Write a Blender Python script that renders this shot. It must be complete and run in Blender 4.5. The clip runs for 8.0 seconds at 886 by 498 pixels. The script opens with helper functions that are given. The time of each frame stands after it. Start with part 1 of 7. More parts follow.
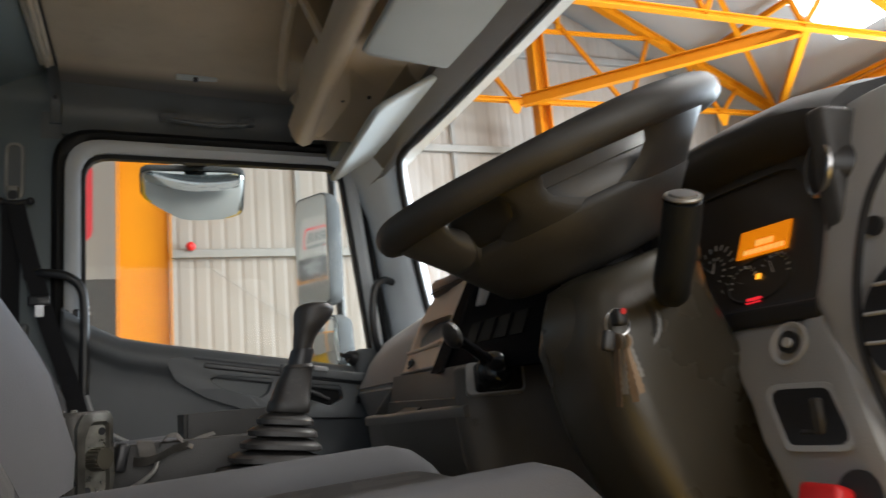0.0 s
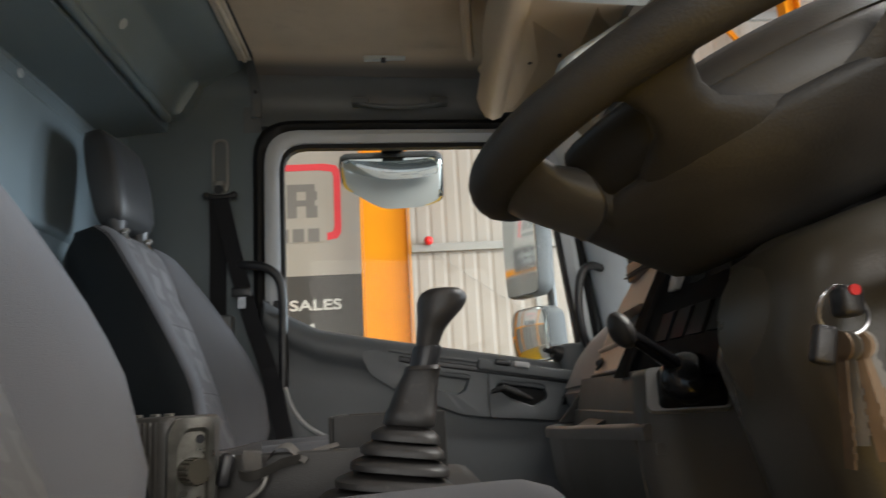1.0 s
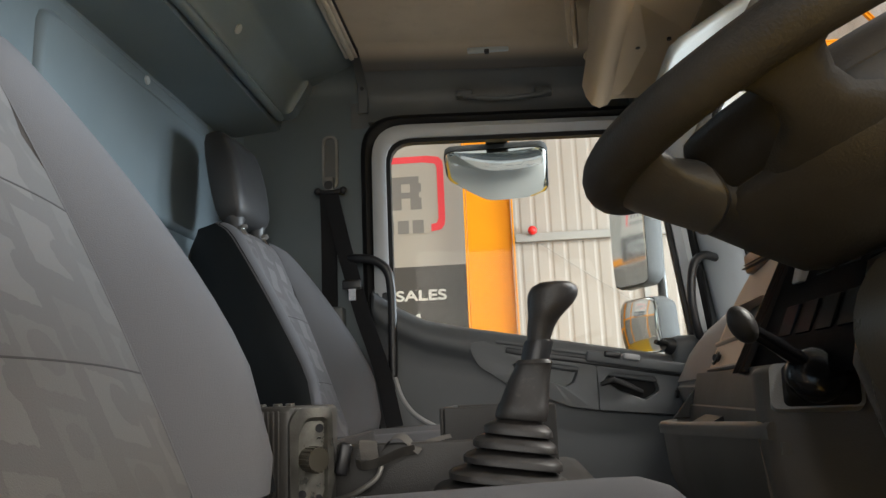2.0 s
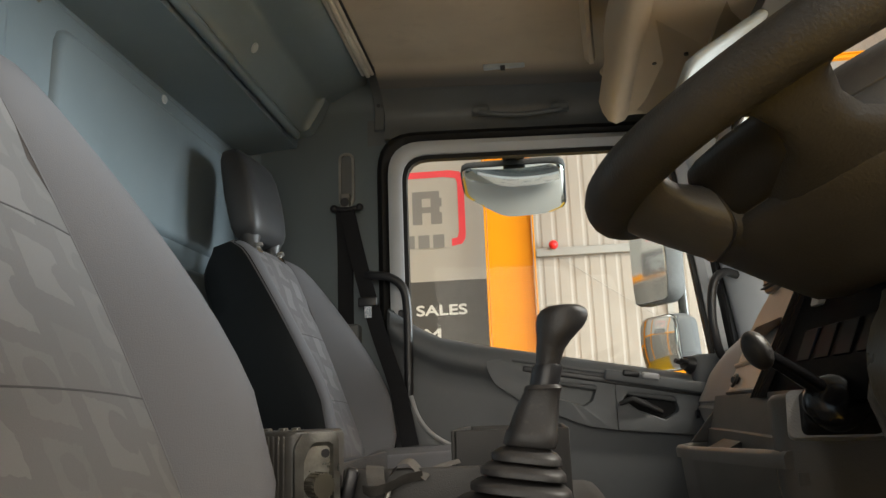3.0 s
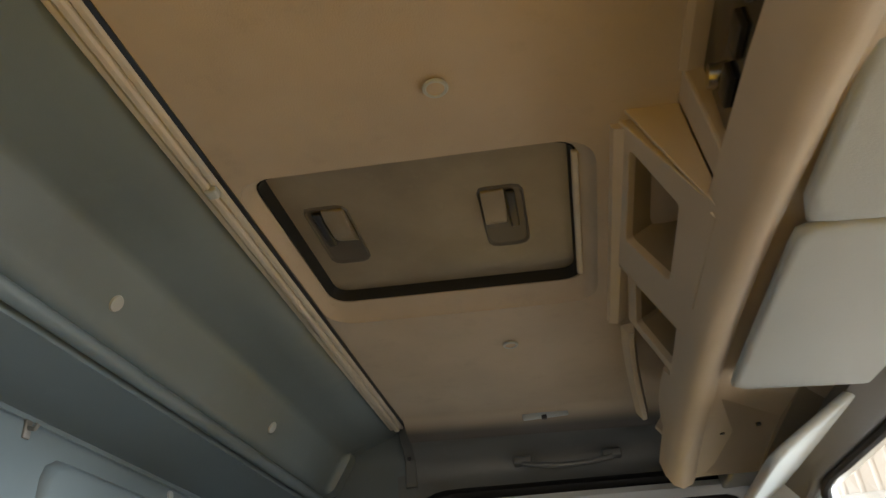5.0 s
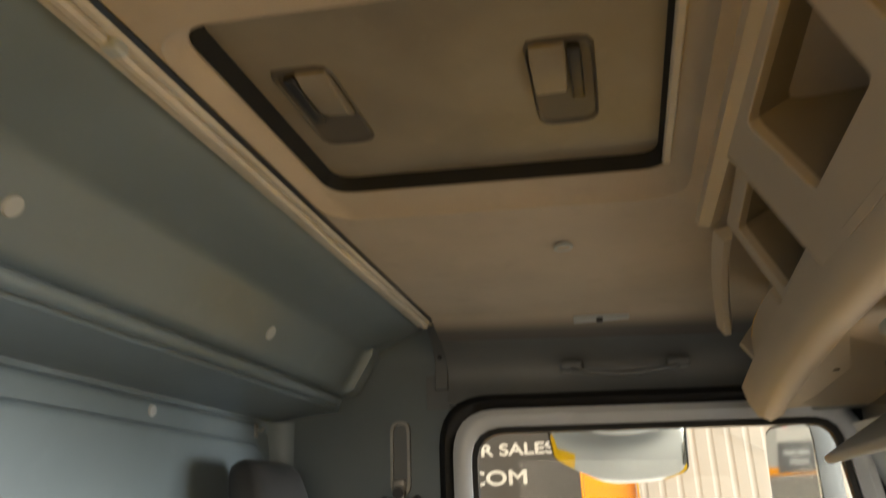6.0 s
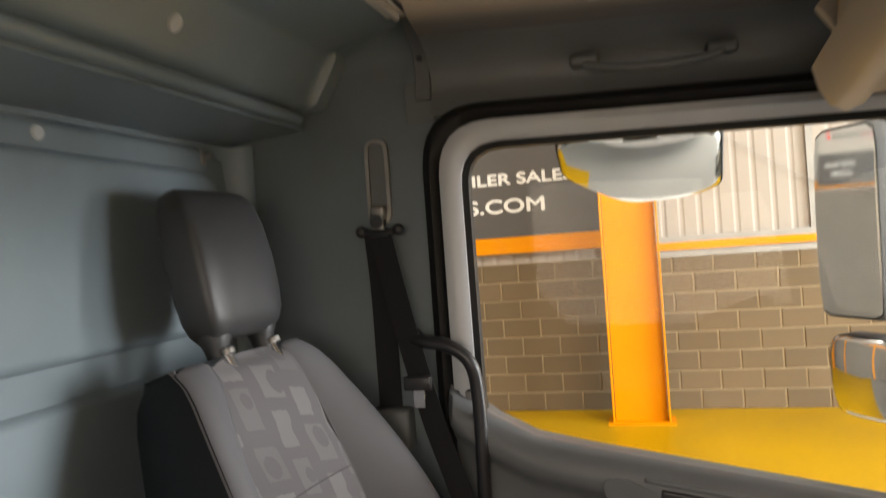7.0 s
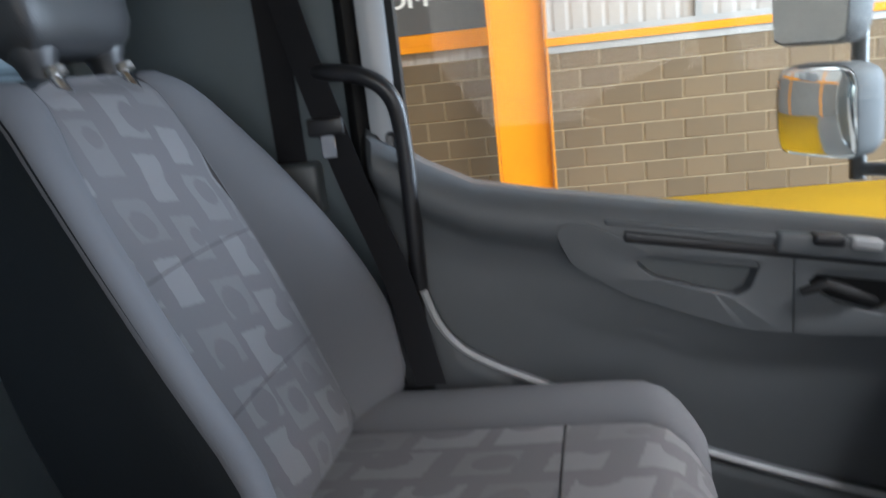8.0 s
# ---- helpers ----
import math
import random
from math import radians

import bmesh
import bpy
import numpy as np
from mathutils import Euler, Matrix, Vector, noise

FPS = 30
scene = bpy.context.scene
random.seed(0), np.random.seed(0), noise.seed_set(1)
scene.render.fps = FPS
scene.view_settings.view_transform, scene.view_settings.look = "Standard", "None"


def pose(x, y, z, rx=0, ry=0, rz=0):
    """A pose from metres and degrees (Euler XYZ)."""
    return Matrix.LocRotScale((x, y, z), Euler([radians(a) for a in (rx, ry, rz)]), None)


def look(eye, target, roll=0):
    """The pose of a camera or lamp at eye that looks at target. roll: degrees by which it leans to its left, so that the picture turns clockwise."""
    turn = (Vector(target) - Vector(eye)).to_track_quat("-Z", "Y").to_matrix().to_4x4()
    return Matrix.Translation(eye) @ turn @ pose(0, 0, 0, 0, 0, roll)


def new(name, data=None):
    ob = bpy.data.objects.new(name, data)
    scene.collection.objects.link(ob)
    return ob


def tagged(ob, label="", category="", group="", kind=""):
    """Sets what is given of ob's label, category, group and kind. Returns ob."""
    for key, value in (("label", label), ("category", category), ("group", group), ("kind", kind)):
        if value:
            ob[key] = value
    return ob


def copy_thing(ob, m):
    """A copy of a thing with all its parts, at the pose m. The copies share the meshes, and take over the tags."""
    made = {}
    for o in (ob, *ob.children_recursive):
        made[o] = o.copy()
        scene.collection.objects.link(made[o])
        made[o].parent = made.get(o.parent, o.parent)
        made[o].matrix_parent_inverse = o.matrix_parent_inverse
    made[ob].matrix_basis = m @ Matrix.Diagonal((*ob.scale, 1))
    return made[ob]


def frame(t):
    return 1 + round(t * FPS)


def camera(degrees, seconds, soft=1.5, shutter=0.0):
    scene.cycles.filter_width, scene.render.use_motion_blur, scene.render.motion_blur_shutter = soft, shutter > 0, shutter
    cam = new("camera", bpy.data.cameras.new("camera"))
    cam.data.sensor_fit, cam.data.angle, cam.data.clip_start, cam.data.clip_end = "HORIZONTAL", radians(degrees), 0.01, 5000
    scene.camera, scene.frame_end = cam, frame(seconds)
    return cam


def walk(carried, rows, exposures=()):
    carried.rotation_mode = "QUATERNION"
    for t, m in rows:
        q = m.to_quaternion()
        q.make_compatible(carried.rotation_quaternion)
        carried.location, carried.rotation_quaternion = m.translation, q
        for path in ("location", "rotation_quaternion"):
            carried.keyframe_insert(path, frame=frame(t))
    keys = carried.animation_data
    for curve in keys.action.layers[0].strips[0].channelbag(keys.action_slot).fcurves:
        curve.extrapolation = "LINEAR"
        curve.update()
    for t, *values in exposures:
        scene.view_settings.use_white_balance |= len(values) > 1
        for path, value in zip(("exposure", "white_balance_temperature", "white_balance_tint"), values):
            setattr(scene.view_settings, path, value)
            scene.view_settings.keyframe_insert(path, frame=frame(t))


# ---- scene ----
cam = camera(61.0, 8.0, soft=1.4, shutter=0.4)
PATH = [
    (0, (0.023, -1.3, 1.503), (0.753, 0.524, 1.876), -5.1),
    (0.5, (0.118, -1.182, 1.502), (0.536, 0.732, 1.905), -3.5),
    (1, (0.19, -1.096, 1.517), (0.296, 0.861, 1.915), -3.2),
    (1.5, (0.178, -1.103, 1.518), (0.102, 0.859, 1.898), -2.8),
    (3, (0.198, -1.087, 1.532), (-0.026, 0.855, 1.955), -2.1),
    (3.5, (0.17, -1.088, 1.541), (-0.054, 0.821, 2.093), -2.5),
    (4, (0.158, -1.068, 1.62), (-0.035, 0.703, 2.527), -3.4),
    (4.1, (0.166, -1.051, 1.657), (-0.028, 0.703, 2.599), -3.0),
    (4.5, (0.193, -1.038, 1.761), (0.027, 0.666, 2.794), -5.2),
    (4.7, (0.195, -1.038, 1.8), (0.008, 0.655, 2.849), -5.4),
    (5.8, (0.18, -0.785, 2.044), (-0.191, 1.016, 2.832), -2.7),
    (6, (0.18, -0.721, 2.08), (-0.231, 1.117, 2.753), -2.1),
    (6.5, (0.199, -0.555, 2.091), (-0.315, 1.352, 2.408), -2.3),
    (7, (0.172, -0.375, 2.081), (-0.354, 1.555, 2.073), -4.1),
    (7.4, (0.12, -0.191, 2.072), (-0.376, 1.732, 1.835), -5.2),
    (7.5, (0.111, -0.178, 2.041), (-0.362, 1.743, 1.748), -5.7),
    (7.6, (0.084, -0.16, 2.007), (-0.339, 1.765, 1.663), -5.6),
    (7.8, (0.051, -0.137, 1.979), (-0.293, 1.778, 1.516), -5.7),
    (8, (0.043, -0.139, 1.922), (-0.211, 1.779, 1.416), -6.3),
]
walk(cam, [(t, look(eye, target, roll)) for t, eye, target, roll in PATH],
     exposures=[(0.0, 0.1, 6000, 9), (0.5, 0.2, 6000, 9), (1.0, 0.2, 6100, 9), (1.5, 0.33, 6100, 9), (3.0, 0.35, 6600, 8), (4.0, 0.33, 6700, 9), (4.5, 0.36, 6500, 9), (6.0, 0.69, 7200, 10), (6.5, 0.7, 7700, 14), (7.0, 0.62, 7100, 15), (7.5, 0.40, 6000, 15), (8.0, 0.62, 5500, 10)])

# ---- daylight ----
world = bpy.data.worlds.new("sky")
scene.world = world
world.use_nodes = True
_sky = world.node_tree.nodes.new("ShaderNodeTexSky")
_sky.sky_type, _sky.sun_disc = "NISHITA", False
_sky.sun_elevation, _sky.sun_rotation = radians(40), radians(60)
world.node_tree.links.new(_sky.outputs["Color"], world.node_tree.nodes["Background"].inputs["Color"])
world.node_tree.nodes["Background"].inputs["Strength"].default_value = 0.1


def area(name, eye, target, sx, sy, power, colour):
    d = bpy.data.lights.new(name, "AREA")
    d.shape, d.size, d.size_y, d.energy, d.color = "RECTANGLE", sx, sy, power, colour
    ob = new(name, d)
    ob.matrix_world = look(eye, target)
    return ob


# daylight through the open vehicle door ahead
area("door_daylight", (10.8, 2.6, 2.9), (0, 0.8, 1.8), 6.5, 5.0, 2650, (0.88, 0.95, 1.0))
# fill lamps added under the closed roof, not set in the rooflight panels
for _x, _y, _z, _p in ((-2.2, 4.0, 7.5, 60), (6.0, -0.6, 7.3, 1900), (6.2, 4.0, 7.3, 60)):
    area("added_roof_fill", (_x, _y, _z), (_x * 0.6 + 0.8, _y, 0), 2.0, 6.5, _p, (1.0, 0.93, 0.84))
area("added_roof_fill", (0.6, -2.0, 7.5), (0.6, -2.4, 0), 6.5, 0.9, 90, (1.0, 0.93, 0.82))
# warm fill lamp added on the driver's side, before a doorway never in view
area("added_side_fill", (1.9, -6.8, 2.9), (0.4, 0, 1.9), 7.0, 4.0, 270, (1.0, 0.90, 0.77))
scene.view_settings.exposure = 0.0


# ---- small building helpers ----
def link(name, me, mat, parent=None, label="", smooth=True, bevel=0.0, angle=40):
    ob = new(name, me)
    me.materials.append(mat)
    if smooth:
        me.shade_smooth()
        me.set_sharp_from_angle(angle=radians(angle))
    if bevel > 0:
        mod = ob.modifiers.new("bevel", "BEVEL")
        mod.width, mod.segments, mod.limit_method, mod.angle_limit = bevel, 2, "ANGLE", radians(35)
        mod.harden_normals = False
    if parent is not None:
        ob.parent = parent
    if label:
        ob["label"] = label
    return ob


def part(name, bm, mat, parent=None, label="", smooth=True, bevel=0.0, angle=40):
    """One bmesh as one mesh object under a thing."""
    bmesh.ops.recalc_face_normals(bm, faces=bm.faces)
    me = bpy.data.meshes.new(name)
    bm.to_mesh(me)
    bm.free()
    return link(name, me, mat, parent, label, smooth, bevel, angle)


def thing(name, label, category, at=(0, 0, 0), group="", kind=""):
    ob = new(name)
    ob.empty_display_size = 0.05
    ob.location = at
    return tagged(ob, label, category, group, kind)


def box(bm, lo, hi, m=None):
    """An axis-aligned box between two corners, moved by m."""
    c = [(a + b) / 2 for a, b in zip(lo, hi)]
    s = [abs(b - a) for a, b in zip(lo, hi)]
    mat4 = Matrix.Translation(c) @ Matrix.Diagonal((*s, 1))
    bmesh.ops.create_cube(bm, size=1, matrix=(m or Matrix()) @ mat4)
    return bm


def rbox(bm, lo, hi, r, m=None, seg=3):
    """A box with rounded edges."""
    tmp = bmesh.new()
    box(tmp, lo, hi)
    bmesh.ops.bevel(tmp, geom=tmp.edges[:], offset=r, segments=seg, profile=0.5, affect="EDGES")
    return merge(bm, tmp, m)


def merge(bm, tmp, m=None):
    if m is not None:
        bmesh.ops.transform(tmp, matrix=m, verts=tmp.verts)
    me = bpy.data.meshes.new("tmp")
    tmp.to_mesh(me)
    tmp.free()
    bm.from_mesh(me)
    bpy.data.meshes.remove(me)
    return bm


def loft(bm, rings, closed=True, caps=True, loop=False):
    """Quads between rings with the same number of points."""
    vs = [[bm.verts.new(p) for p in r] for r in rings]
    n = len(vs[0])
    pairs = list(zip(vs, vs[1:])) + ([(vs[-1], vs[0])] if loop else [])
    for a, b in pairs:
        for i in range(n if closed else n - 1):
            j = (i + 1) % n
            bm.faces.new((a[i], a[j], b[j], b[i]))
    if caps and closed and not loop:
        bm.faces.new(vs[0][::-1])
        bm.faces.new(vs[-1])
    return bm


def smooth_line(pts, n=8):
    """A Catmull-Rom line through the points."""
    p = [Vector(q) for q in pts]
    p = [2 * p[0] - p[1]] + p + [2 * p[-1] - p[-2]]
    out = []
    for i in range(1, len(p) - 2):
        for k in range(n):
            t = k / n
            a, b, c, d = p[i - 1], p[i], p[i + 1], p[i + 2]
            out.append(0.5 * ((2 * b) + (c - a) * t + (2 * a - 5 * b + 4 * c - d) * t * t + (3 * b - a - 3 * c + d) * t ** 3))
    out.append(p[-2])
    return out


def tube(bm, pts, r, seg=10, close=False, flat=1.0, caps=True):
    """A round bar along a line; r may be a list; flat squashes it across."""
    pts = [Vector(q) for q in pts]
    n = len(pts)
    rs = r if isinstance(r, (list, tuple)) else [r] * n
    up, rings = None, []
    for i, q in enumerate(pts):
        a = pts[(i - 1) % n] if (close or i > 0) else q
        b = pts[(i + 1) % n] if (close or i < n - 1) else q
        d = (b - a).normalized()
        if up is None:
            up = d.orthogonal().normalized()
        up = (up - d * up.dot(d)).normalized()
        side = d.cross(up)
        rings.append([q + (up * math.cos(t) + side * math.sin(t) * flat) * rs[i] for t in [2 * math.pi * k / seg for k in range(seg)]])
    return loft(bm, rings, caps=caps, loop=close)


def disc(bm, c, axis, r, h, seg=24, r2=None):
    """A short cylinder or cone from c along axis."""
    q = Vector(axis).to_track_quat("Z", "Y").to_matrix().to_4x4()
    m = Matrix.Translation(Vector(c) + Vector(axis).normalized() * h / 2) @ q
    bmesh.ops.create_cone(bm, cap_ends=True, segments=seg, radius1=r, radius2=r if r2 is None else r2, depth=h, matrix=m)
    return bm


def ball(bm, c, r, scale=(1, 1, 1), u=20, v=12, m=None):
    bmesh.ops.create_uvsphere(bm, u_segments=u, v_segments=v, radius=r, matrix=(m or Matrix()) @ Matrix.Translation(c) @ Matrix.Diagonal((*scale, 1)))
    return bm


def rounded(corners, radii, n=8):
    """A 2D outline with rounded corners."""
    out, k = [], len(corners)
    for i in range(k):
        p, a, b = Vector(corners[i]), Vector(corners[i - 1]), Vector(corners[(i + 1) % k])
        r = radii[i] if isinstance(radii, (list, tuple)) else radii
        u, w = (a - p).normalized(), (b - p).normalized()
        half = math.acos(max(-1, min(1, u.dot(w)))) / 2
        cut = min(r / math.tan(half), 0.49 * (a - p).length, 0.49 * (b - p).length)
        p0, p1 = p + u * cut, p + w * cut
        for j in range(n + 1):
            t = j / n
            out.append((1 - t) ** 2 * p0 + 2 * t * (1 - t) * p + t * t * p1)
    return out


def by_angle(line, centre, n):
    """An outline seen from its centre, at n even angles."""
    pts, c, out = [Vector(p) for p in line], Vector(centre), []
    for i in range(n):
        t = 2 * math.pi * i / n
        d, best = Vector((math.cos(t), math.sin(t))), None
        for a, b in zip(pts, pts[1:] + pts[:1]):
            a, e = a - c, b - a
            den = d.x * e.y - d.y * e.x
            if abs(den) < 1e-12:
                continue
            s = (a.x * e.y - a.y * e.x) / den
            u = (a.x * d.y - a.y * d.x) / den
            if s > 0 and -1e-6 <= u <= 1 + 1e-6 and (best is None or s < best):
                best = s
        out.append(c + d * (best or 0))
    return out


def frame_ring(bm, outer, inner, centre, place, lo, hi, n=120):
    """A flat ring between two outlines; place(u, v, w) sets the point, w from lo to hi."""
    o, i = by_angle(outer, centre, n), by_angle(inner, centre, n)
    rings = [[place(p.x, p.y, lo) for p in o], [place(p.x, p.y, lo) for p in i], [place(p.x, p.y, hi) for p in i], [place(p.x, p.y, hi) for p in o]]
    return loft(bm, rings, loop=True)


def plate(bm, outline, place, lo, hi):
    """A plate with the given outline."""
    a = [bm.verts.new(place(p[0], p[1], lo)) for p in outline]
    b = [bm.verts.new(place(p[0], p[1], hi)) for p in outline]
    n = len(a)
    for k in range(n):
        bm.faces.new((a[k], a[(k + 1) % n], b[(k + 1) % n], b[k]))
    bm.faces.new(a[::-1])
    bm.faces.new(b)
    return bm


def XZ(u, v, w):
    return (u, w, v)


def XY(u, v, w):
    return (u, v, w)


def extrude_x(bm, profile, x0, x1):
    return loft(bm, [[(x0, y, z) for y, z in profile], [(x1, y, z) for y, z in profile]])


# ---- materials ----
def material(name, colour, rough=0.5, metal=0.0, vary=0.15, scale=6.0, grain=0.0, grain_scale=400.0, wear=0.0, wear_colour=None, coat=0.0, spec=0.5):
    """A surface with broad stains, fine grain and relief at real size."""
    m = bpy.data.materials.new(name)
    m.use_nodes = True
    nt = m.node_tree
    b = nt.nodes["Principled BSDF"]
    b.inputs["Roughness"].default_value, b.inputs["Metallic"].default_value = rough, metal
    b.inputs["Coat Weight"].default_value = coat
    b.inputs["Specular IOR Level"].default_value = spec
    co = nt.nodes.new("ShaderNodeTexCoord")
    big = nt.nodes.new("ShaderNodeTexNoise")
    big.inputs["Scale"].default_value, big.inputs["Detail"].default_value = scale, 6
    nt.links.new(co.outputs["Object"], big.inputs["Vector"])
    ramp = nt.nodes.new("ShaderNodeMapRange")
    ramp.inputs["From Min"].default_value, ramp.inputs["From Max"].default_value = 0.3, 0.7
    ramp.inputs["To Min"].default_value, ramp.inputs["To Max"].default_value = 1 - vary, 1 + vary
    nt.links.new(big.outputs["Fac"], ramp.inputs["Value"])
    mul = nt.nodes.new("ShaderNodeMix")
    mul.data_type, mul.blend_type = "RGBA", "MULTIPLY"
    mul.inputs["Factor"].default_value = 1
    mul.inputs["A"].default_value = (*colour, 1)
    nt.links.new(ramp.outputs["Result"], mul.inputs["B"])
    out = mul.outputs["Result"]
    if wear > 0:
        sp = nt.nodes.new("ShaderNodeTexNoise")
        sp.inputs["Scale"].default_value, sp.inputs["Detail"].default_value, sp.inputs["Roughness"].default_value = scale * 5, 8, 0.7
        nt.links.new(co.outputs["Object"], sp.inputs["Vector"])
        r2 = nt.nodes.new("ShaderNodeMapRange")
        r2.inputs["From Min"].default_value, r2.inputs["From Max"].default_value = 0.55, 0.75
        r2.inputs["To Max"].default_value = wear
        nt.links.new(sp.outputs["Fac"], r2.inputs["Value"])
        mx = nt.nodes.new("ShaderNodeMix")
        mx.data_type = "RGBA"
        nt.links.new(r2.outputs["Result"], mx.inputs["Factor"])
        nt.links.new(out, mx.inputs["A"])
        mx.inputs["B"].default_value = (*(wear_colour or [min(1, c * 1.6 + 0.03) for c in colour]), 1)
        out = mx.outputs["Result"]
    nt.links.new(out, b.inputs["Base Color"])
    rr = nt.nodes.new("ShaderNodeMapRange")
    rr.inputs["From Min"].default_value, rr.inputs["From Max"].default_value = 0.3, 0.7
    rr.inputs["To Min"].default_value, rr.inputs["To Max"].default_value = max(0.02, rough - 0.08), min(1, rough + 0.08)
    nt.links.new(big.outputs["Fac"], rr.inputs["Value"])
    nt.links.new(rr.outputs["Result"], b.inputs["Roughness"])
    if grain > 0:
        fine = nt.nodes.new("ShaderNodeTexNoise")
        fine.inputs["Scale"].default_value, fine.inputs["Detail"].default_value = grain_scale, 3
        nt.links.new(co.outputs["Object"], fine.inputs["Vector"])
        bump = nt.nodes.new("ShaderNodeBump")
        bump.inputs["Strength"].default_value, bump.inputs["Distance"].default_value = grain, 0.001
        nt.links.new(fine.outputs["Fac"], bump.inputs["Height"])
        nt.links.new(bump.outputs["Normal"], b.inputs["Normal"])
    return m


def glass(name, colour=(1, 1, 1)):
    m = bpy.data.materials.new(name)
    m.use_nodes = True
    nt = m.node_tree
    nt.nodes.clear()
    o = nt.nodes.new("ShaderNodeOutputMaterial")
    t = nt.nodes.new("ShaderNodeBsdfTransparent")
    t.inputs["Color"].default_value = (*colour, 1)
    g = nt.nodes.new("ShaderNodeBsdfGlossy")
    g.inputs["Roughness"].default_value = 0.02
    lw = nt.nodes.new("ShaderNodeLayerWeight")
    pw = nt.nodes.new("ShaderNodeMath")
    pw.operation = "POWER"
    pw.inputs[1].default_value = 4.0
    nt.links.new(lw.outputs["Facing"], pw.inputs[0])
    f = nt.nodes.new("ShaderNodeMapRange")
    f.inputs["To Min"].default_value, f.inputs["To Max"].default_value = 0.008, 0.5
    nt.links.new(pw.outputs["Value"], f.inputs["Value"])
    s = nt.nodes.new("ShaderNodeMixShader")
    nt.links.new(f.outputs["Result"], s.inputs["Fac"])
    nt.links.new(t.outputs["BSDF"], s.inputs[1])
    nt.links.new(g.outputs["BSDF"], s.inputs[2])
    nt.links.new(s.outputs["Shader"], o.inputs["Surface"])
    return m


def matt(name, colour, gloss=0.02, rough=0.25):
    """A dead black plastic: plain diffuse with a trace of gloss."""
    m = bpy.data.materials.new(name)
    m.use_nodes = True
    nt = m.node_tree
    nt.nodes.remove(nt.nodes["Principled BSDF"])
    d = nt.nodes.new("ShaderNodeBsdfDiffuse")
    d.inputs["Color"].default_value = (*colour, 1)
    g = nt.nodes.new("ShaderNodeBsdfGlossy")
    g.inputs["Roughness"].default_value = rough
    mix = nt.nodes.new("ShaderNodeMixShader")
    mix.inputs["Fac"].default_value = gloss
    nt.links.new(d.outputs["BSDF"], mix.inputs[1])
    nt.links.new(g.outputs["BSDF"], mix.inputs[2])
    nt.links.new(mix.outputs["Shader"], nt.nodes["Material Output"].inputs["Surface"])
    return m


def glowing(name, colour, strength):
    m = bpy.data.materials.new(name)
    m.use_nodes = True
    b = m.node_tree.nodes["Principled BSDF"]
    b.inputs["Base Color"].default_value = (*colour, 1)
    b.inputs["Emission Color"].default_value = (*colour, 1)
    b.inputs["Emission Strength"].default_value = strength
    return m


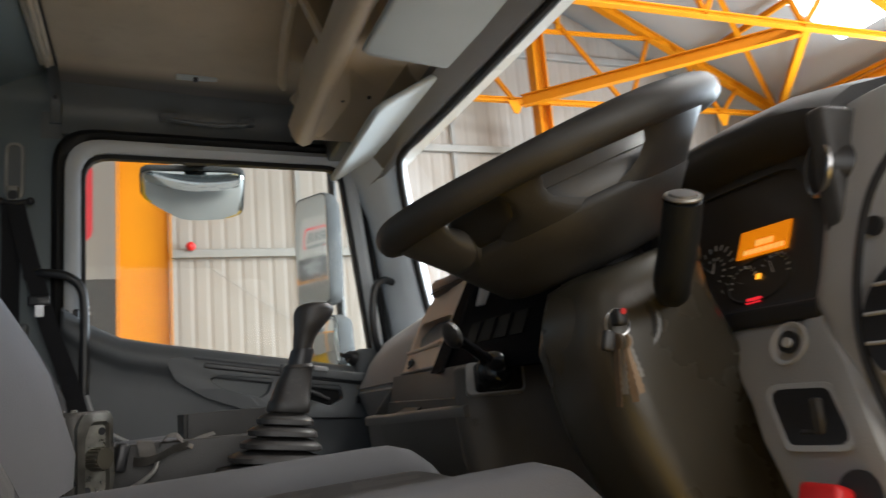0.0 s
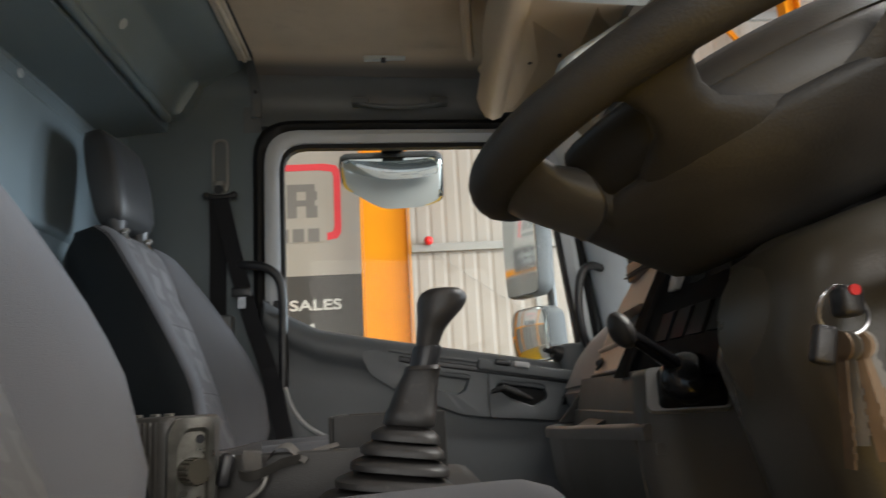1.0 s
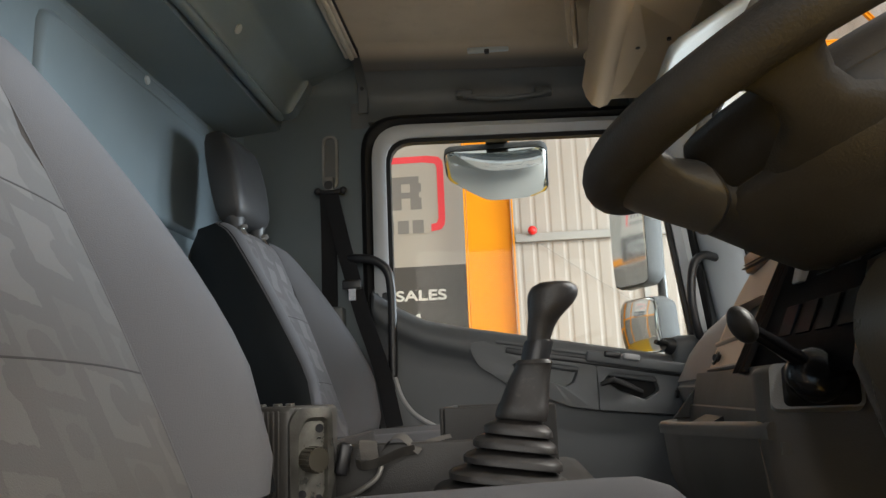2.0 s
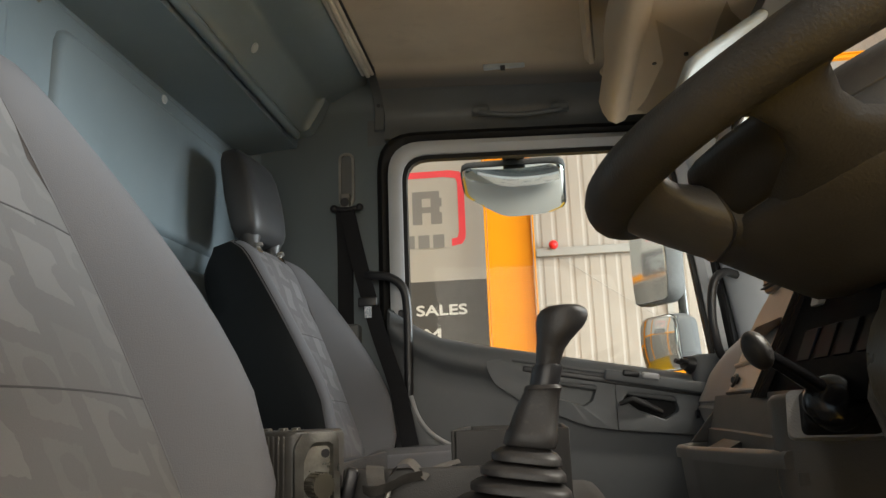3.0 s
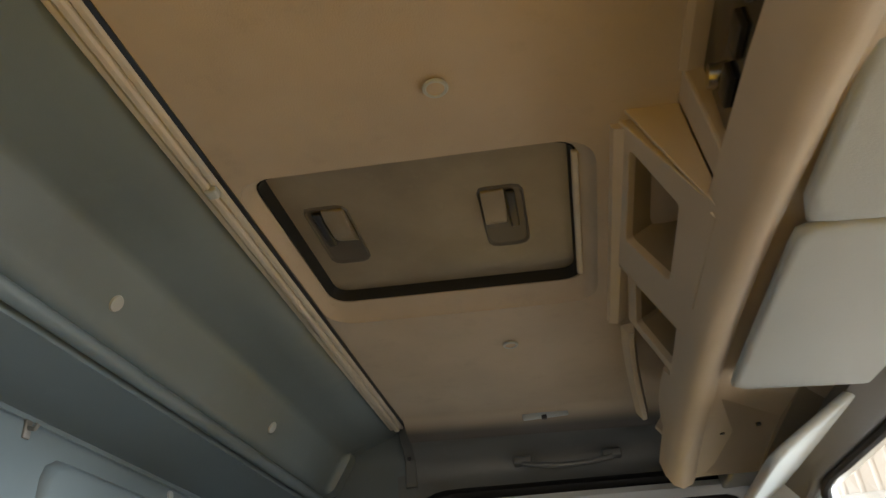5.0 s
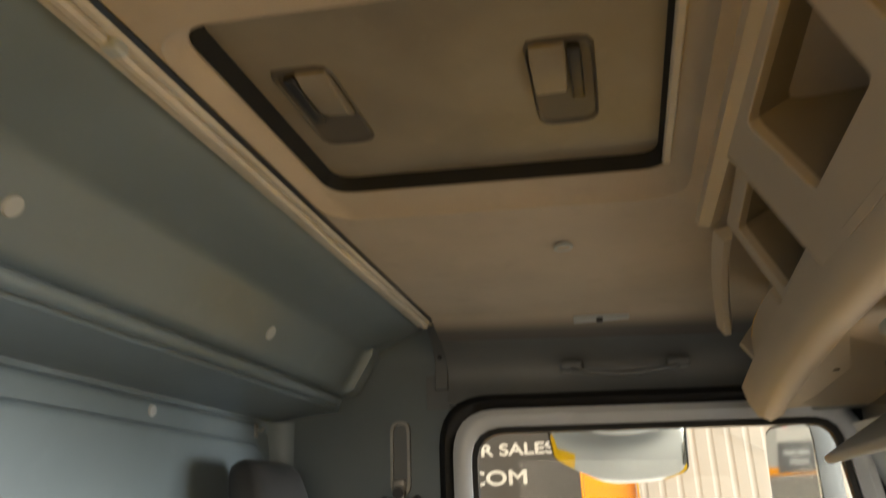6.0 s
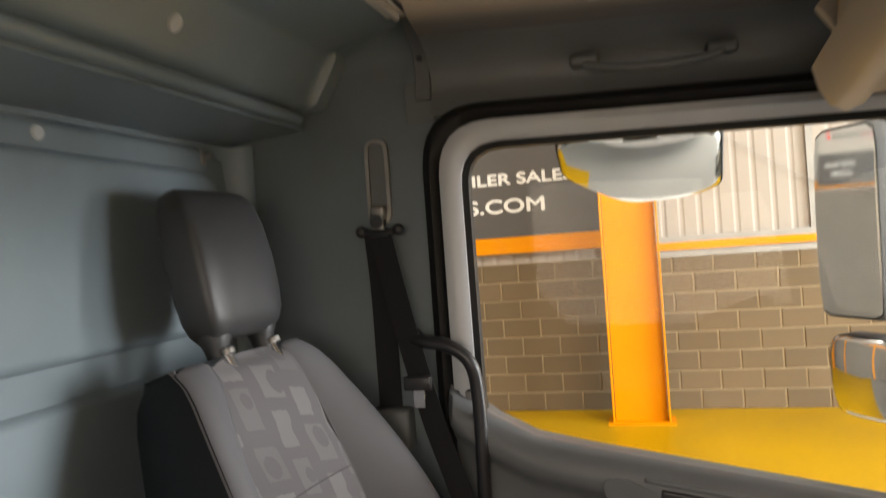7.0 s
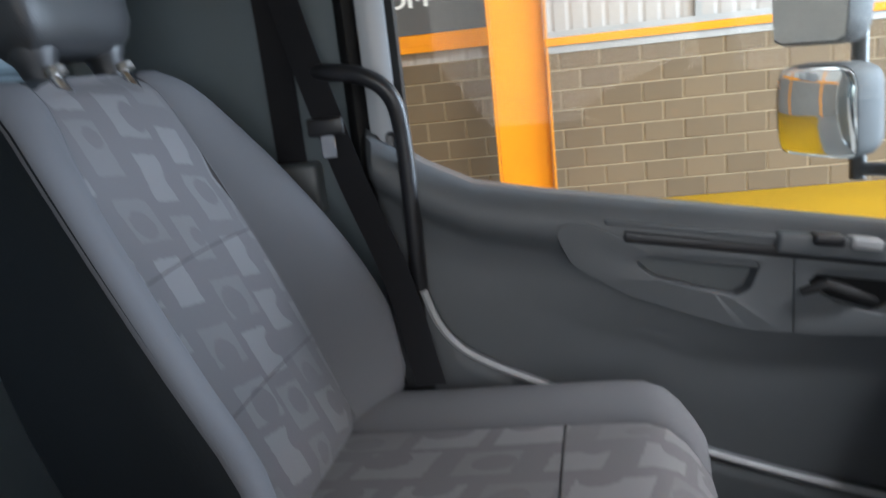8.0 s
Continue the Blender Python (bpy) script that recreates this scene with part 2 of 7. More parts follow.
def seat_cloth(name, base, mid, light):
    """Woven seat cloth: a slanted grid of uneven pale patches with round bites taken out of them."""
    m = material(name, mid, 0.9, vary=0.08, grain=0.5, grain_scale=900)
    nt = m.node_tree
    b = nt.nodes["Principled BSDF"]
    woven = b.inputs["Base Color"].links[0].from_node

    def math2(op, a, c, clamp=False):
        n = nt.nodes.new("ShaderNodeMath")
        n.operation, n.use_clamp = op, clamp
        for k, v in enumerate((a, c)):
            if isinstance(v, (int, float)):
                n.inputs[k].default_value = v
            else:
                nt.links.new(v, n.inputs[k])
        return n.outputs["Value"]

    co = nt.nodes.new("ShaderNodeTexCoord")
    fuzz = nt.nodes.new("ShaderNodeTexNoise")
    fuzz.inputs["Scale"].default_value, fuzz.inputs["Detail"].default_value = 160, 3
    nt.links.new(co.outputs["Object"], fuzz.inputs["Vector"])
    warp = nt.nodes.new("ShaderNodeVectorMath")
    warp.operation = "MULTIPLY_ADD"
    warp.inputs[1].default_value = (0.006, 0.006, 0.006)
    nt.links.new(fuzz.outputs["Color"], warp.inputs[0])
    nt.links.new(co.outputs["Object"], warp.inputs[2])
    sep = nt.nodes.new("ShaderNodeSeparateXYZ")
    nt.links.new(warp.outputs["Vector"], sep.inputs["Vector"])
    along = math2("MULTIPLY", math2("SUBTRACT", sep.outputs["Z"], sep.outputs["X"]), 0.78)
    u = math2("MULTIPLY", math2("ADD", sep.outputs["Y"], math2("MULTIPLY", along, 0.05)), 14.5)
    v = math2("MULTIPLY", math2("ADD", along, math2("MULTIPLY", sep.outputs["Y"], 0.22)), 12.5)
    col = math2("FLOOR", u, 0)
    v = math2("ADD", v, math2("MULTIPLY", col, 0.37))
    row = math2("FLOOR", v, 0)
    fu, fv = math2("SUBTRACT", u, col), math2("SUBTRACT", v, row)
    cell = nt.nodes.new("ShaderNodeCombineXYZ")
    nt.links.new(col, cell.inputs["X"])
    nt.links.new(row, cell.inputs["Y"])
    rnd = nt.nodes.new("ShaderNodeTexWhiteNoise")
    rnd.noise_dimensions = "2D"
    nt.links.new(cell.outputs["Vector"], rnd.inputs["Vector"])
    rs = nt.nodes.new("ShaderNodeSeparateColor")
    nt.links.new(rnd.outputs["Color"], rs.inputs["Color"])
    r1, r2, r3 = rs.outputs["Red"], rs.outputs["Green"], rs.outputs["Blue"]
    wide = math2("ADD", 0.62, math2("MULTIPLY", r1, 0.36))
    inside = math2("MULTIPLY", math2("LESS_THAN", fu, wide), math2("GREATER_THAN", fu, 0.07))
    inside = math2("MULTIPLY", inside, math2("MULTIPLY", math2("GREATER_THAN", fv, 0.1), math2("LESS_THAN", fv, math2("ADD", 0.7, math2("MULTIPLY", r3, 0.25)))))
    du = math2("SUBTRACT", fu, math2("ADD", 0.3, math2("MULTIPLY", r2, 0.6)))
    dv = math2("SUBTRACT", fv, math2("ADD", 0.2, math2("MULTIPLY", r3, 0.5)))
    far = math2("SQRT", math2("ADD", math2("MULTIPLY", du, du), math2("MULTIPLY", dv, dv)), 0)
    bite = math2("LESS_THAN", far, math2("ADD", 0.16, math2("MULTIPLY", r1, 0.16)))
    patch = math2("MULTIPLY", inside, math2("SUBTRACT", 1.0, bite))
    shade = math2("MULTIPLY", patch, math2("ADD", 0.25, math2("MULTIPLY", r2, 0.75)))
    mx = nt.nodes.new("ShaderNodeMix")
    mx.data_type = "RGBA"
    mx.inputs["A"].default_value, mx.inputs["B"].default_value = (*base, 1), (*light, 1)
    nt.links.new(shade, mx.inputs["Factor"])
    nt.links.new(mx.outputs["Result"], woven.inputs["A"])
    return m


M_REAR = material("moulded_grey_plastic", (0.155, 0.194, 0.216), 0.38, vary=0.10, scale=3, grain=0.25, grain_scale=700, wear=0.12)
M_SIDE = material("dark_side_trim_plastic", (0.112, 0.121, 0.124), 0.42, vary=0.1, scale=4, grain=0.3, grain_scale=700, wear=0.10)
M_BLACK = material("black_plastic", (0.018, 0.018, 0.02), 0.35, vary=0.2, grain=0.2, grain_scale=600)
M_RUBBER = material("black_rubber", (0.012, 0.012, 0.0125), 0.6, vary=0.2, spec=0.3)
M_DASH = material("dark_dash_plastic", (0.036, 0.034, 0.032), 0.5, vary=0.12, grain=0.4, grain_scale=650, wear=0.08)
M_BROWN = material("dusty_column_plastic", (0.047, 0.042, 0.031), 0.3, vary=0.18, scale=8, grain=0.15, grain_scale=650, wear=0.15, wear_colour=(0.062, 0.056, 0.042))
M_GREY = material("light_grey_dash_plastic", (0.36, 0.365, 0.37), 0.45, vary=0.08, grain=0.4, grain_scale=650, wear=0.1)
M_DOOR = material("charcoal_door_plastic", (0.098, 0.104, 0.109), 0.5, vary=0.1, scale=4, grain=0.35, grain_scale=650, wear=0.08)
M_LINER = material("grey_headliner_felt", (0.45, 0.375, 0.29), 0.95, vary=0.13, scale=3, grain=0.6, grain_scale=500, wear=0.2, wear_colour=(0.2, 0.18, 0.15))
M_CONSOLE = material("warm_grey_console_plastic", (0.52, 0.44, 0.345), 0.48, vary=0.08, scale=5, grain=0.3, grain_scale=600)
M_VISOR = material("pale_vinyl", (0.41, 0.445, 0.455), 0.55, vary=0.05, grain=0.4, grain_scale=500)
M_STRIP = material("cream_rail", (0.52, 0.47, 0.40), 0.45, 0.0, vary=0.12, scale=14)
M_FRAME = material("silver_grey_paint", (0.42, 0.44, 0.46), 0.35, vary=0.06)
M_CLOTH = seat_cloth("patterned_seat_cloth", (0.098, 0.094, 0.097), (0.116, 0.111, 0.114), (0.152, 0.146, 0.149))
M_CLOTH_WORN = seat_cloth("rubbed_patterned_seat_cloth", (0.106, 0.102, 0.099), (0.113, 0.108, 0.105), (0.139, 0.132, 0.128))
M_BOLSTER = material("plain_grey_seat_cloth", (0.102, 0.101, 0.107), 0.9, vary=0.06, scale=5, grain=0.5, grain_scale=900)
M_THREAD = material("dark_seam_thread", (0.05, 0.047, 0.046), 0.9, vary=0.1)
M_VINYL = material("black_seat_vinyl", (0.008, 0.0095, 0.011), 0.6, vary=0.2, grain=0.3, grain_scale=500, spec=0.2)
M_HEAD = material("grey_headrest_vinyl", (0.036, 0.037, 0.039), 0.4, vary=0.08, grain=0.35, grain_scale=450)
M_STEEL = material("worn_steel", (0.3, 0.29, 0.27), 0.48, 0.85, vary=0.2, scale=20, wear=0.3, wear_colour=(0.2, 0.17, 0.13))
M_CHROME = material("bright_metal", (0.6, 0.6, 0.61), 0.25, 1.0, vary=0.05)
M_BRASS = material("worn_brass", (0.17, 0.12, 0.078), 0.5, 0.75, vary=0.2, scale=40)
M_MIRROR = material("mirror_glass", (0.66, 0.68, 0.68), 0.02, 1.0, vary=0.0)
M_BELT = material("black_webbing", (0.014, 0.014, 0.016), 0.75, vary=0.1, grain=0.6, grain_scale=600, spec=0.25)
M_RED = material("red_plastic", (0.65, 0.02, 0.02), 0.35, vary=0.05)
M_GLASS = glass("clear_glass", (0.93, 0.96, 0.95))
M_ORANGE = material("orange_steel_paint", (0.62, 0.22, 0.001), 0.5, vary=0.06, scale=2, wear=0.04, wear_colour=(0.75, 0.3, 0.02), spec=0.15)
M_YELLOW = material("yellow_floor_paint", (0.375, 0.215, 0.002), 0.4, vary=0.08, scale=0.8, wear=0.08, wear_colour=(0.6, 0.4, 0.06), spec=0.25)
M_CONCRETE = material("grey_concrete_floor", (0.2, 0.198, 0.192), 0.5, vary=0.12, scale=0.7, wear=0.2, wear_colour=(0.2, 0.19, 0.18))
M_CLAD = material("white_cladding", (0.30, 0.262, 0.228), 0.5, vary=0.03, scale=0.5)
M_CLAD_OLD = material("dull_white_cladding", (0.3, 0.28, 0.255), 0.6, vary=0.08, scale=0.5)
M_ROOF = material("white_roof_sheet", (0.39, 0.385, 0.38), 0.6, vary=0.04, scale=0.5)
M_MORTAR = material("mortar", (0.28, 0.212, 0.128), 0.9, vary=0.1, scale=5, grain=0.5, grain_scale=80)
M_GALV = material("galvanised_steel", (0.27, 0.26, 0.245), 0.55, 0.2, vary=0.1, scale=5)
M_SIGN_DARK = material("sign_dark_grey", (0.065, 0.06, 0.057), 0.45, vary=0.03, scale=1)
M_SIGN_PALE = material("sign_pale_grey", (0.40, 0.37, 0.335), 0.45, vary=0.03, scale=1)
M_SIGN_WHITE = material("sign_white", (0.66, 0.65, 0.63), 0.5, vary=0.02)
M_SIGN_GREY = material("sign_letter_grey", (0.2, 0.19, 0.185), 0.5, vary=0.02)
M_SIGN_RED = material("sign_red", (0.8, 0.05, 0.07), 0.5, vary=0.02)
M_TRUCK = material("white_truck_paint", (0.75, 0.76, 0.77), 0.3, vary=0.03, coat=0.3)

# ---- the hall outside ----
WALL_Y = 8.7
EAVE_X, EAVE_Z, RIDGE_X, RIDGE_Z = 11.0, 5.45, 2.0, 9.75
LOW_X = -7.0


def roof_z(x):
    return RIDGE_Z - (RIDGE_Z - EAVE_Z) * abs(x - RIDGE_X) / (EAVE_X - RIDGE_X)


tagged(part("ground", box(bmesh.new(), (-60, -60, -0.3), (60, 60, 0)), M_CONCRETE, smooth=False), "smooth grey concrete workshop floor", "floor", kind="structure")
bm = bmesh.new()
box(bm, (-7.0, 4.2, 0.0), (6.0, WALL_Y, 0.004))
box(bm, (-7.0, 1.75, 0.0), (-0.75, 4.2, 0.004))
# unseen zone on the driver's side, added to bounce warm light into the cab
box(bm, (-7.0, -6.9, 0.0), (8.0, -1.5, 0.004))
tagged(part("floor_marking", bm, M_YELLOW, smooth=False), "glossy yellow painted floor zone beside the wall, with an added bounce zone", "floor paint", kind="structure")
bm = bmesh.new()
box(bm, (-0.75, 4.08, 0.0), (6.0, 4.2, 0.005))
box(bm, (-0.75, 2.5, 0.0), (8.0, 2.6, 0.005))
tagged(part("floor_line", bm, M_SIGN_WHITE, smooth=False), "white painted edge line on the workshop floor", "floor paint", kind="structure")

# lower wall of blockwork: a mortar backing, the blocks themselves come at the end of the file
WALL = tagged(part("wall_block", box(bmesh.new(), (LOW_X, WALL_Y + 0.012, 0), (EAVE_X, WALL_Y + 0.25, 1.80)), M_MORTAR, smooth=False), "bare concrete block wall with pale mortar joints", "wall", kind="structure")


def cladding(name, x0, x1, y, z0, z1fun, pitch=0.2, toward=-1):
    """Trapezoidal sheeting along x; z1fun gives the top."""
    bm, prof, x = bmesh.new(), [], x0
    while x < x1:
        for dx, dy in ((0, 0), (pitch * 0.62, 0), (pitch * 0.74, 0.007), (pitch * 0.88, 0.007)):
            prof.append((min(x + dx, x1), dy))
        x += pitch
    prof.append((x1, 0))
    a = [bm.verts.new((px, y - toward * -dy * -1, z0)) for px, dy in prof]
    b = [bm.verts.new((px, y - toward * -dy * -1, z1fun(px))) for px, dy in prof]
    for i in range(len(prof) - 1):
        bm.faces.new((a[i], a[i + 1], b[i + 1], b[i]))
    ob = part(name, bm, M_CLAD, smooth=False)
    mod = ob.modifiers.new("thick", "SOLIDIFY")
    mod.thickness, mod.offset = 0.004, 0
    return ob


tagged(cladding("wall_cladding", LOW_X, EAVE_X, WALL_Y + 0.03, 1.80, lambda x: roof_z(x)), "white ribbed steel cladding of the workshop wall", "wall", kind="structure")

# other walls and the roof close the hall
bm = bmesh.new()
box(bm, (LOW_X - 0.2, -7.2, 0), (-3.6, -7.0, 9.5))
box(bm, (4.6, -7.2, 0), (EAVE_X + 0.2, -7.0, 9.5))
box(bm, (-3.6, -7.2, 5.0), (4.6, -7.0, 9.5))
tagged(part("wall_far", bm, M_CLAD, smooth=False), "pale workshop wall with a wide open doorway", "wall", kind="structure")
bm = bmesh.new()
box(bm, (LOW_X - 0.2, -7, 0), (LOW_X, WALL_Y + 0.2, 6.0))
tagged(part("wall_back", bm, M_CLAD_OLD, smooth=False), "plain pale workshop wall", "wall", kind="structure")
bm = bmesh.new()
box(bm, (EAVE_X, -7, 0), (EAVE_X + 0.2, 0.0, 6.0))
box(bm, (EAVE_X, 7.2, 0), (EAVE_X + 0.2, WALL_Y + 0.2, 6.0))
box(bm, (EAVE_X, 0.0, 5.4), (EAVE_X + 0.2, 7.2, 6.0))
tagged(part("wall_front", bm, M_CLAD, smooth=False), "pale workshop wall with an open vehicle doorway", "wall", kind="structure")


def roof_side(name, x0, x1):
    bm = bmesh.new()
    n = 4 * int(abs(x1 - x0) / 0.25)
    rows = [[], []]
    for k, y in enumerate((-7.2, WALL_Y + 0.2)):
        for i in range(n + 1):
            x = x0 + (x1 - x0) * i / n
            rows[k].append(bm.verts.new((x, y, roof_z(x) + 0.15)))
    for i in range(n):
        bm.faces.new((rows[0][i], rows[0][i + 1], rows[1][i + 1], rows[1][i]))
    ob = part(name, bm, M_ROOF, smooth=False)
    ob.modifiers.new("thick", "SOLIDIFY").thickness = 0.06
    return tagged(ob, "white sheeted workshop roof slope", "roof", kind="structure")


roof_side("roof_front", RIDGE_X, EAVE_X)
roof_side("roof_back", RIDGE_X, LOW_X)
M_LIGHT = glowing("rooflight_sheet", (1.0, 0.99, 0.97), 3.0)
slope = math.degrees(math.atan((RIDGE_Z - EAVE_Z) / (EAVE_X - RIDGE_X)))
for sx, sy in ((9.0, 5.45), (9.0, -3.5), (-3.0, 2.8), (-3.0, -3.5)):
    ob = part("rooflight", rbox(bmesh.new(), (-0.8, -0.75, -0.02), (0.8, 0.75, 0.02), 0.01), M_LIGHT, smooth=False)
    ob.matrix_world = pose(sx, sy, roof_z(sx) + 0.09, 0, slope if sx > RIDGE_X else -slope, 0)
    tagged(ob, "bright translucent rooflight panel in the roof", "rooflight", group="rooflights")


def beam(name, a, b, w, h, label, cat, group="orange roof steelwork"):
    """A steel member between two points with an open channel section."""
    a, b = Vector(a), Vector(b)
    d = b - a
    t = 0.012
    bm = bmesh.new()
    L = d.length
    prof = [(-w / 2, -h / 2), (w / 2, -h / 2), (w / 2, -h / 2 + t), (t / 2, -h / 2 + t), (t / 2, h / 2 - t), (w / 2, h / 2 - t), (w / 2, h / 2), (-w / 2, h / 2), (-w / 2, h / 2 - t), (-t / 2, h / 2 - t), (-t / 2, -h / 2 + t), (-w / 2, -h / 2 + t)]
    loft(bm, [[(x, y, 0) for x, y in prof], [(x, y, L) for x, y in prof]])
    ob = part(name, bm, M_ORANGE, smooth=False)
    z = d.normalized()
    up = Vector((0, 0, 1)) if abs(z.z) < 0.95 else Vector((0, 1, 0))
    x = up.cross(z).normalized()
    y = z.cross(x)
    ob.matrix_world = Matrix.Translation(a) @ Matrix((x, y, z)).transposed().to_4x4()
    return tagged(ob, label, cat, group)


# columns stand off the gable wall; flanges face along the wall
def column(x, w, label):
    ob = thing("steel_column", label, "column", (x, 8.0, 0), group="orange wall columns")
    h = roof_z(x) - 0.1
    part("web", box(bmesh.new(), (-w / 2 + 0.02, 0.10, 0), (w / 2 - 0.02, 0.115, h)), M_ORANGE, ob, smooth=False)
    for s in (-1, 1):
        part("flange", box(bmesh.new(), (s * w / 2 - 0.01, 0.0, 0), (s * w / 2 + 0.01, 0.22, h)), M_ORANGE, ob, smooth=False, bevel=0.003)
    part("base_plate", box(bmesh.new(), (-w / 2 - 0.06, -0.06, 0), (w / 2 + 0.06, 0.28, 0.025)), M_ORANGE, ob, smooth=False)
    return ob


column(-0.02, 0.59, "wide orange painted steel column before the wall")
column(5.60, 0.19, "slender orange painted steel column")
column(-6.0, 0.5, "orange painted steel column")

# rails on the wall
bm = bmesh.new()
box(bm, (-0.3, WALL_Y - 0.06, 1.845), (EAVE_X, WALL_Y + 0.02, 1.93))
tagged(part("wall_rail", bm, M_ORANGE, smooth=False, bevel=0.004), "orange steel rail along the top of the block wall", "rail", kind="structure")
bm = bmesh.new()
box(bm, (-0.3, WALL_Y - 0.02, 1.76), (EAVE_X, WALL_Y + 0.02, 1.845))
box(bm, (-0.3, WALL_Y - 0.03, 1.93), (EAVE_X, WALL_Y + 0.02, 2.0))
tagged(part("wall_flashing", bm, M_GALV, smooth=False, bevel=0.003), "grey metal flashing above the blockwork", "trim", kind="structure")
bm = bmesh.new()
box(bm, (LOW_X, WALL_Y - 0.10, 1.93), (-0.3, WALL_Y + 0.02, 2.0))
box(bm, (LOW_X, WALL_Y - 0.05, 2.0), (-0.3, WALL_Y + 0.02, 2.13))
tagged(part("wall_rail", bm, M_ORANGE, smooth=False, bevel=0.004), "deep orange steel rail under the sign", "rail", kind="structure")
for z, x0 in ((3.52, 0.3), (5.08, 0.3), (6.72, 0.3)):
    ob = part("wall_girt", rbox(bmesh.new(), (x0, WALL_Y - 0.06, z - 0.05), (EAVE_X, WALL_Y + 0.02, z + 0.06), 0.008), M_GALV, smooth=False)
    tagged(ob, "galvanised steel girt across the cladding", "girt", kind="structure")
for x in (1.95, 4.35, 9.5):
    tagged(part("cladding_seam", box(bmesh.new(), (x - 0.035, WALL_Y - 0.02, 2.0), (x + 0.035, WALL_Y + 0.03, roof_z(x))), M_GALV, smooth=False), "grey vertical joint strip on the cladding", "trim", kind="structure")

# roof steelwork: gable truss, the next truss, and the ties between them
NODE = (10.17, 8.0, 5.68)
beam("roof_chord", (0, 8.0, 5.58), NODE, 0.09, 0.07, "orange horizontal bottom chord at the gable", "roof beam")
for y in (8.0, 5.15, -1.0):
    beam("roof_rafter", (RIDGE_X, y, roof_z(RIDGE_X) - 0.12), (10.3, y, roof_z(10.3) - 0.12), 0.13, 0.14, "orange sloping roof rafter", "roof beam")
    beam("roof_rafter", (RIDGE_X, y, roof_z(RIDGE_X) - 0.12), (LOW_X, y, roof_z(LOW_X) - 0.12), 0.13, 0.14, "orange sloping roof rafter", "roof beam")
beam("roof_chord", (LOW_X, 5.15, 5.58), (10.2, 5.15, 5.62), 0.09, 0.08, "orange bottom chord of the next truss", "roof beam")
beam("roof_chord", (5.57, 8.0, 6.79), (8.0, 8.0, 6.86), 0.05, 0.06, "thin orange truss tie", "roof beam")
for a, b in (((4.30, 6.60), (5.07, 5.60)), ((5.45, 7.55), (6.98, 5.72)), ((6.05, 7.6), (5.95, 6.82)), ((7.62, 6.82), (7.14, 5.72)), ((9.38, 6.15), (8.9, 5.62)), ((8.9, 5.62), (8.1, 6.78)), ((3.2, 5.6), (4.30, 6.60))):
    beam("roof_brace", (a[0], 7.97, a[1]), (b[0], 7.97, b[1]), 0.055, 0.055, "thin orange diagonal truss brace", "roof brace")
for a, b in (((6.2, 5.6), (7.0, 7.2)), ((7.0, 7.2), (7.75, 5.62)), ((7.75, 5.62), (8.5, 6.5)), ((4.6, 5.6), (5.4, 7.9)), ((5.4, 7.9), (6.2, 5.6))):
    beam("roof_brace", (a[0], 5.15, a[1]), (b[0], 5.15, b[1]), 0.055, 0.055, "thin orange diagonal truss brace", "roof brace")
for x in (5.07, 6.98, 8.9):
    tagged(part("gusset_plate", plate(bmesh.new(), [(x - 0.13, 5.60), (x + 0.13, 5.60), (x + 0.04, 5.40), (x - 0.04, 5.40)], XZ, 7.93, 7.945), M_ORANGE, smooth=False), "orange steel gusset plate at a truss node", "gusset plate", group="orange roof steelwork")
beam("roof_tie", (5.19, 7.95, 5.60), (7.72, 5.2, 5.60), 0.12, 0.17, "heavy orange tie beam crossing the hall", "roof beam")
beam("roof_tie", NODE, (7.85, 5.2, 5.64), 0.10, 0.10, "orange tie beam crossing the hall", "roof beam")
beam("roof_tie", NODE, (9.3, 6.6, 6.2), 0.06, 0.06, "thin orange corner brace", "roof brace")
beam("roof_tie", NODE, (7.9, 6.6, 6.85), 0.07, 0.07, "thin orange corner brace", "roof brace")
beam("eave_beam", (10.25, 8.0, 5.55), (10.25, -7, 5.55), 0.16, 0.22, "orange eaves beam along the front wall", "roof beam")
beam("eave_beam", (10.2, 8.0, 5.72), (10.2, -7, 5.72), 0.06, 0.06, "thin orange rail above the eaves beam", "roof beam")
for x in (8.6, 7.0, 5.0):
    beam("purlin", (x, 8.0, roof_z(x) - 0.02), (x, -7, roof_z(x) - 0.02), 0.05, 0.09, "slim orange roof purlin", "roof beam")
ob = part("wall_sensor", ball(bmesh.new(), (0.53, WALL_Y - 0.1, 3.61), 0.06), M_RED)
tagged(ob, "small red alarm dome fixed to the girt", "alarm")
tagged(part("hanging_cable", tube(bmesh.new(), smooth_line([(0.62, WALL_Y - 0.03, 3.45), (1.3, WALL_Y - 0.03, 2.95), (2.2, WALL_Y - 0.03, 2.35), (2.9, WALL_Y - 0.03, 1.98)], 4), 0.0045, 6), M_GALV), "thin grey cable slung across the cladding", "cable")

# ---- the truck cab: shell ----
FLOOR_Z = 1.0
tagged(part("floor", box(bmesh.new(), (-0.68, -1.05, FLOOR_Z - 0.06), (1.15, 1.05, FLOOR_Z)), M_RUBBER, smooth=False), "black rubber cab floor", "floor", kind="structure")

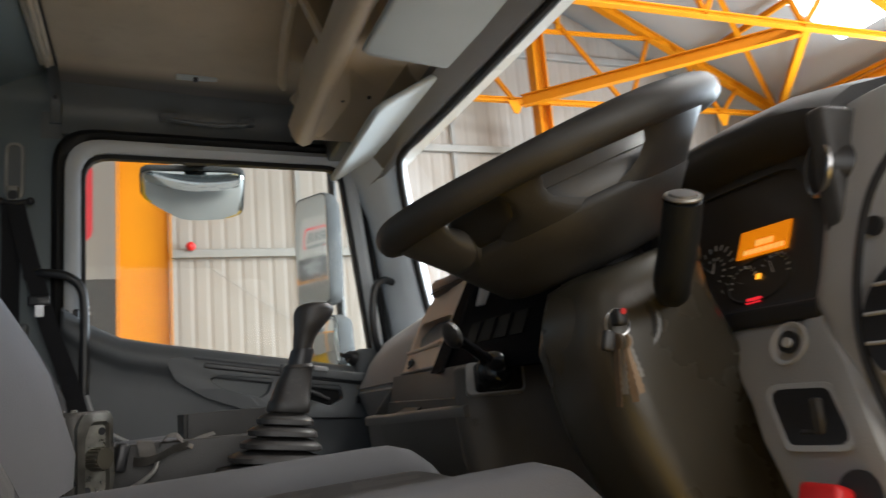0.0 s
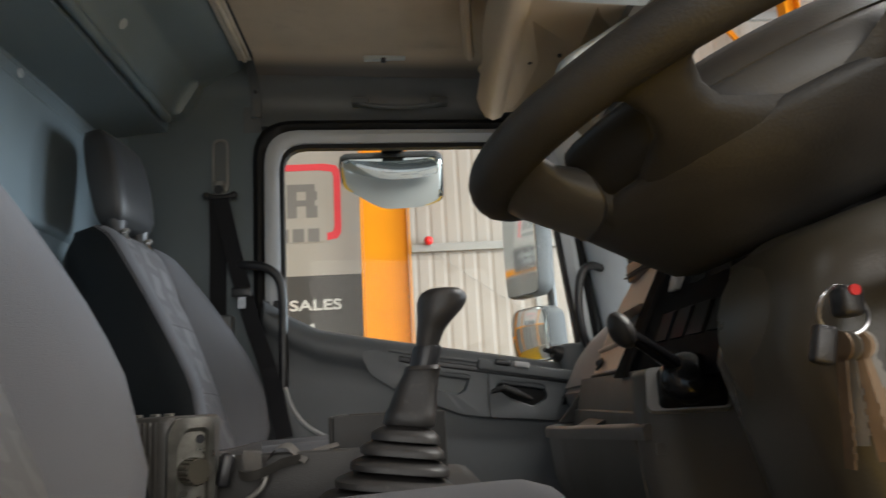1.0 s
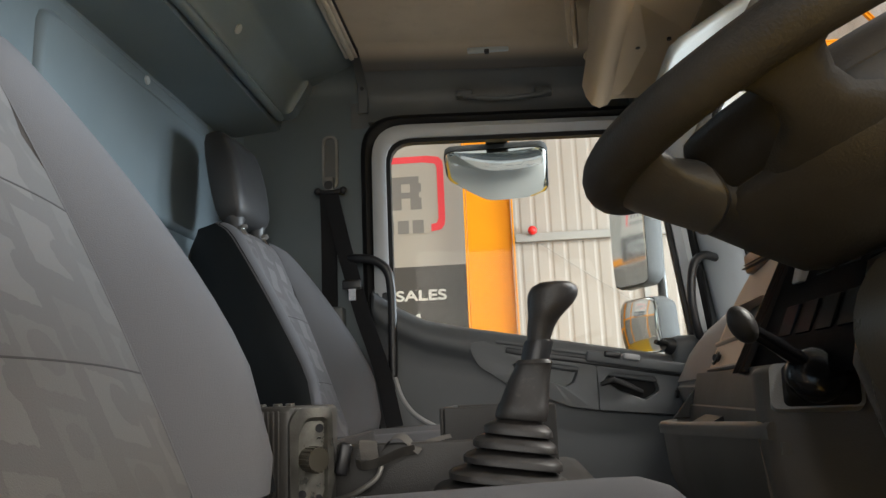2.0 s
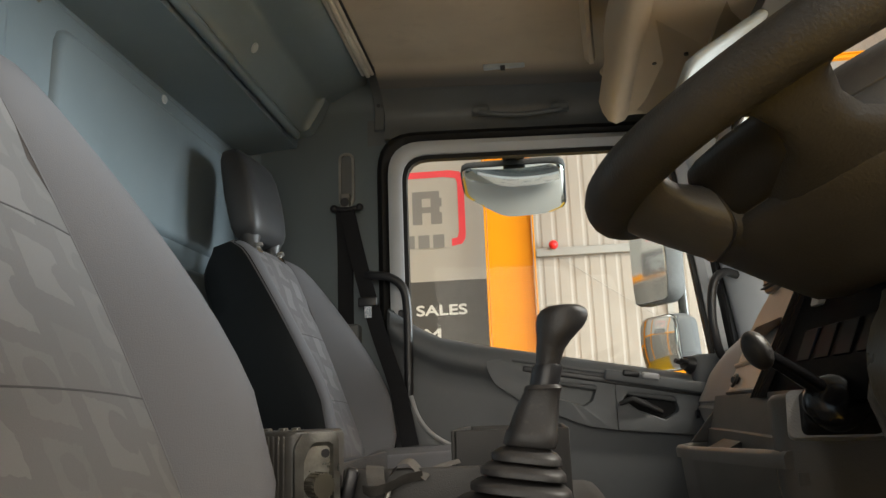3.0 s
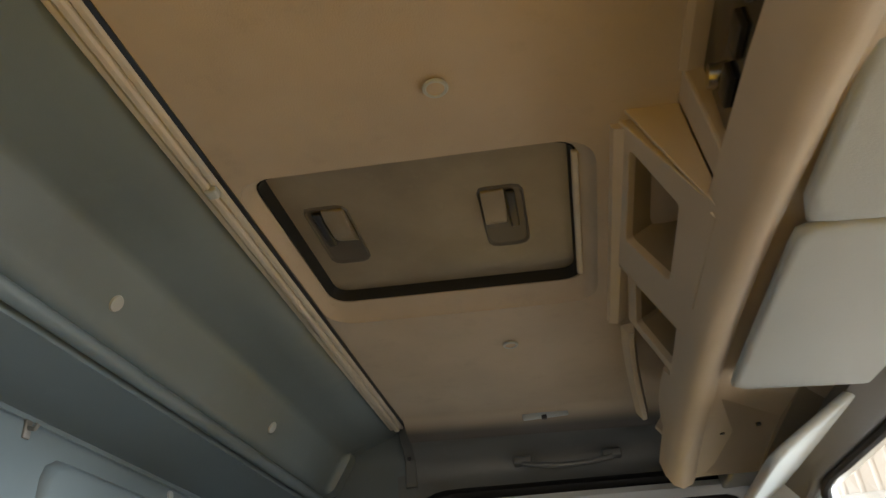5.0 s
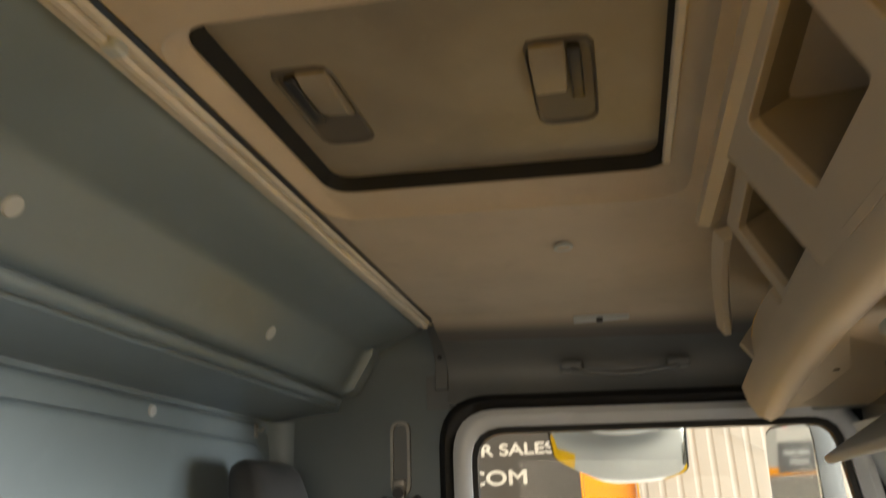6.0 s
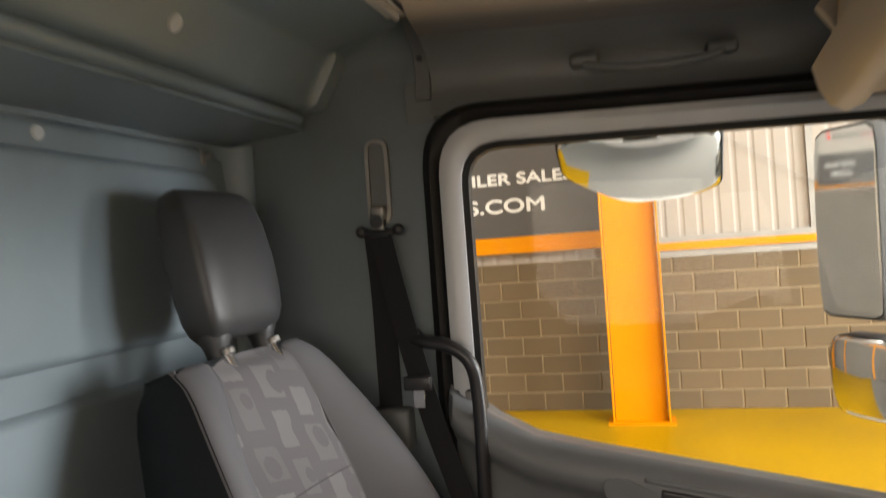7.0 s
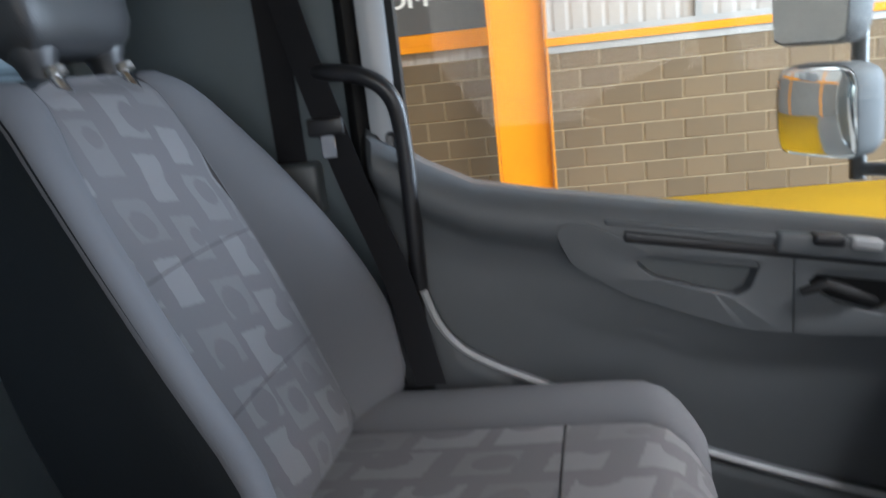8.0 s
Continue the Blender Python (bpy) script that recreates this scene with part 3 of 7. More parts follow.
# rear wall with the moulded bulge below the roof
REAR_X = -0.65
bm = bmesh.new()
box(bm, (REAR_X - 0.06, -1.06, FLOOR_Z - 0.06), (REAR_X, 1.06, 2.33))
rear = tagged(part("wall_rear", bm, M_REAR, smooth=False), "blue-grey moulded plastic rear wall of the cab", "wall", kind="structure")
BULGE = [(-0.71, 2.305), (-0.64, 2.315), (-0.55, 2.325), (-0.480, 2.330), (-0.476, 2.362), (-0.462, 2.367), (-0.452, 2.376), (-0.446, 2.387), (-0.425, 2.421), (-0.404, 2.455), (-0.397, 2.463), (-0.387, 2.4675), (-0.33, 2.485), (-0.25, 2.505), (-0.23, 2.53), (-0.71, 2.56)]


FADE = {5: 0.8, 6: 1, 7: 1, 8: 1, 9: 0.9, 10: 0.6, 11: 0.25}


def bulge_rings():
    """The bulge turns into the side trims in an upright hollow fillet."""
    out = []
    for y, inset in [(-1.03, 0.07), (-1.02, 0.042), (-1.0, 0.022), (-0.975, 0.007), (-0.945, 0.0), (0.0, 0.0), (0.940, 0.0), (0.952, 0.001), (0.962, 0.004), (0.969, 0.009), (0.974, 0.016), (0.976, 0.024), (1.022, 0.025)]:
        out.append([(x + inset * FADE.get(k, 0), y, z) for k, (x, z) in enumerate(BULGE)])
    return out


tagged(part("wall_rear_upper", loft(bmesh.new(), bulge_rings()), M_REAR, angle=40), "grey moulded bulge along the top of the rear wall", "wall", kind="structure")
bm = bmesh.new()
tube(bm, [(-0.459, y, 2.344) for y in (-0.972, -0.966, -0.955, 0.0, 0.94, 0.952, 0.958)], [0.004, 0.010, 0.013, 0.013, 0.013, 0.010, 0.004], 12, flat=0.85)
tagged(part("rear_bead", bm, M_REAR, angle=60), "rounded grey bead under the rear wall bulge", "trim", kind="structure")


def raised(name, y0, y1, z0, z1, base, high, r):
    """A pressed panel that stands proud of the wall behind it, with a sloping rounded edge."""
    c = ((y0 + y1) / 2, (z0 + z1) / 2)
    rings = []
    for inset, x in ((0.0, base - 0.004), (0.001, base + 0.001), (0.006, base + high * 0.55), (0.012, base + high * 0.95), (0.018, base + high)):
        line = rounded([(y0 + inset, z0 + inset), (y1 - inset, z0 + inset), (y1 - inset, z1 - inset), (y0 + inset, z1 - inset)], r - inset * 0.5)
        rings.append([(x, p.x, p.y) for p in by_angle(line, c, 120)])
    return part(name, loft(bmesh.new(), rings), M_REAR, rear, angle=50)


raised("pressed_field", -0.985, 0.985, 1.27, 2.305, REAR_X, 0.014, 0.06)
for _y0, _y1 in ((0.075, 0.935), (-0.935, -0.045)):
    raised("pressed_panel", _y0, _y1, 1.95, 2.258, REAR_X + 0.014, 0.013, 0.05)
    raised("pressed_panel", _y0, _y1, 1.31, 1.90, REAR_X + 0.014, 0.013, 0.05)

# hollow fillets in the two upright rear corners
for _s in (-1, 1):
    rings = []
    for z in (1.0, 1.6, 2.2, 2.31):
        arc = [(REAR_X + 0.065 - 0.064 * math.cos(t), _s * (0.932 + 0.064 * math.sin(t))) for t in [math.pi / 2 * k / 8 for k in range(9)]]
        rings.append([(x, y, z) for x, y in arc] + [(REAR_X - 0.002, _s * 1.0, z)])
    part("corner_fillet", loft(bmesh.new(), rings), M_REAR, rear, angle=60)

# passenger side trim behind the door, and the rail over the door
SIDE = [(0.93, 2.53), (0.935, 2.512), (0.98, 2.503), (1.02, 2.475), (1.03, 2.43), (1.02, 2.36), (1.005, 2.28), (1.0, 2.1), (0.995, 1.7), (1.0, 1.0), (1.06, 1.0), (1.06, 2.53)]
# rear wall plastic darkened: the shade on this side is put into its colour
M_REAR_SHADED = material("shaded_moulded_grey_plastic", (0.124, 0.152, 0.165), 0.4, vary=0.1, scale=3, grain=0.25, grain_scale=700, wear=0.1)
tagged(part("wall_side", extrude_x(bmesh.new(), SIDE, -0.655, -0.205), M_REAR_SHADED, angle=50), "blue-grey plastic side trim with the belt anchorage", "wall", kind="structure")
RAIL = [(0.84, 2.52), (0.845, 2.497), (0.87, 2.488), (0.93, 2.47), (0.985, 2.435), (1.005, 2.40), (1.0, 2.36), (0.985, 2.335), (0.985, 2.325), (1.06, 2.325), (1.06, 2.52)]
tagged(part("roof_side_rail", loft(bmesh.new(), [[(x, y, z - (x + 0.2) * 0.045) for y, z in RAIL] for x in (-0.204, 0.2, 0.5, 0.8)]), M_SIDE, angle=50), "dark grey roof rail trim over the passenger door", "trim", kind="structure")
# felt edge of the lining over the rail, its colour darkening toward the door
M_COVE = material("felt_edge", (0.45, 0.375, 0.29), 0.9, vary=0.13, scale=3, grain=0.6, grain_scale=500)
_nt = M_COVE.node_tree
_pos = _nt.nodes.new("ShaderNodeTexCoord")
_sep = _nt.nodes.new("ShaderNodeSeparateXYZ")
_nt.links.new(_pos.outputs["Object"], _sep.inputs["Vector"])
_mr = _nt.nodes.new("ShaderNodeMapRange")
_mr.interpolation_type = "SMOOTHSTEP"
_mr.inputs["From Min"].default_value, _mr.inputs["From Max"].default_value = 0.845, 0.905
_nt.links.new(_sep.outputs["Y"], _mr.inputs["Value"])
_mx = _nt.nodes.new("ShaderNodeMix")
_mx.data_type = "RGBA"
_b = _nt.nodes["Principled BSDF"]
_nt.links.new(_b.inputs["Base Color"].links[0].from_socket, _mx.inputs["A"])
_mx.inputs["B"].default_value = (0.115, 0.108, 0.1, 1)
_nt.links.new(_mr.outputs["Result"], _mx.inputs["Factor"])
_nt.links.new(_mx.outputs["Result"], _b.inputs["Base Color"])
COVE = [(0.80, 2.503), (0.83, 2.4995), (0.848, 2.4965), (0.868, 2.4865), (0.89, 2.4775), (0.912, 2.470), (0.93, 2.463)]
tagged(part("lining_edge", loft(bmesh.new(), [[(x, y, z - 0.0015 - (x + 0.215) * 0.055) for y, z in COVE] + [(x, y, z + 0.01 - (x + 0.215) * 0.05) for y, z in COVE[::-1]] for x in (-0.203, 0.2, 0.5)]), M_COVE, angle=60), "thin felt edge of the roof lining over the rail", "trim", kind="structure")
# joint strip between side trim and rail
ob = part("pillar_strip", loft(bmesh.new(), [[(x, y - 0.004, z) for x in (-0.238, -0.206)] + [(x, y + 0.02, z) for x in (-0.206, -0.238)] for y, z in ((0.897, 2.512), (0.95, 2.492), (1.002, 2.455), (1.016, 2.42), (1.006, 2.362))]), M_SIDE, bevel=0.003)
tagged(ob, "short dark trim strip beside the door frame", "trim", kind="structure")
part("screw", disc(bmesh.new(), (-0.222, 1.0, 2.44), (0, -0.9, -0.4), 0.006, 0.004, 12), M_BLACK, ob)

# driver's side: pillar, rail and sill round the open doorway
DSIDE = [(-y, z) for y, z in SIDE]
tagged(part("wall_side", extrude_x(bmesh.new(), DSIDE, -0.655, -0.33), M_REAR, angle=50), "blue-grey plastic side trim by the open door", "wall", kind="structure")
tagged(part("roof_side_rail", loft(bmesh.new(), [[(x, -y, z - (x + 0.2) * 0.045) for y, z in RAIL] for x in (-0.33, 0.2, 0.5, 0.8)]), M_SIDE, angle=50), "dark grey roof rail trim over the driver doorway", "trim", kind="structure")

# roof lining with the hatch opening; the lining falls toward the windscreen
def fall(bm):
    for v in bm.verts:
        if v.co.z < 2.595:
            v.co.z -= 0.055 * max(0.0, v.co.x + 0.215)
    return bm


HATCH = rounded([(-0.190, -0.196), (0.277, -0.196), (0.277, 0.210), (-0.190, 0.210)], 0.04)
WELL = rounded([(-0.205, -0.225), (0.298, -0.225), (0.298, 0.252), (-0.205, 0.252)], 0.06)
SLOPE = rounded([(-0.196, -0.208), (0.287, -0.208), (0.287, 0.232), (-0.196, 0.232)], 0.05)
LINER = [(-0.235, -0.87), (0.50, -0.87), (0.50, 0.85), (-0.235, 0.85)]
HC = (0.05, 0.02)
bm = frame_ring(bmesh.new(), LINER, WELL, HC, XY, 2.499, 2.60, 200)
loft(bm, [[(p.x, p.y, z) for p in by_angle(line, HC, 200)] for line, z in ((WELL, 2.499), (rounded([(-0.203, -0.222), (0.296, -0.222), (0.296, 0.248), (-0.203, 0.248)], 0.058), 2.506), (SLOPE, 2.518), (HATCH, 2.523), (HATCH, 2.60))], caps=False)
tagged(part("ceiling", fall(bm), M_LINER, angle=30), "grey-beige felt roof lining with dusty marks", "ceiling", kind="structure")
tagged(part("roof_skin", box(bmesh.new(), (-0.72, -1.06, 2.60), (0.75, 1.06, 2.63)), M_TRUCK, smooth=False), "white steel roof skin of the cab", "roof", kind="structure")
bm = bmesh.new()
for k, (dx, dz) in enumerate(((0.0, 0.0), (0.014, 0.006), (0.026, 0.0))):
    rbox(bm, (-0.252 + dx, -0.90, 2.492 - dz), (-0.2395 + dx, 0.905, 2.512), 0.003, seg=1)
box(bm, (-0.255, -0.90, 2.503), (-0.214, 0.905, 2.513))
tagged(part("roof_strip", bm, M_STRIP, smooth=False), "cream grooved strip across the roof lining", "trim", kind="structure")
tagged(part("strip_gap", box(bmesh.new(), (-0.2135, -0.90, 2.4955), (-0.2065, 0.905, 2.5)), M_BLACK, smooth=False), "dark gap beside the roof strip", "gap", kind="structure")
tagged(part("strip_clip", rbox(bmesh.new(), (-0.236, -0.235, 2.482), (-0.218, -0.215, 2.50), 0.004), M_VISOR), "small white clip on the roof strip", "clip")

# overhead console above the windscreen


def nose_z(y):
    return 2.292 - 0.10 * y * y


console = thing("overhead_console", "warm grey plastic overhead shelf with open pockets", "overhead shelf", (0.45, 0, 2.3))
CON = Matrix.Translation((-0.45, 0, -2.3))


def cpart(name, bm, mat, label="", **kw):
    bmesh.ops.transform(bm, matrix=CON, verts=bm.verts)
    return part(name, bm, mat, console, label, **kw)


ys = [-0.90, -0.75, -0.5, -0.25, 0, 0.25, 0.5, 0.66, 0.73]
rings = []
for y in ys:
    n = nose_z(y)
    rings.append([(0.398, y, n + 0.045), (0.405, y, n + 0.015), (0.418, y, n - 0.008), (0.437, y, n - 0.018), (0.458, y, n - 0.010), (0.468, y, n + 0.004), (0.62, y, n + 0.0), (0.62, y, n + 0.02), (0.47, y, n + 0.03), (0.43, y, n + 0.05)])
cpart("nose", loft(bmesh.new(), rings), M_CONSOLE, angle=60)
# the face above the nose leans back under the lining: a block with a framed pocket, a second pocket, an open end bin


def on_con(u, v, w):
    """A point of the leaning face: u across, v up, w behind the face."""
    return (0.405 - 0.5 * (v - 2.31) + 0.894 * w, u, v + 0.447 * w)


def pocket(outline, hole, centre, set_back, depth, label):
    n = 160
    bm = frame_ring(bmesh.new(), rounded(outline, 0.006), rounded(hole, 0.01), centre, lambda u, v, w: on_con(u, v, w + set_back), 0.0, 0.014, n)
    fr = cpart("pocket_frame", bm, M_CONSOLE, label, angle=35, bevel=0.0015)
    well = [[on_con(centre[0] + (p.x - centre[0]) * k, centre[1] + (p.y - centre[1]) * k, set_back + d) for p in by_angle(rounded(hole, 0.01), centre, 80)] for d, k in ((0.012, 1.0), (depth * 0.5, 1.0), (depth, 0.93), (depth + 0.002, 0.2))]
    bm = loft(bmesh.new(), well)
    bm.faces.ensure_lookup_table()
    bmesh.ops.delete(bm, geom=[bm.faces[len(bm.faces) - 2]], context="FACES")
    bmesh.ops.transform(bm, matrix=CON, verts=bm.verts)
    part("pocket_well", bm, M_WELL, fr, "inside of the pocket with shade put into its colour", angle=35)
    return fr


# console plastic toned down: the shade inside pockets and bin is in this colour
M_WELL = material("shaded_pocket_plastic", (0.26, 0.215, 0.155), 0.6, vary=0.12, scale=8, grain=0.3, grain_scale=600)
pocket([(-0.264, 2.306), (0.100, 2.306), (0.108, 2.462), (-0.250, 2.474)], [(-0.202, 2.362), (-0.006, 2.358), (0.012, 2.446), (-0.215, 2.450)], (-0.1, 2.40), 0.0, 0.11, "flat leaning frame round an open pocket")
pocket([(0.101, 2.302), (0.338, 2.290), (0.318, 2.445), (0.109, 2.458)], [(0.124, 2.345), (0.302, 2.338), (0.296, 2.426), (0.130, 2.438)], (0.21, 2.385), 0.016, 0.10, "recessed frame of the second pocket")
# end plate of the pocket block, seen as a narrow triangle beside the radio bay
cpart("block_end", loft(bmesh.new(), [[(0.325, y, 2.485), (0.394, y, 2.497), (0.412, y, 2.306), (0.406, y, 2.302)] for y in (-0.270, -0.2645)]), M_CONSOLE, "triangular end plate of the pocket block", smooth=False, bevel=0.0015)
# edge between the two frames
cpart("block_step", loft(bmesh.new(), [[on_con(0.1005, 2.306, w) for w in (0.0, 0.03)] + [on_con(0.1085, 2.462, w) for w in (0.03, 0.0)], [on_con(0.104, 2.306, w) for w in (0.0, 0.03)] + [on_con(0.112, 2.462, w) for w in (0.03, 0.0)]]), M_CONSOLE, smooth=False)
# open bin at the passenger end: a bowed front lip, back wall and the curved rim under the lining
ends = [0.34, 0.42, 0.5, 0.58, 0.65, 0.70, 0.73]
rings = []
for k, y in enumerate(ends):
    q = (y - 0.34) / 0.39
    zl, zu = 2.288 - 0.022 * q, 2.352 - 0.045 * q * q
    w = 0.012 - 0.020 * math.sin(math.pi * q) * 0.6 + 0.014 * q
    rings.append([on_con(y, zl, w), on_con(y, zu - 0.004, w), on_con(y, zu, w + 0.003), on_con(y, zu, w + 0.012), on_con(y, zl, w + 0.016)])
cpart("bin_lip", loft(bmesh.new(), rings), M_CONSOLE, "bowed front lip of the open end bin", angle=40)
rings = []
for y in (0.345, 0.42, 0.5, 0.58, 0.65, 0.70):
    q = (y - 0.34) / 0.39
    z = 2.432 - 0.07 * q ** 1.5
    rings.append([on_con(y, z + 0.020, 0.004), on_con(y, z, 0.006), on_con(y, z - 0.003, 0.016), on_con(y, z + 0.012, 0.03)])
cpart("bin_rim", loft(bmesh.new(), rings), M_CONSOLE, "curved upper rim of the end bin", angle=50)
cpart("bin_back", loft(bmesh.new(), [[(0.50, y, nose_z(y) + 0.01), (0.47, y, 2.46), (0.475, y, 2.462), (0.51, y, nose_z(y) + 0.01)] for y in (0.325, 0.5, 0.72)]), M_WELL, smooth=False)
cpart("bin_strap", loft(bmesh.new(), [[on_con(y, z - 0.004, w), on_con(y, z + 0.004, w), on_con(y, z + 0.004, w + 0.004), on_con(y, z - 0.004, w + 0.004)] for y, z, w in ((0.43, 2.352, 0.022), (0.52, 2.346, 0.017), (0.60, 2.336, 0.019), (0.66, 2.325, 0.026))]), material("yellow_strap", (0.85, 0.47, 0.03), 0.5, vary=0.05), "thin yellow strap in the end bin", smooth=False)
# pale raised strips along the foot of each face
for ya, yb, za, zb, w in ((-0.250, -0.002, 2.3135, 2.3165, -0.003), (0.118, 0.300, 2.303, 2.300, 0.012)):
    cpart("foot_strip", loft(bmesh.new(), [[on_con(y, z - 0.005, w), on_con(y, z + 0.004, w), on_con(y, z + 0.004, w + 0.006), on_con(y, z - 0.005, w + 0.006)] for y, z in ((ya, za), (yb, zb))]), M_CONSOLE, "raised strip along the foot of the face", smooth=False, bevel=0.001)
cpart("end_rib", loft(bmesh.new(), [[(0.430, y, nose_z(y)), (0.425, y, 2.33), (0.405, y, 2.36), (0.47, y, 2.44), (0.66, y, 2.45), (0.66, y, nose_z(y) + 0.01)] for y in (0.712, 0.73)]), M_CONSOLE, smooth=False, bevel=0.003)
# upper edge against the lining, radio bay cheeks
cpart("top_rail", loft(bmesh.new(), [[(0.312, y, 2.476), (0.318, y, 2.462), (0.334, y, 2.458), (0.36, y, 2.475), (0.33, y, 2.482)] for y in (-0.245, 0.0, 0.15, 0.345)]), M_CONSOLE, angle=40)
for y0, y1 in ((-0.90, -0.66), (-0.33, -0.272)):
    cpart("bay_cheek", loft(bmesh.new(), [[(0.412, y, nose_z(y) + 0.02), (0.394, y, 2.49), (0.66, y, 2.49), (0.66, y, nose_z(y) + 0.01)] for y in (y0, y1)]), M_CONSOLE, smooth=False, bevel=0.004)
cpart("bay_top", loft(bmesh.new(), [[(0.394, y, 2.488), (0.391, y, 2.462), (0.40, y, 2.46), (0.60, y, 2.49)] for y in (-0.66, -0.33)]), M_CONSOLE, smooth=False)
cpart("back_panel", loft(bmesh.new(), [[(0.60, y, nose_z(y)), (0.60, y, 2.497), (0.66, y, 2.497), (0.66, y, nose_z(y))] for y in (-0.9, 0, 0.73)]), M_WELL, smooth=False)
bm = rbox(bmesh.new(), (0.415, -0.655, 2.335), (0.55, -0.335, 2.456), 0.006)
unit = cpart("radio_unit", bm, material("glossy_radio_face", (0.012, 0.013, 0.013), 0.14, vary=0.1), "glossy black radio unit in the shelf")
for k in range(4):
    part("radio_button", rbox(bmesh.new(), (0.408, -0.63 + 0.07 * k, 2.36), (0.417, -0.585 + 0.07 * k, 2.385), 0.003, CON, 2), M_BLACK, unit)
part("radio_knob", disc(bmesh.new(), CON @ Vector((0.416, -0.37, 2.41)), (-1, 0, 0.2), 0.014, 0.010, 16), M_CHROME, unit)

# passenger end underside: bare plate with screw holes
bm = loft(bmesh.new(), [[(0.462, y, nose_z(y) + 0.002), (0.70, y, 2.262), (0.70, y, 2.29), (0.462, y, nose_z(y) + 0.02)] for y in (-0.9, -0.3, 0.0, 0.3, 0.73)])
cpart("underside", bm, M_CONSOLE, angle=30)
for x, y in ((0.563, 0.469), (0.575, 0.62), (0.50, 0.50)):
    part("screw", disc(bmesh.new(), CON @ Vector((x, y, 2.266)), (0, 0, 1), 0.005, 0.01, 12), M_BLACK, console)


def visor(label, m, w, d, hinge=True):
    """A padded sun visor, w along y and d deep, with its hinge edge at the origin."""
    ob = thing("sun_visor", label, "sun visor", (0, 0, 0), group="sun visors")
    o = rounded([(0.0, 0.0), (0.0, w), (-d, w), (-d, w * 0.03), (-d * 0.95, w * 0.0)], [0.02, 0.02, 0.025, 0.02, 0.01], 6)
    bm = bmesh.new()
    c = (-d * 0.5, w * 0.5)
    out = by_angle(o, c, 72)
    rings = []
    for s, z in ((0.9, -0.009), (0.97, -0.0085), (0.995, -0.005), (1.0, 0.0), (0.995, 0.005), (0.97, 0.0085), (0.9, 0.009)):
        rings.append([(c[0] + (p.x - c[0]) * s, c[1] + (p.y - c[1]) * s, z) for p in out])
    part("pad", loft(bm, rings), M_VISOR, ob, angle=60)
    part("hinge_rod", tube(bmesh.new(), [(0.005, 0.03, 0), (0.005, w - 0.03, 0)], 0.006, 8), M_BLACK, ob)
    part("clip", rbox(bmesh.new(), (-0.012, w * 0.03, -0.004), (0.016, w * 0.03 + 0.02, 0.02), 0.004), M_CHROME, ob)
    ob.matrix_world = m
    return ob


visor("pale grey sun visor folded up under the shelf", pose(0.690, -0.292, 2.242, 0, 5, 0), 0.497, 0.222)
visor("long pale sun visor folded up before the driver", pose(0.690, -0.868, 2.242, 0, 5, 0), 0.57, 0.226)
visor("pale grey sun visor hanging half down on the passenger side", pose(0.690, 0.25, 2.258, 0, -31, -2), 0.585, 0.205)

# windscreen header and pillars
rings = []
for y in (-0.98, -0.80, -0.62, -0.3, 0, 0.3, 0.55, 0.68, 0.80, 0.98):
    q = abs(y)
    zt = 2.218 - 0.035 * q * q - (0.03 if q > 0.75 else 0)
    xe = 0.735 - 0.06 * q * q
    rings.append([(0.655, y, 2.245 - 0.02 * q * q), (0.69, y, zt + 0.01), (xe - 0.015, y, zt - 0.002), (xe, y, zt - 0.006), (xe + 0.03, y, zt + 0.01), (xe + 0.03, y, 2.30), (0.655, y, 2.30)])
tagged(part("windscreen_header", loft(bmesh.new(), rings), material("dusty_header_plastic", (0.13, 0.122, 0.112), 0.5, vary=0.12, scale=5, grain=0.3), angle=50), "grey-beige plastic trim above the windscreen", "trim", kind="structure")
tagged(part("header_seal", tube(bmesh.new(), smooth_line([(0.735 - 0.06 * y * y + 0.006, y, 2.207 - 0.035 * y * y) for y in (-0.75, -0.6, -0.3, 0, 0.3, 0.55, 0.66)] + [(0.722, 0.735, 2.165), (0.752, 0.785, 2.03), (0.79, 0.835, 1.87), (0.835, 0.87, 1.70), (0.86, 0.88, 1.62)], 5), 0.011, 8), M_RUBBER), "black rubber seal round the windscreen", "seal", kind="structure")


def pillar(s):
    rings = []
    for t in [k / 8 for k in range(9)]:
        z = 2.23 - 0.68 * t
        xa = 0.665 + 0.09 * t - 0.04 * (1 - t) ** 6
        xb = 0.70 + 0.155 * t
        yb = 0.735 + 0.145 * min(1, t * 1.2) ** 0.8
        rings.append([(xa, s * 0.985, z), (xa + 0.005, s * 0.962, z), (xa + 0.03, s * (yb + 0.07), z), (xb - 0.01, s * (yb + 0.01), z), (xb + 0.015, s * yb, z), (xb + 0.05, s * (yb + 0.03), z), (xb + 0.09, s * 1.06, z), (xa + 0.02, s * 1.06, z)])
    return tagged(part("windscreen_pillar", loft(bmesh.new(), rings), M_PILLAR, angle=60), "blue-grey windscreen pillar trim", "pillar", kind="structure")


M_PILLAR = material("blue_grey_pillar_trim", (0.58, 0.625, 0.67), 0.45, vary=0.06, grain=0.3, grain_scale=600)
pillar(1)
pillar(-1)
bm = bmesh.new()
vs = [bm.verts.new(p) for p in ((0.742, -0.95, 2.22), (0.742, 0.95, 2.22), (1.02, 1.0, 1.60), (1.02, -1.0, 1.60))]
bm.faces.new(vs)
ob = part("windscreen", bm, M_GLASS, smooth=False)
ob.visible_shadow = False
tagged(ob, "large clear windscreen", "windscreen", kind="structure")
bm = bmesh.new()
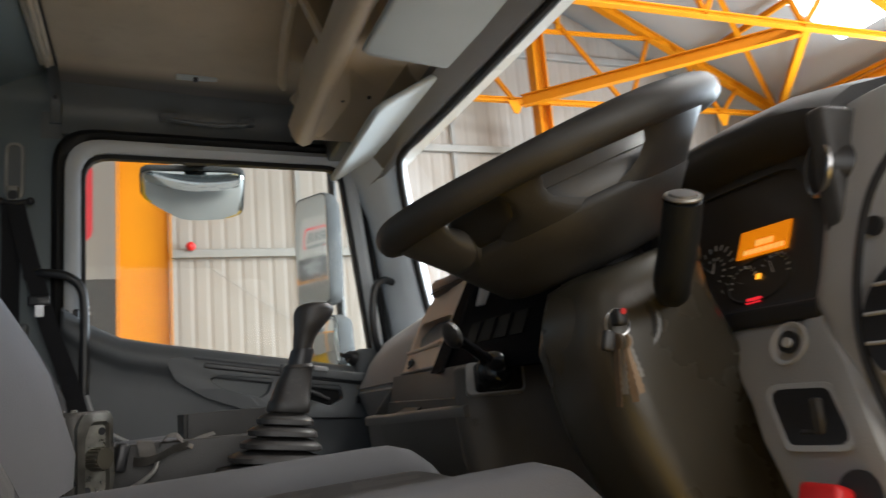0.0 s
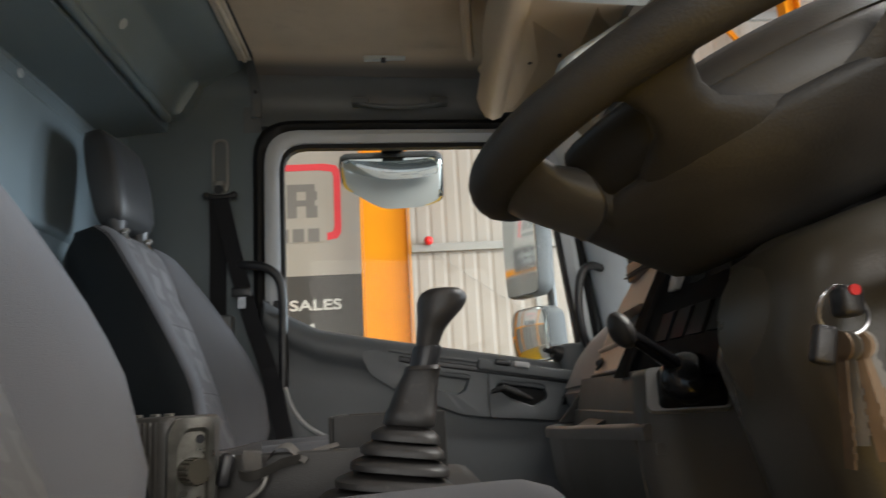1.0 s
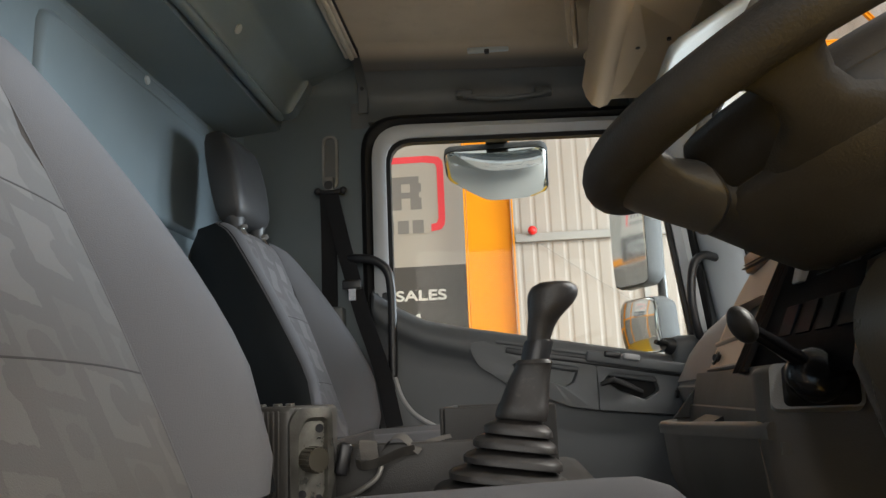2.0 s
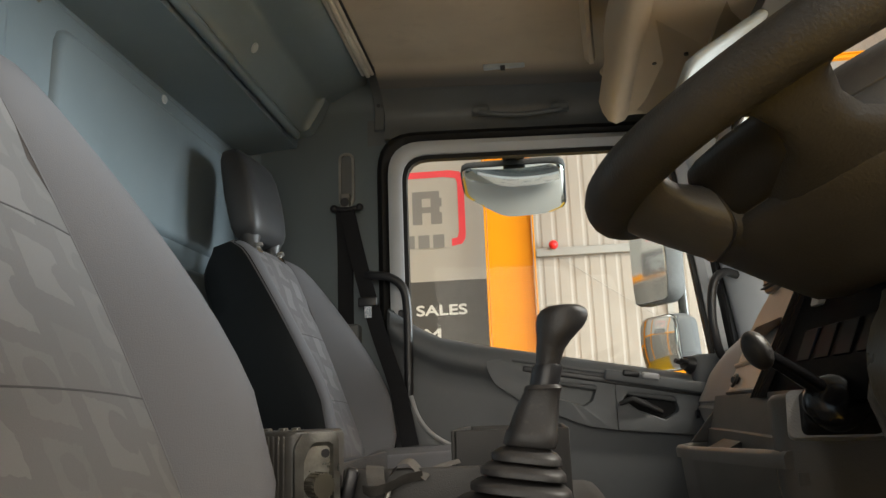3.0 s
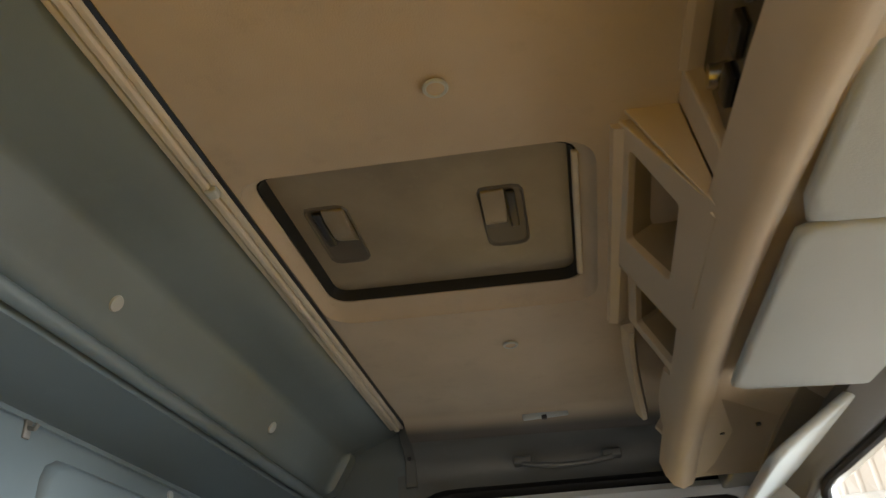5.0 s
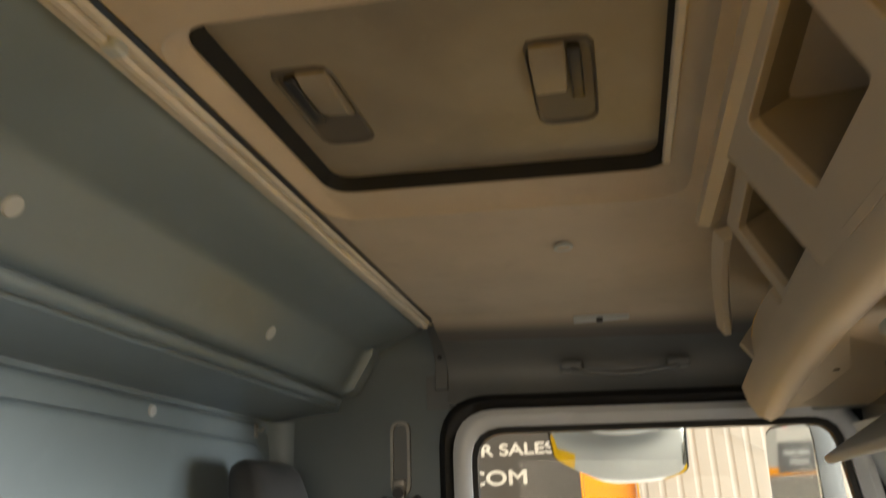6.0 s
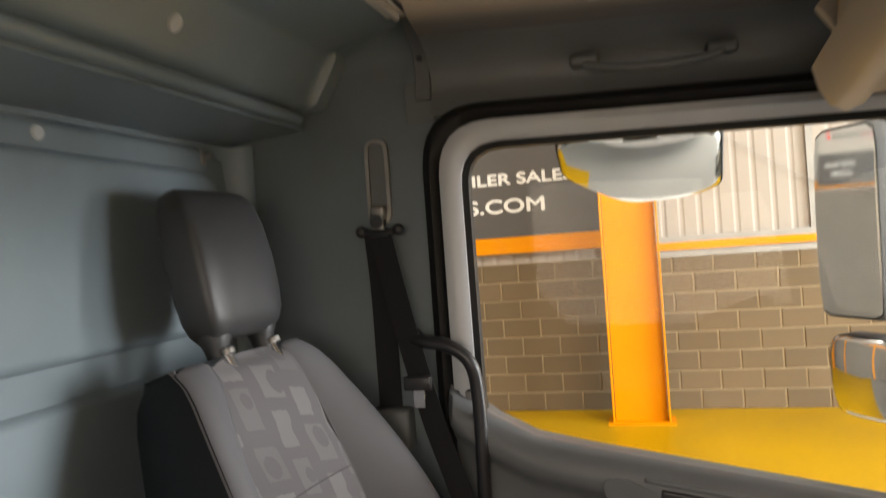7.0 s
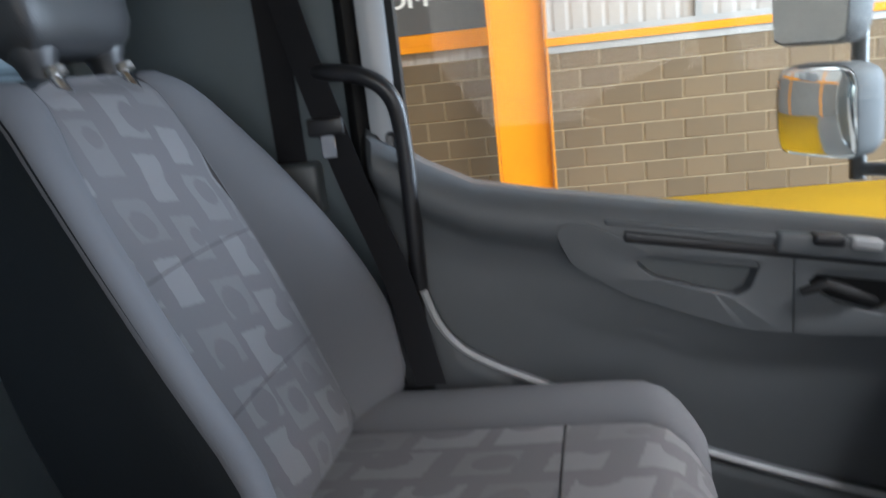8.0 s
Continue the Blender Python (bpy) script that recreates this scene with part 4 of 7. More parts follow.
box(bm, (1.0, -1.06, 0.6), (1.16, 1.06, 1.60))
tagged(part("cab_front", bm, M_TRUCK, smooth=False), "white front panel of the cab", "cab panel", kind="structure")
bm = bmesh.new()
box(bm, (0.745, -1.06, 2.215), (0.79, 1.06, 2.66))
tagged(part("roof_front", bm, M_TRUCK, smooth=False), "white roof panel above the windscreen", "cab panel", kind="structure")
for _s in (-1, 1):
    tagged(part("console_end_trim", rbox(bmesh.new(), (0.56, min(_s * 0.735, _s * 1.02), 2.26), (0.67, max(_s * 0.735, _s * 1.02), 2.55), 0.01), M_SIDE), "dark trim closing the shelf end by the roof rail", "trim", kind="structure")
# plain dark underframe that carries the cab on the hall floor
bm = bmesh.new()
for _s in (-1, 1):
    box(bm, (-0.7, _s * 0.42 - 0.05, 0.45), (1.05, _s * 0.42 + 0.05, 0.75))
    box(bm, (0.1, _s * 0.42 - 0.06, 0.0), (0.5, _s * 0.42 + 0.06, 0.45))
    box(bm, (-0.65, _s * 0.42 - 0.06, 0.0), (-0.45, _s * 0.42 + 0.06, 0.45))
tagged(part("underframe", bm, M_RUBBER, smooth=False, bevel=0.01), "plain dark underframe below the cab", "underframe", kind="structure")
tagged(part("cab_underside", box(bmesh.new(), (-0.7, -1.04, 0.75), (1.1, 1.04, 0.938)), M_RUBBER, smooth=False), "dark underside of the cab", "cab panel", kind="structure")
tagged(part("door_sill", box(bmesh.new(), (-0.72, -1.06, 0.75), (1.1, -1.0, 1.0)), M_TRUCK, smooth=False), "white lower cab side under the open doorway", "cab panel", kind="structure")
tagged(part("cab_back", box(bmesh.new(), (-0.78, -1.06, 0.75), (-0.72, 1.06, 2.6)), M_TRUCK, smooth=False), "white rear panel of the cab", "cab panel", kind="structure")

# ---- passenger door ----
GLASS_LINE = rounded([(-0.14, 1.735), (0.668, 1.588), (0.598, 2.236), (-0.142, 2.256)], [0.07, 0.03, 0.05, 0.065], 10)
MID_LINE = rounded([(-0.152, 1.722), (0.68, 1.572), (0.61, 2.249), (-0.154, 2.269)], [0.075, 0.03, 0.055, 0.075], 10)
FRAME_LINE = rounded([(-0.193, 1.70), (0.715, 1.55), (0.645, 2.282), (-0.193, 2.309)], [0.04, 0.03, 0.085, 0.10], 10)
SEAL_LINE = rounded([(-0.227, 1.70), (0.735, 1.55), (0.672, 2.315), (-0.227, 2.344)], [0.04, 0.03, 0.10, 0.115], 10)
door = thing("door_1", "charcoal passenger door with a large closed window", "door", (0.25, 0.98, 1.5), kind="structure")
DM = Matrix.Translation((-0.25, -0.98, -1.5))


def dpart(name, bm, mat, label="", parent=None, **kw):
    bmesh.ops.transform(bm, matrix=DM, verts=bm.verts)
    return part(name, bm, mat, parent or door, label, **kw)


GC = (0.25, 1.93)
n = 144
rings = []
for line, y in ((FRAME_LINE, 0.992), (FRAME_LINE, 0.972), (rounded([(-0.175, 1.71), (0.70, 1.56), (0.63, 2.268), (-0.176, 2.293)], [0.05, 0.03, 0.07, 0.09], 10), 0.966), (MID_LINE, 0.978), (MID_LINE, 1.02)):
    rings.append([(p.x, y, p.y) for p in by_angle(line, GC, n)])
dpart("window_frame", loft(bmesh.new(), rings, caps=False), M_FRAME, "silver-grey window frame", angle=50)
bm = frame_ring(bmesh.new(), MID_LINE, GLASS_LINE, GC, XZ, 0.986, 1.012, n)
dpart("gasket", bm, M_RUBBER, "thin black window gasket", angle=40)
rings = []
for line, y in ((SEAL_LINE, 1.03), (SEAL_LINE, 0.984), (rounded([(-0.212, 1.70), (0.727, 1.55), (0.660, 2.300), (-0.212, 2.329)], [0.04, 0.03, 0.095, 0.11], 10), 0.972), (FRAME_LINE, 0.984), (FRAME_LINE, 1.03)):
    rings.append([(p.x, y, p.y) for p in by_angle(line, GC, n)])
dpart("door_seal", loft(bmesh.new(), rings, caps=False), M_RUBBER, "black rubber door seal", angle=60)
bm = plate(bmesh.new(), [(p.x, p.y) for p in by_angle(GLASS_LINE, GC, 96)], XZ, 0.998, 1.002)
pane = dpart("pane", bm, M_GLASS, "clear glass pane", smooth=False)
pane.visible_shadow = False


def sill_z(x):
    return 1.735 - (x + 0.14) * 0.182


PANEL = [(1.035, 0.0), (0.988, 0.002), (0.968, 0.006), (0.950, -0.004), (0.938, -0.028), (0.936, -0.05), (0.942, -0.066), (0.958, -0.076), (0.964, -0.09), (0.962, -0.13), (0.957, -0.20), (0.955, -0.33)]
rings = []
for x in [-0.20, -0.19, -0.16, -0.12, -0.05, 0.05, 0.15, 0.25, 0.35, 0.45, 0.55, 0.65, 0.72, 0.735]:
    lift = 0.07 * max(0, (-0.02 - x) / 0.18) ** 1.6
    ins = 0.012 if x in (-0.20, 0.735) else 0
    rings.append([(x, y + ins, sill_z(x) + dz + (lift if dz > -0.1 else lift * 0.4)) for y, dz in PANEL] + [(x, 0.958 + ins, 1.05), (x, 1.035, 1.05)])
dpart("door_panel", loft(bmesh.new(), rings), M_DOOR, "moulded charcoal plastic inner panel", angle=45)

# dark return behind the seal closes the doorway
bm = frame_ring(bmesh.new(), [(-0.26, 1.40), (0.80, 1.40), (0.80, 2.40), (-0.26, 2.40)], rounded([(-0.20, 1.69), (0.72, 1.54), (0.652, 2.29), (-0.20, 2.318)], [0.04, 0.03, 0.09, 0.105], 10), GC, XZ, 1.012, 1.05, n)
tagged(part('door_aperture', bm, M_SIDE, angle=30), 'dark trim round the passenger doorway', 'trim', kind='structure')
# window-sill groove with switches, pull cup, latch recess, lower pocket
bm = bmesh.new()
sl = math.degrees(math.atan(0.182))


def on_door(x, dz, y=0.94):
    return Matrix.Translation((x, y, sill_z(x) + dz)) @ pose(0, 0, 0, 0, sl, 0)


rbox(bm, (0, -0.008, -0.010), (0.56, 0.03, 0.006), 0.005, on_door(0.165, -0.064, 0.944))
dpart("ledge", bm, M_DOOR, "narrow ledge under the sill groove", angle=40)
bm = rbox(bmesh.new(), (0, -0.002, -0.008), (0.54, 0.03, 0.008), 0.003, on_door(0.165, -0.043, 0.934))
dpart("sill_groove", bm, M_BLACK, "dark groove in the window sill")
bm = rbox(bmesh.new(), (-0.006, -0.004, -0.004), (0.32, 0.02, 0.004), 0.003, on_door(0.145, -0.024, 0.937))
dpart("sill_lip", bm, M_DOOR)
bm = bmesh.new()
rbox(bm, (0.0, -0.008, -0.014), (0.28, 0.02, 0.016), 0.006, on_door(0.375, -0.030, 0.932))
sw = dpart("switch_plate", bm, M_DOOR, "window switch plate")
for k in range(2):
    part("switch", rbox(bmesh.new(), (0.045 + 0.05 * k, -0.015, 0.004), (0.088 + 0.05 * k, 0.008, 0.021), 0.005, DM @ on_door(0.375, -0.030, 0.932)), M_BLACK if k == 0 else M_GREY, sw)


def arm_piece(name, outline, hole, centre, label):
    """A raised armrest part with a recess through it: rounded front edge, sloping hole."""
    n = 128
    o, h = by_angle(outline, centre, n), by_angle(hole, centre, n)
    c = Vector(centre)
    rings = []
    for line, s, y in ((o, 1.0, 0.966), (o, 1.0, 0.940), (o, 0.99, 0.9345), (h, 1.12, 0.932), (h, 1.03, 0.9335), (h, 0.99, 0.944), (h, 0.93, 0.961)):
        rings.append([(c.x + (p.x - c.x) * s, y, c.y + (p.y - c.y) * s) for p in line])
    ob = dpart(name, loft(bmesh.new(), rings, caps=False), M_DOOR, label, angle=50)
    flo = plate(bmesh.new(), [(c.x + (p.x - c.x) * 0.99, c.y + (p.y - c.y) * 0.99) for p in h], XZ, 0.9535, 0.9565)
    bmesh.ops.transform(flo, matrix=DM, verts=flo.verts)
    part("recess_floor", flo, M_RUBBER if name == "latch_panel" else M_SIDE, ob)
    return ob


PULL = rounded([(0.178, 1.597), (0.208, 1.570), (0.318, 1.534), (0.338, 1.545), (0.354, 1.583), (0.205, 1.603)], [0.006, 0.02, 0.012, 0.012, 0.01, 0.012], 6)
LATCH = rounded([(0.418, 1.546), (0.435, 1.563), (0.548, 1.548), (0.556, 1.512), (0.52, 1.492), (0.455, 1.518)], [0.008, 0.012, 0.016, 0.016, 0.014, 0.014], 6)
arm_piece("armrest", rounded([(0.058, 1.664), (0.135, 1.662), (0.166, 1.628), (0.4005, 1.586), (0.4005, 1.470), (0.326, 1.482), (0.166, 1.546), (0.087, 1.598)], [0.02, 0.02, 0.02, 0.0005, 0.0005, 0.04, 0.06, 0.05], 8), PULL, (0.27, 1.566), "swept armrest with a pull recess")
latch = arm_piece("latch_panel", rounded([(0.4005, 1.586), (0.72, 1.528), (0.72, 1.44), (0.4005, 1.470)], 0.0005, 1), LATCH, (0.487, 1.53), "panel with the recess of the door latch")
part("latch_lever", tube(bmesh.new(), [DM @ Vector(p) for p in ((0.408, 0.930, 1.536), (0.44, 0.924, 1.548), (0.475, 0.928, 1.532), (0.515, 0.942, 1.512))], [0.006, 0.010, 0.010, 0.007], 10, flat=0.7), M_RUBBER, latch, "dark door latch lever")
pz = smooth_line([(-0.135, 1.575), (-0.118, 1.522), (-0.085, 1.477), (-0.03, 1.442), (0.048, 1.403), (0.15, 1.348), (0.258, 1.291), (0.36, 1.252), (0.46, 1.219), (0.70, 1.15)], 4)
bm = loft(bmesh.new(), [[(p.x, 0.957, p.y + 0.002), (p.x, 0.934, p.y + 0.001), (p.x, 0.928, p.y - 0.005), (p.x, 0.926, p.y - 0.03), (p.x, 0.932, min(1.06, p.y - 0.05)), (p.x, 0.957, min(1.05, p.y - 0.06))] for p in [Vector((q.x, q.y)) for q in pz]])
mp = dpart("map_pocket", bm, M_DOOR, "lower door pocket with a rounded lip", angle=50)
bm = tube(bmesh.new(), [DM @ Vector((p.x, 0.930, p.y + 0.002)) for p in [Vector((q.x, q.y)) for q in pz]], 0.006, 8)
part("pocket_lip", bm, M_GREY, mp, "pale rounded lip")
# mirror adjuster and its housing at the front of the sill
bm = rbox(bmesh.new(), (0.60, 0.93, 1.54), (0.69, 1.0, 1.655), 0.02)
hs = dpart("adjuster_housing", bm, M_DOOR)
bm = bmesh.new()
disc(bm, DM @ Vector((0.60, 0.95, 1.628)), (-1, -0.5, 0.3), 0.024, 0.022, 16, 0.017)
for k in range(5):
    t = k * 1.25
    disc(bm, DM @ Vector((0.585 + 0.012 * math.cos(t), 0.94 + 0.012 * math.sin(t), 1.635)), (-1, -0.5, 0.3), 0.006, 0.02, 8)
part("adjuster_knob", bm, M_BLACK, hs, "black mirror adjuster knob")
bm = plate(bmesh.new(), [(-0.2, 0.9), (0.74, 0.9), (0.74, sill_z(0.74) - 0.01), (-0.2, sill_z(-0.2) - 0.01)], XZ, 1.036, 1.06)
dpart("outer_skin", bm, M_TRUCK, smooth=False)

# ---- seats ----
def seat(name, m, label, back=-0.125, lean=19, puff=0.07, wide=1.0, centre=0.60, shift=0.0, deep=0.0, reach=0.0, cloth=None):
    """A suspension seat: patterned centre, plain bolsters, vinyl back and headrest. Local x forward, y across, z from the cushion plane."""
    s = thing(name, label, "seat", (0, 0, 0), group="cab seats")
    rec = radians(lean)
    cloth = cloth or M_CLOTH
    D = Vector((-math.sin(rec), 0, math.cos(rec)))
    N = Vector((math.cos(rec), 0, math.sin(rec)))
    base = Vector((back, 0, 0.0))

    def P(h, y, d):
        return base + D * h + Vector((0, y, 0)) + N * d

    H = [0.0, 0.015, 0.03, 0.055, 0.08, 0.12, 0.16, 0.20, 0.24, 0.28, 0.32, 0.36, 0.40, 0.435, 0.47, 0.495, 0.52, 0.535, 0.545, 0.555]

    def half(h):
        w = 0.265
        if h < 0.1:
            w = 0.255 + 0.1 * h
        if h > 0.2:
            w = 0.265 - 0.085 * ((h - 0.2) / 0.355) ** 1.6
        return w * wide

    def bol(h):
        return puff * max(0.0, 1 - ((h - 0.13) / 0.43) ** 1.5) if h > 0.13 else puff * min(1, 0.7 + h * 2.4)

    # centre panel
    rings = []
    for h in H:
        hw = half(h) * centre
        edge = 0.02 * max(0, (h - 0.5) / 0.055) ** 2 + 0.012 * max(0, 1 - h / 0.03)
        rings.append([P(h, y, 0.035 - deep - edge - 0.004 * (abs(y) / hw) ** 4 - 0.004 * (math.cos((h - 0.11) * 2 * math.pi / 0.145) > 0.985)) for y in [hw * (k / 5 - 1) for k in range(11)]] + [P(h, hw, -0.03), P(h, -hw, -0.03)])
    part("back_centre", loft(bmesh.new(), rings), cloth, s, "patterned grey cloth centre panel", angle=60)
    # side bolsters
    for sg in (-1, 1):
        rings = []
        for h in H:
            a, b = half(h) * centre, half(h)
            k = bol(h)
            edge = 0.02 * max(0, (h - 0.5) / 0.055) ** 2 + 0.012 * max(0, 1 - h / 0.03)
            rings.append([P(h, sg * (a - 0.004), 0.024 - deep - edge), P(h, sg * (a + 0.001), 0.0315 - deep - edge), P(h, sg * (a + (b - a) * 0.2), 0.035 - deep + k * 0.32 - edge), P(h, sg * (a + (b - a) * 0.42), 0.036 - deep + k * 0.66 - edge), P(h, sg * (a + (b - a) * 0.62), 0.034 - deep + k * 0.89 - edge), P(h, sg * (a + (b - a) * 0.78), 0.030 - deep + k * 0.985 - edge), P(h, sg * (a + (b - a) * 0.88), 0.024 - deep + k - edge), P(h, sg * (a + (b - a) * 0.93), 0.018 - deep + k * 0.97 - edge), P(h, sg * (a + (b - a) * 0.9), -0.02), P(h, sg * a, -0.03)])
        part("bolster", loft(bmesh.new(), rings), M_BOLSTER, s, "plain grey cloth side bolster", angle=60)
    # back shell in black vinyl
    rings = []
    for h in H:
        b = half(h)
        e = 0.03 * max(0, (h - 0.5) / 0.055) ** 2
        k = bol(h)
        f = 0.022 - deep + 0.95 * k - 0.7 * e
        q = half(h) * (centre + (1 - centre) * 0.915)
        rings.append([P(h, -q, f), P(h, -q + 0.012, -0.015), P(h, q - 0.012, -0.015), P(h, q, f), P(h, b - 0.005, f - 0.012), P(h, b + 0.002, f - 0.04), P(h, b - 0.008, -0.10 + e), P(h, b * 0.75, -0.13 + e), P(h, -b * 0.75, -0.13 + e), P(h, -b + 0.008, -0.10 + e), P(h, -b - 0.002, f - 0.04), P(h, -b + 0.005, f - 0.012)])
    part("back_shell", loft(bmesh.new(), rings), M_VINYL, s, "black vinyl back shell", angle=50)
    for sg in (-1, 1):
        part("piping", tube(bmesh.new(), [P(h, sg * (half(h) * centre + 0.0005), 0.0312 - deep - 0.02 * max(0, (h - 0.5) / 0.055) ** 2) for h in H[1:]], 0.0011, 6), M_BOLSTER, s)
    # stitched cross seams sunk into the centre panel
    for h in (0.145, 0.315):
        hw = half(h) * centre
        part("cross_seam", tube(bmesh.new(), [P(h + 0.006 * math.cos(y / hw * 1.4), y, 0.0345 - deep - 0.004 * (abs(y) / hw) ** 4) for y in [hw * (k / 6 - 1) * 0.99 for k in range(13)]], 0.0013, 6), M_THREAD, s)
    # headrest on two posts
    hr = Matrix.Translation(P(0.70, shift, -0.01)) @ Euler((0, -rec * 0.55, 0)).to_matrix().to_4x4()
    rings = []
    for z, w, f, bk in ((-0.120, 0.066, 0.010, -0.02), (-0.117, 0.078, 0.026, -0.035), (-0.104, 0.088, 0.038, -0.045), (-0.084, 0.096, 0.045, -0.05), (-0.05, 0.100, 0.048, -0.052), (0.0, 0.100, 0.050, -0.054), (0.06, 0.098, 0.046, -0.052), (0.095, 0.094, 0.038, -0.048), (0.115, 0.087, 0.024, -0.04), (0.124, 0.074, 0.008, -0.028), (0.127, 0.05, -0.004, -0.02)):
        ring = []
        for k in range(28):
            t = 2 * math.pi * k / 28
            c, si = math.cos(t), math.sin(t)
            px = (abs(c) ** 0.32) * (1 if c > 0 else -1)
            py = (abs(si) ** 0.36) * (1 if si > 0 else -1)
            ring.append(hr @ Vector(((f if px > 0 else -bk * 0.62) * px, w * py, z)))
        rings.append(ring)
    head = part("headrest", loft(bmesh.new(), rings), M_HEAD, s, "grey vinyl headrest", angle=70)
    for sg in (-1, 1):
        part("post", tube(bmesh.new(), [P(0.53, shift + sg * 0.062, -0.01), hr @ Vector((0, sg * 0.062, -0.08))], 0.0075, 10), M_CHROME, head, "chrome headrest post")
        part("post_boot", loft(bmesh.new(), [[hr @ Vector((0.004 + r * math.cos(t), sg * 0.060 + r * math.sin(t), z)) for t in [2 * math.pi * k / 16 for k in range(16)]] for z, r in ((-0.09, 0.027), (-0.116, 0.026), (-0.124, 0.0215), (-0.138, 0.0185), (-0.154, 0.0165), (-0.155, 0.010))]), M_HEAD, head, angle=70)
        part("post_sleeve", disc(bmesh.new(), P(0.556, shift + sg * 0.062, -0.01), D, 0.0115, 0.008, 18), M_STEEL, s)
    # cushion
    L0, L1 = -0.17, 0.345 + reach
    xs = [L0, -0.1, 0.0, 0.1, 0.2, L1 - 0.10, L1 - 0.075, L1 - 0.05, L1 - 0.03, L1 - 0.014, L1 - 0.004, L1]
    def top(x):
        return 0.0 + 0.018 * max(0, (x + 0.05) / 0.4) - 0.075 * max(0, (x - L1 + 0.085) / 0.085) ** 2.4
    def narrow(x):
        return 1 - 0.14 * max(0, (x - L1 + 0.14) / 0.14) ** 2
    for nm, a, b, mt in (("cushion_centre", -0.135 * wide, 0.135 * wide, cloth), ("cushion_bolster", 0.137 * wide, 0.25 * wide, M_BOLSTER), ("cushion_bolster", -0.25 * wide, -0.137 * wide, M_BOLSTER)):
        rings = []
        for x in xs:
            row = []
            for k in range(9):
                y = a + (b - a) * k / 8
                q = (k / 8 - 0.5) * 2
                up = -0.006 * abs(q) ** 4 + (0.022 * (1 - q * q) if nm == "cushion_bolster" else 0)
                if nm == "cushion_bolster" and ((q > 0.7 and b > 0) or (q < -0.7 and b < 0)):
                    up -= 0.03
                row.append((x, y * narrow(x), top(x) + up))
            row += [(x, b * narrow(x), -0.13), (x, a * narrow(x), -0.13)]
            rings.append(row)
        part(nm, loft(bmesh.new(), rings), mt, s, angle=60)
    part("cushion_seam", tube(bmesh.new(), [(0.165, y, top(0.165) + 0.0006 - 0.006 * abs(y / (0.135 * wide)) ** 4) for y in [0.134 * wide * (k / 6 - 1) for k in range(13)]], 0.0014, 6), M_THREAD, s)
    part("cushion_frame", rbox(bmesh.new(), (-0.18, -0.235, -0.17), (0.30, 0.235, -0.12), 0.012), M_BLACK, s)
    part("seat_base", rbox(bmesh.new(), (-0.15, -0.19, -0.42), (0.22, 0.19, -0.168), 0.02), M_BLACK, s, "black seat suspension base")
    s.matrix_world = m
    return s


seat("passenger_seat", pose(-0.115, 0.658, 1.425, 0, 0, -5), "grey patterned cloth passenger seat with a vinyl headrest", lean=21, puff=0.09, wide=0.945, centre=0.56, shift=0.012, deep=0.03)
seat("driver_seat", pose(-0.055, -0.60, 1.408, 0, 0, 0), "grey patterned cloth driver seat with thick side bolsters", -0.06, 26, reach=0.07, cloth=M_CLOTH_WORN)

# ---- engine tunnel and the things on it ----
bm = rbox(bmesh.new(), (-0.65, -0.34, 1.0), (0.30, 0.36, 1.405), 0.03)
tagged(part("engine_tunnel", bm, material("dark_engine_cover", (0.03, 0.029, 0.028), 0.7, vary=0.2, grain=0.4, grain_scale=300), angle=50), "dark plastic engine cover between the seats", "engine cover", kind="structure")
bx = thing("storage_box", "low dark open storage box on the engine cover", "storage box", (0.2, 0.1, 1.405))
BX = Matrix.Translation((-0.2, -0.1, -1.405))
for lo, hi in (((0.072, 0.015, 1.405), (0.078, 0.30, 1.505)), ((0.078, 0.015, 1.405), (0.24, 0.021, 1.505)), ((0.078, 0.294, 1.405), (0.24, 0.30, 1.505)), ((0.234, 0.021, 1.405), (0.24, 0.294, 1.505))):
    part("box_wall", box(bmesh.new(), lo, hi, BX), M_DASH, bx, smooth=False, bevel=0.002)
part("box_floor", box(bmesh.new(), (0.078, 0.021, 1.405), (0.234, 0.294, 1.412), BX), M_BLACK, bx, smooth=False)
# low front panel of the console between the seats
ct = thing("console_tray", "dark open tray between the seats", "tray", (0.03, 0.0, 1.40))
CT = Matrix.Translation((-0.03, 0, -1.40))
part("front_panel", rbox(bmesh.new(), (-0.085, -0.225, 1.40), (0.16, -0.213, 1.472), 0.004, CT), M_DASH, ct)
part("side_panel", box(bmesh.new(), (-0.085, -0.213, 1.40), (-0.075, 0.29, 1.466), CT), M_DASH, ct, smooth=False, bevel=0.002)
part("tray_floor", box(bmesh.new(), (-0.075, -0.213, 1.402), (0.15, 0.28, 1.43), CT), M_DASH, ct, smooth=False)

gear = thing("gear_lever", "black gear lever with a ribbed rubber boot", "gear lever", (0.17, -0.30, 1.405))


def lever_rings(rows, power, n=32):
    """Rings of (z, x, half width, half depth) in world heights, rounded square across."""
    out = []
    for z, x, w, d in rows:
        ring = []
        for k in range(n):
            t = 2 * math.pi * k / n
            c, si = math.cos(t), math.sin(t)
            ring.append((x - 0.17 + w * abs(c) ** power * (1 if c > 0 else -1), d * abs(si) ** power * (1 if si > 0 else -1), z - 1.405))
        out.append(ring)
    return out


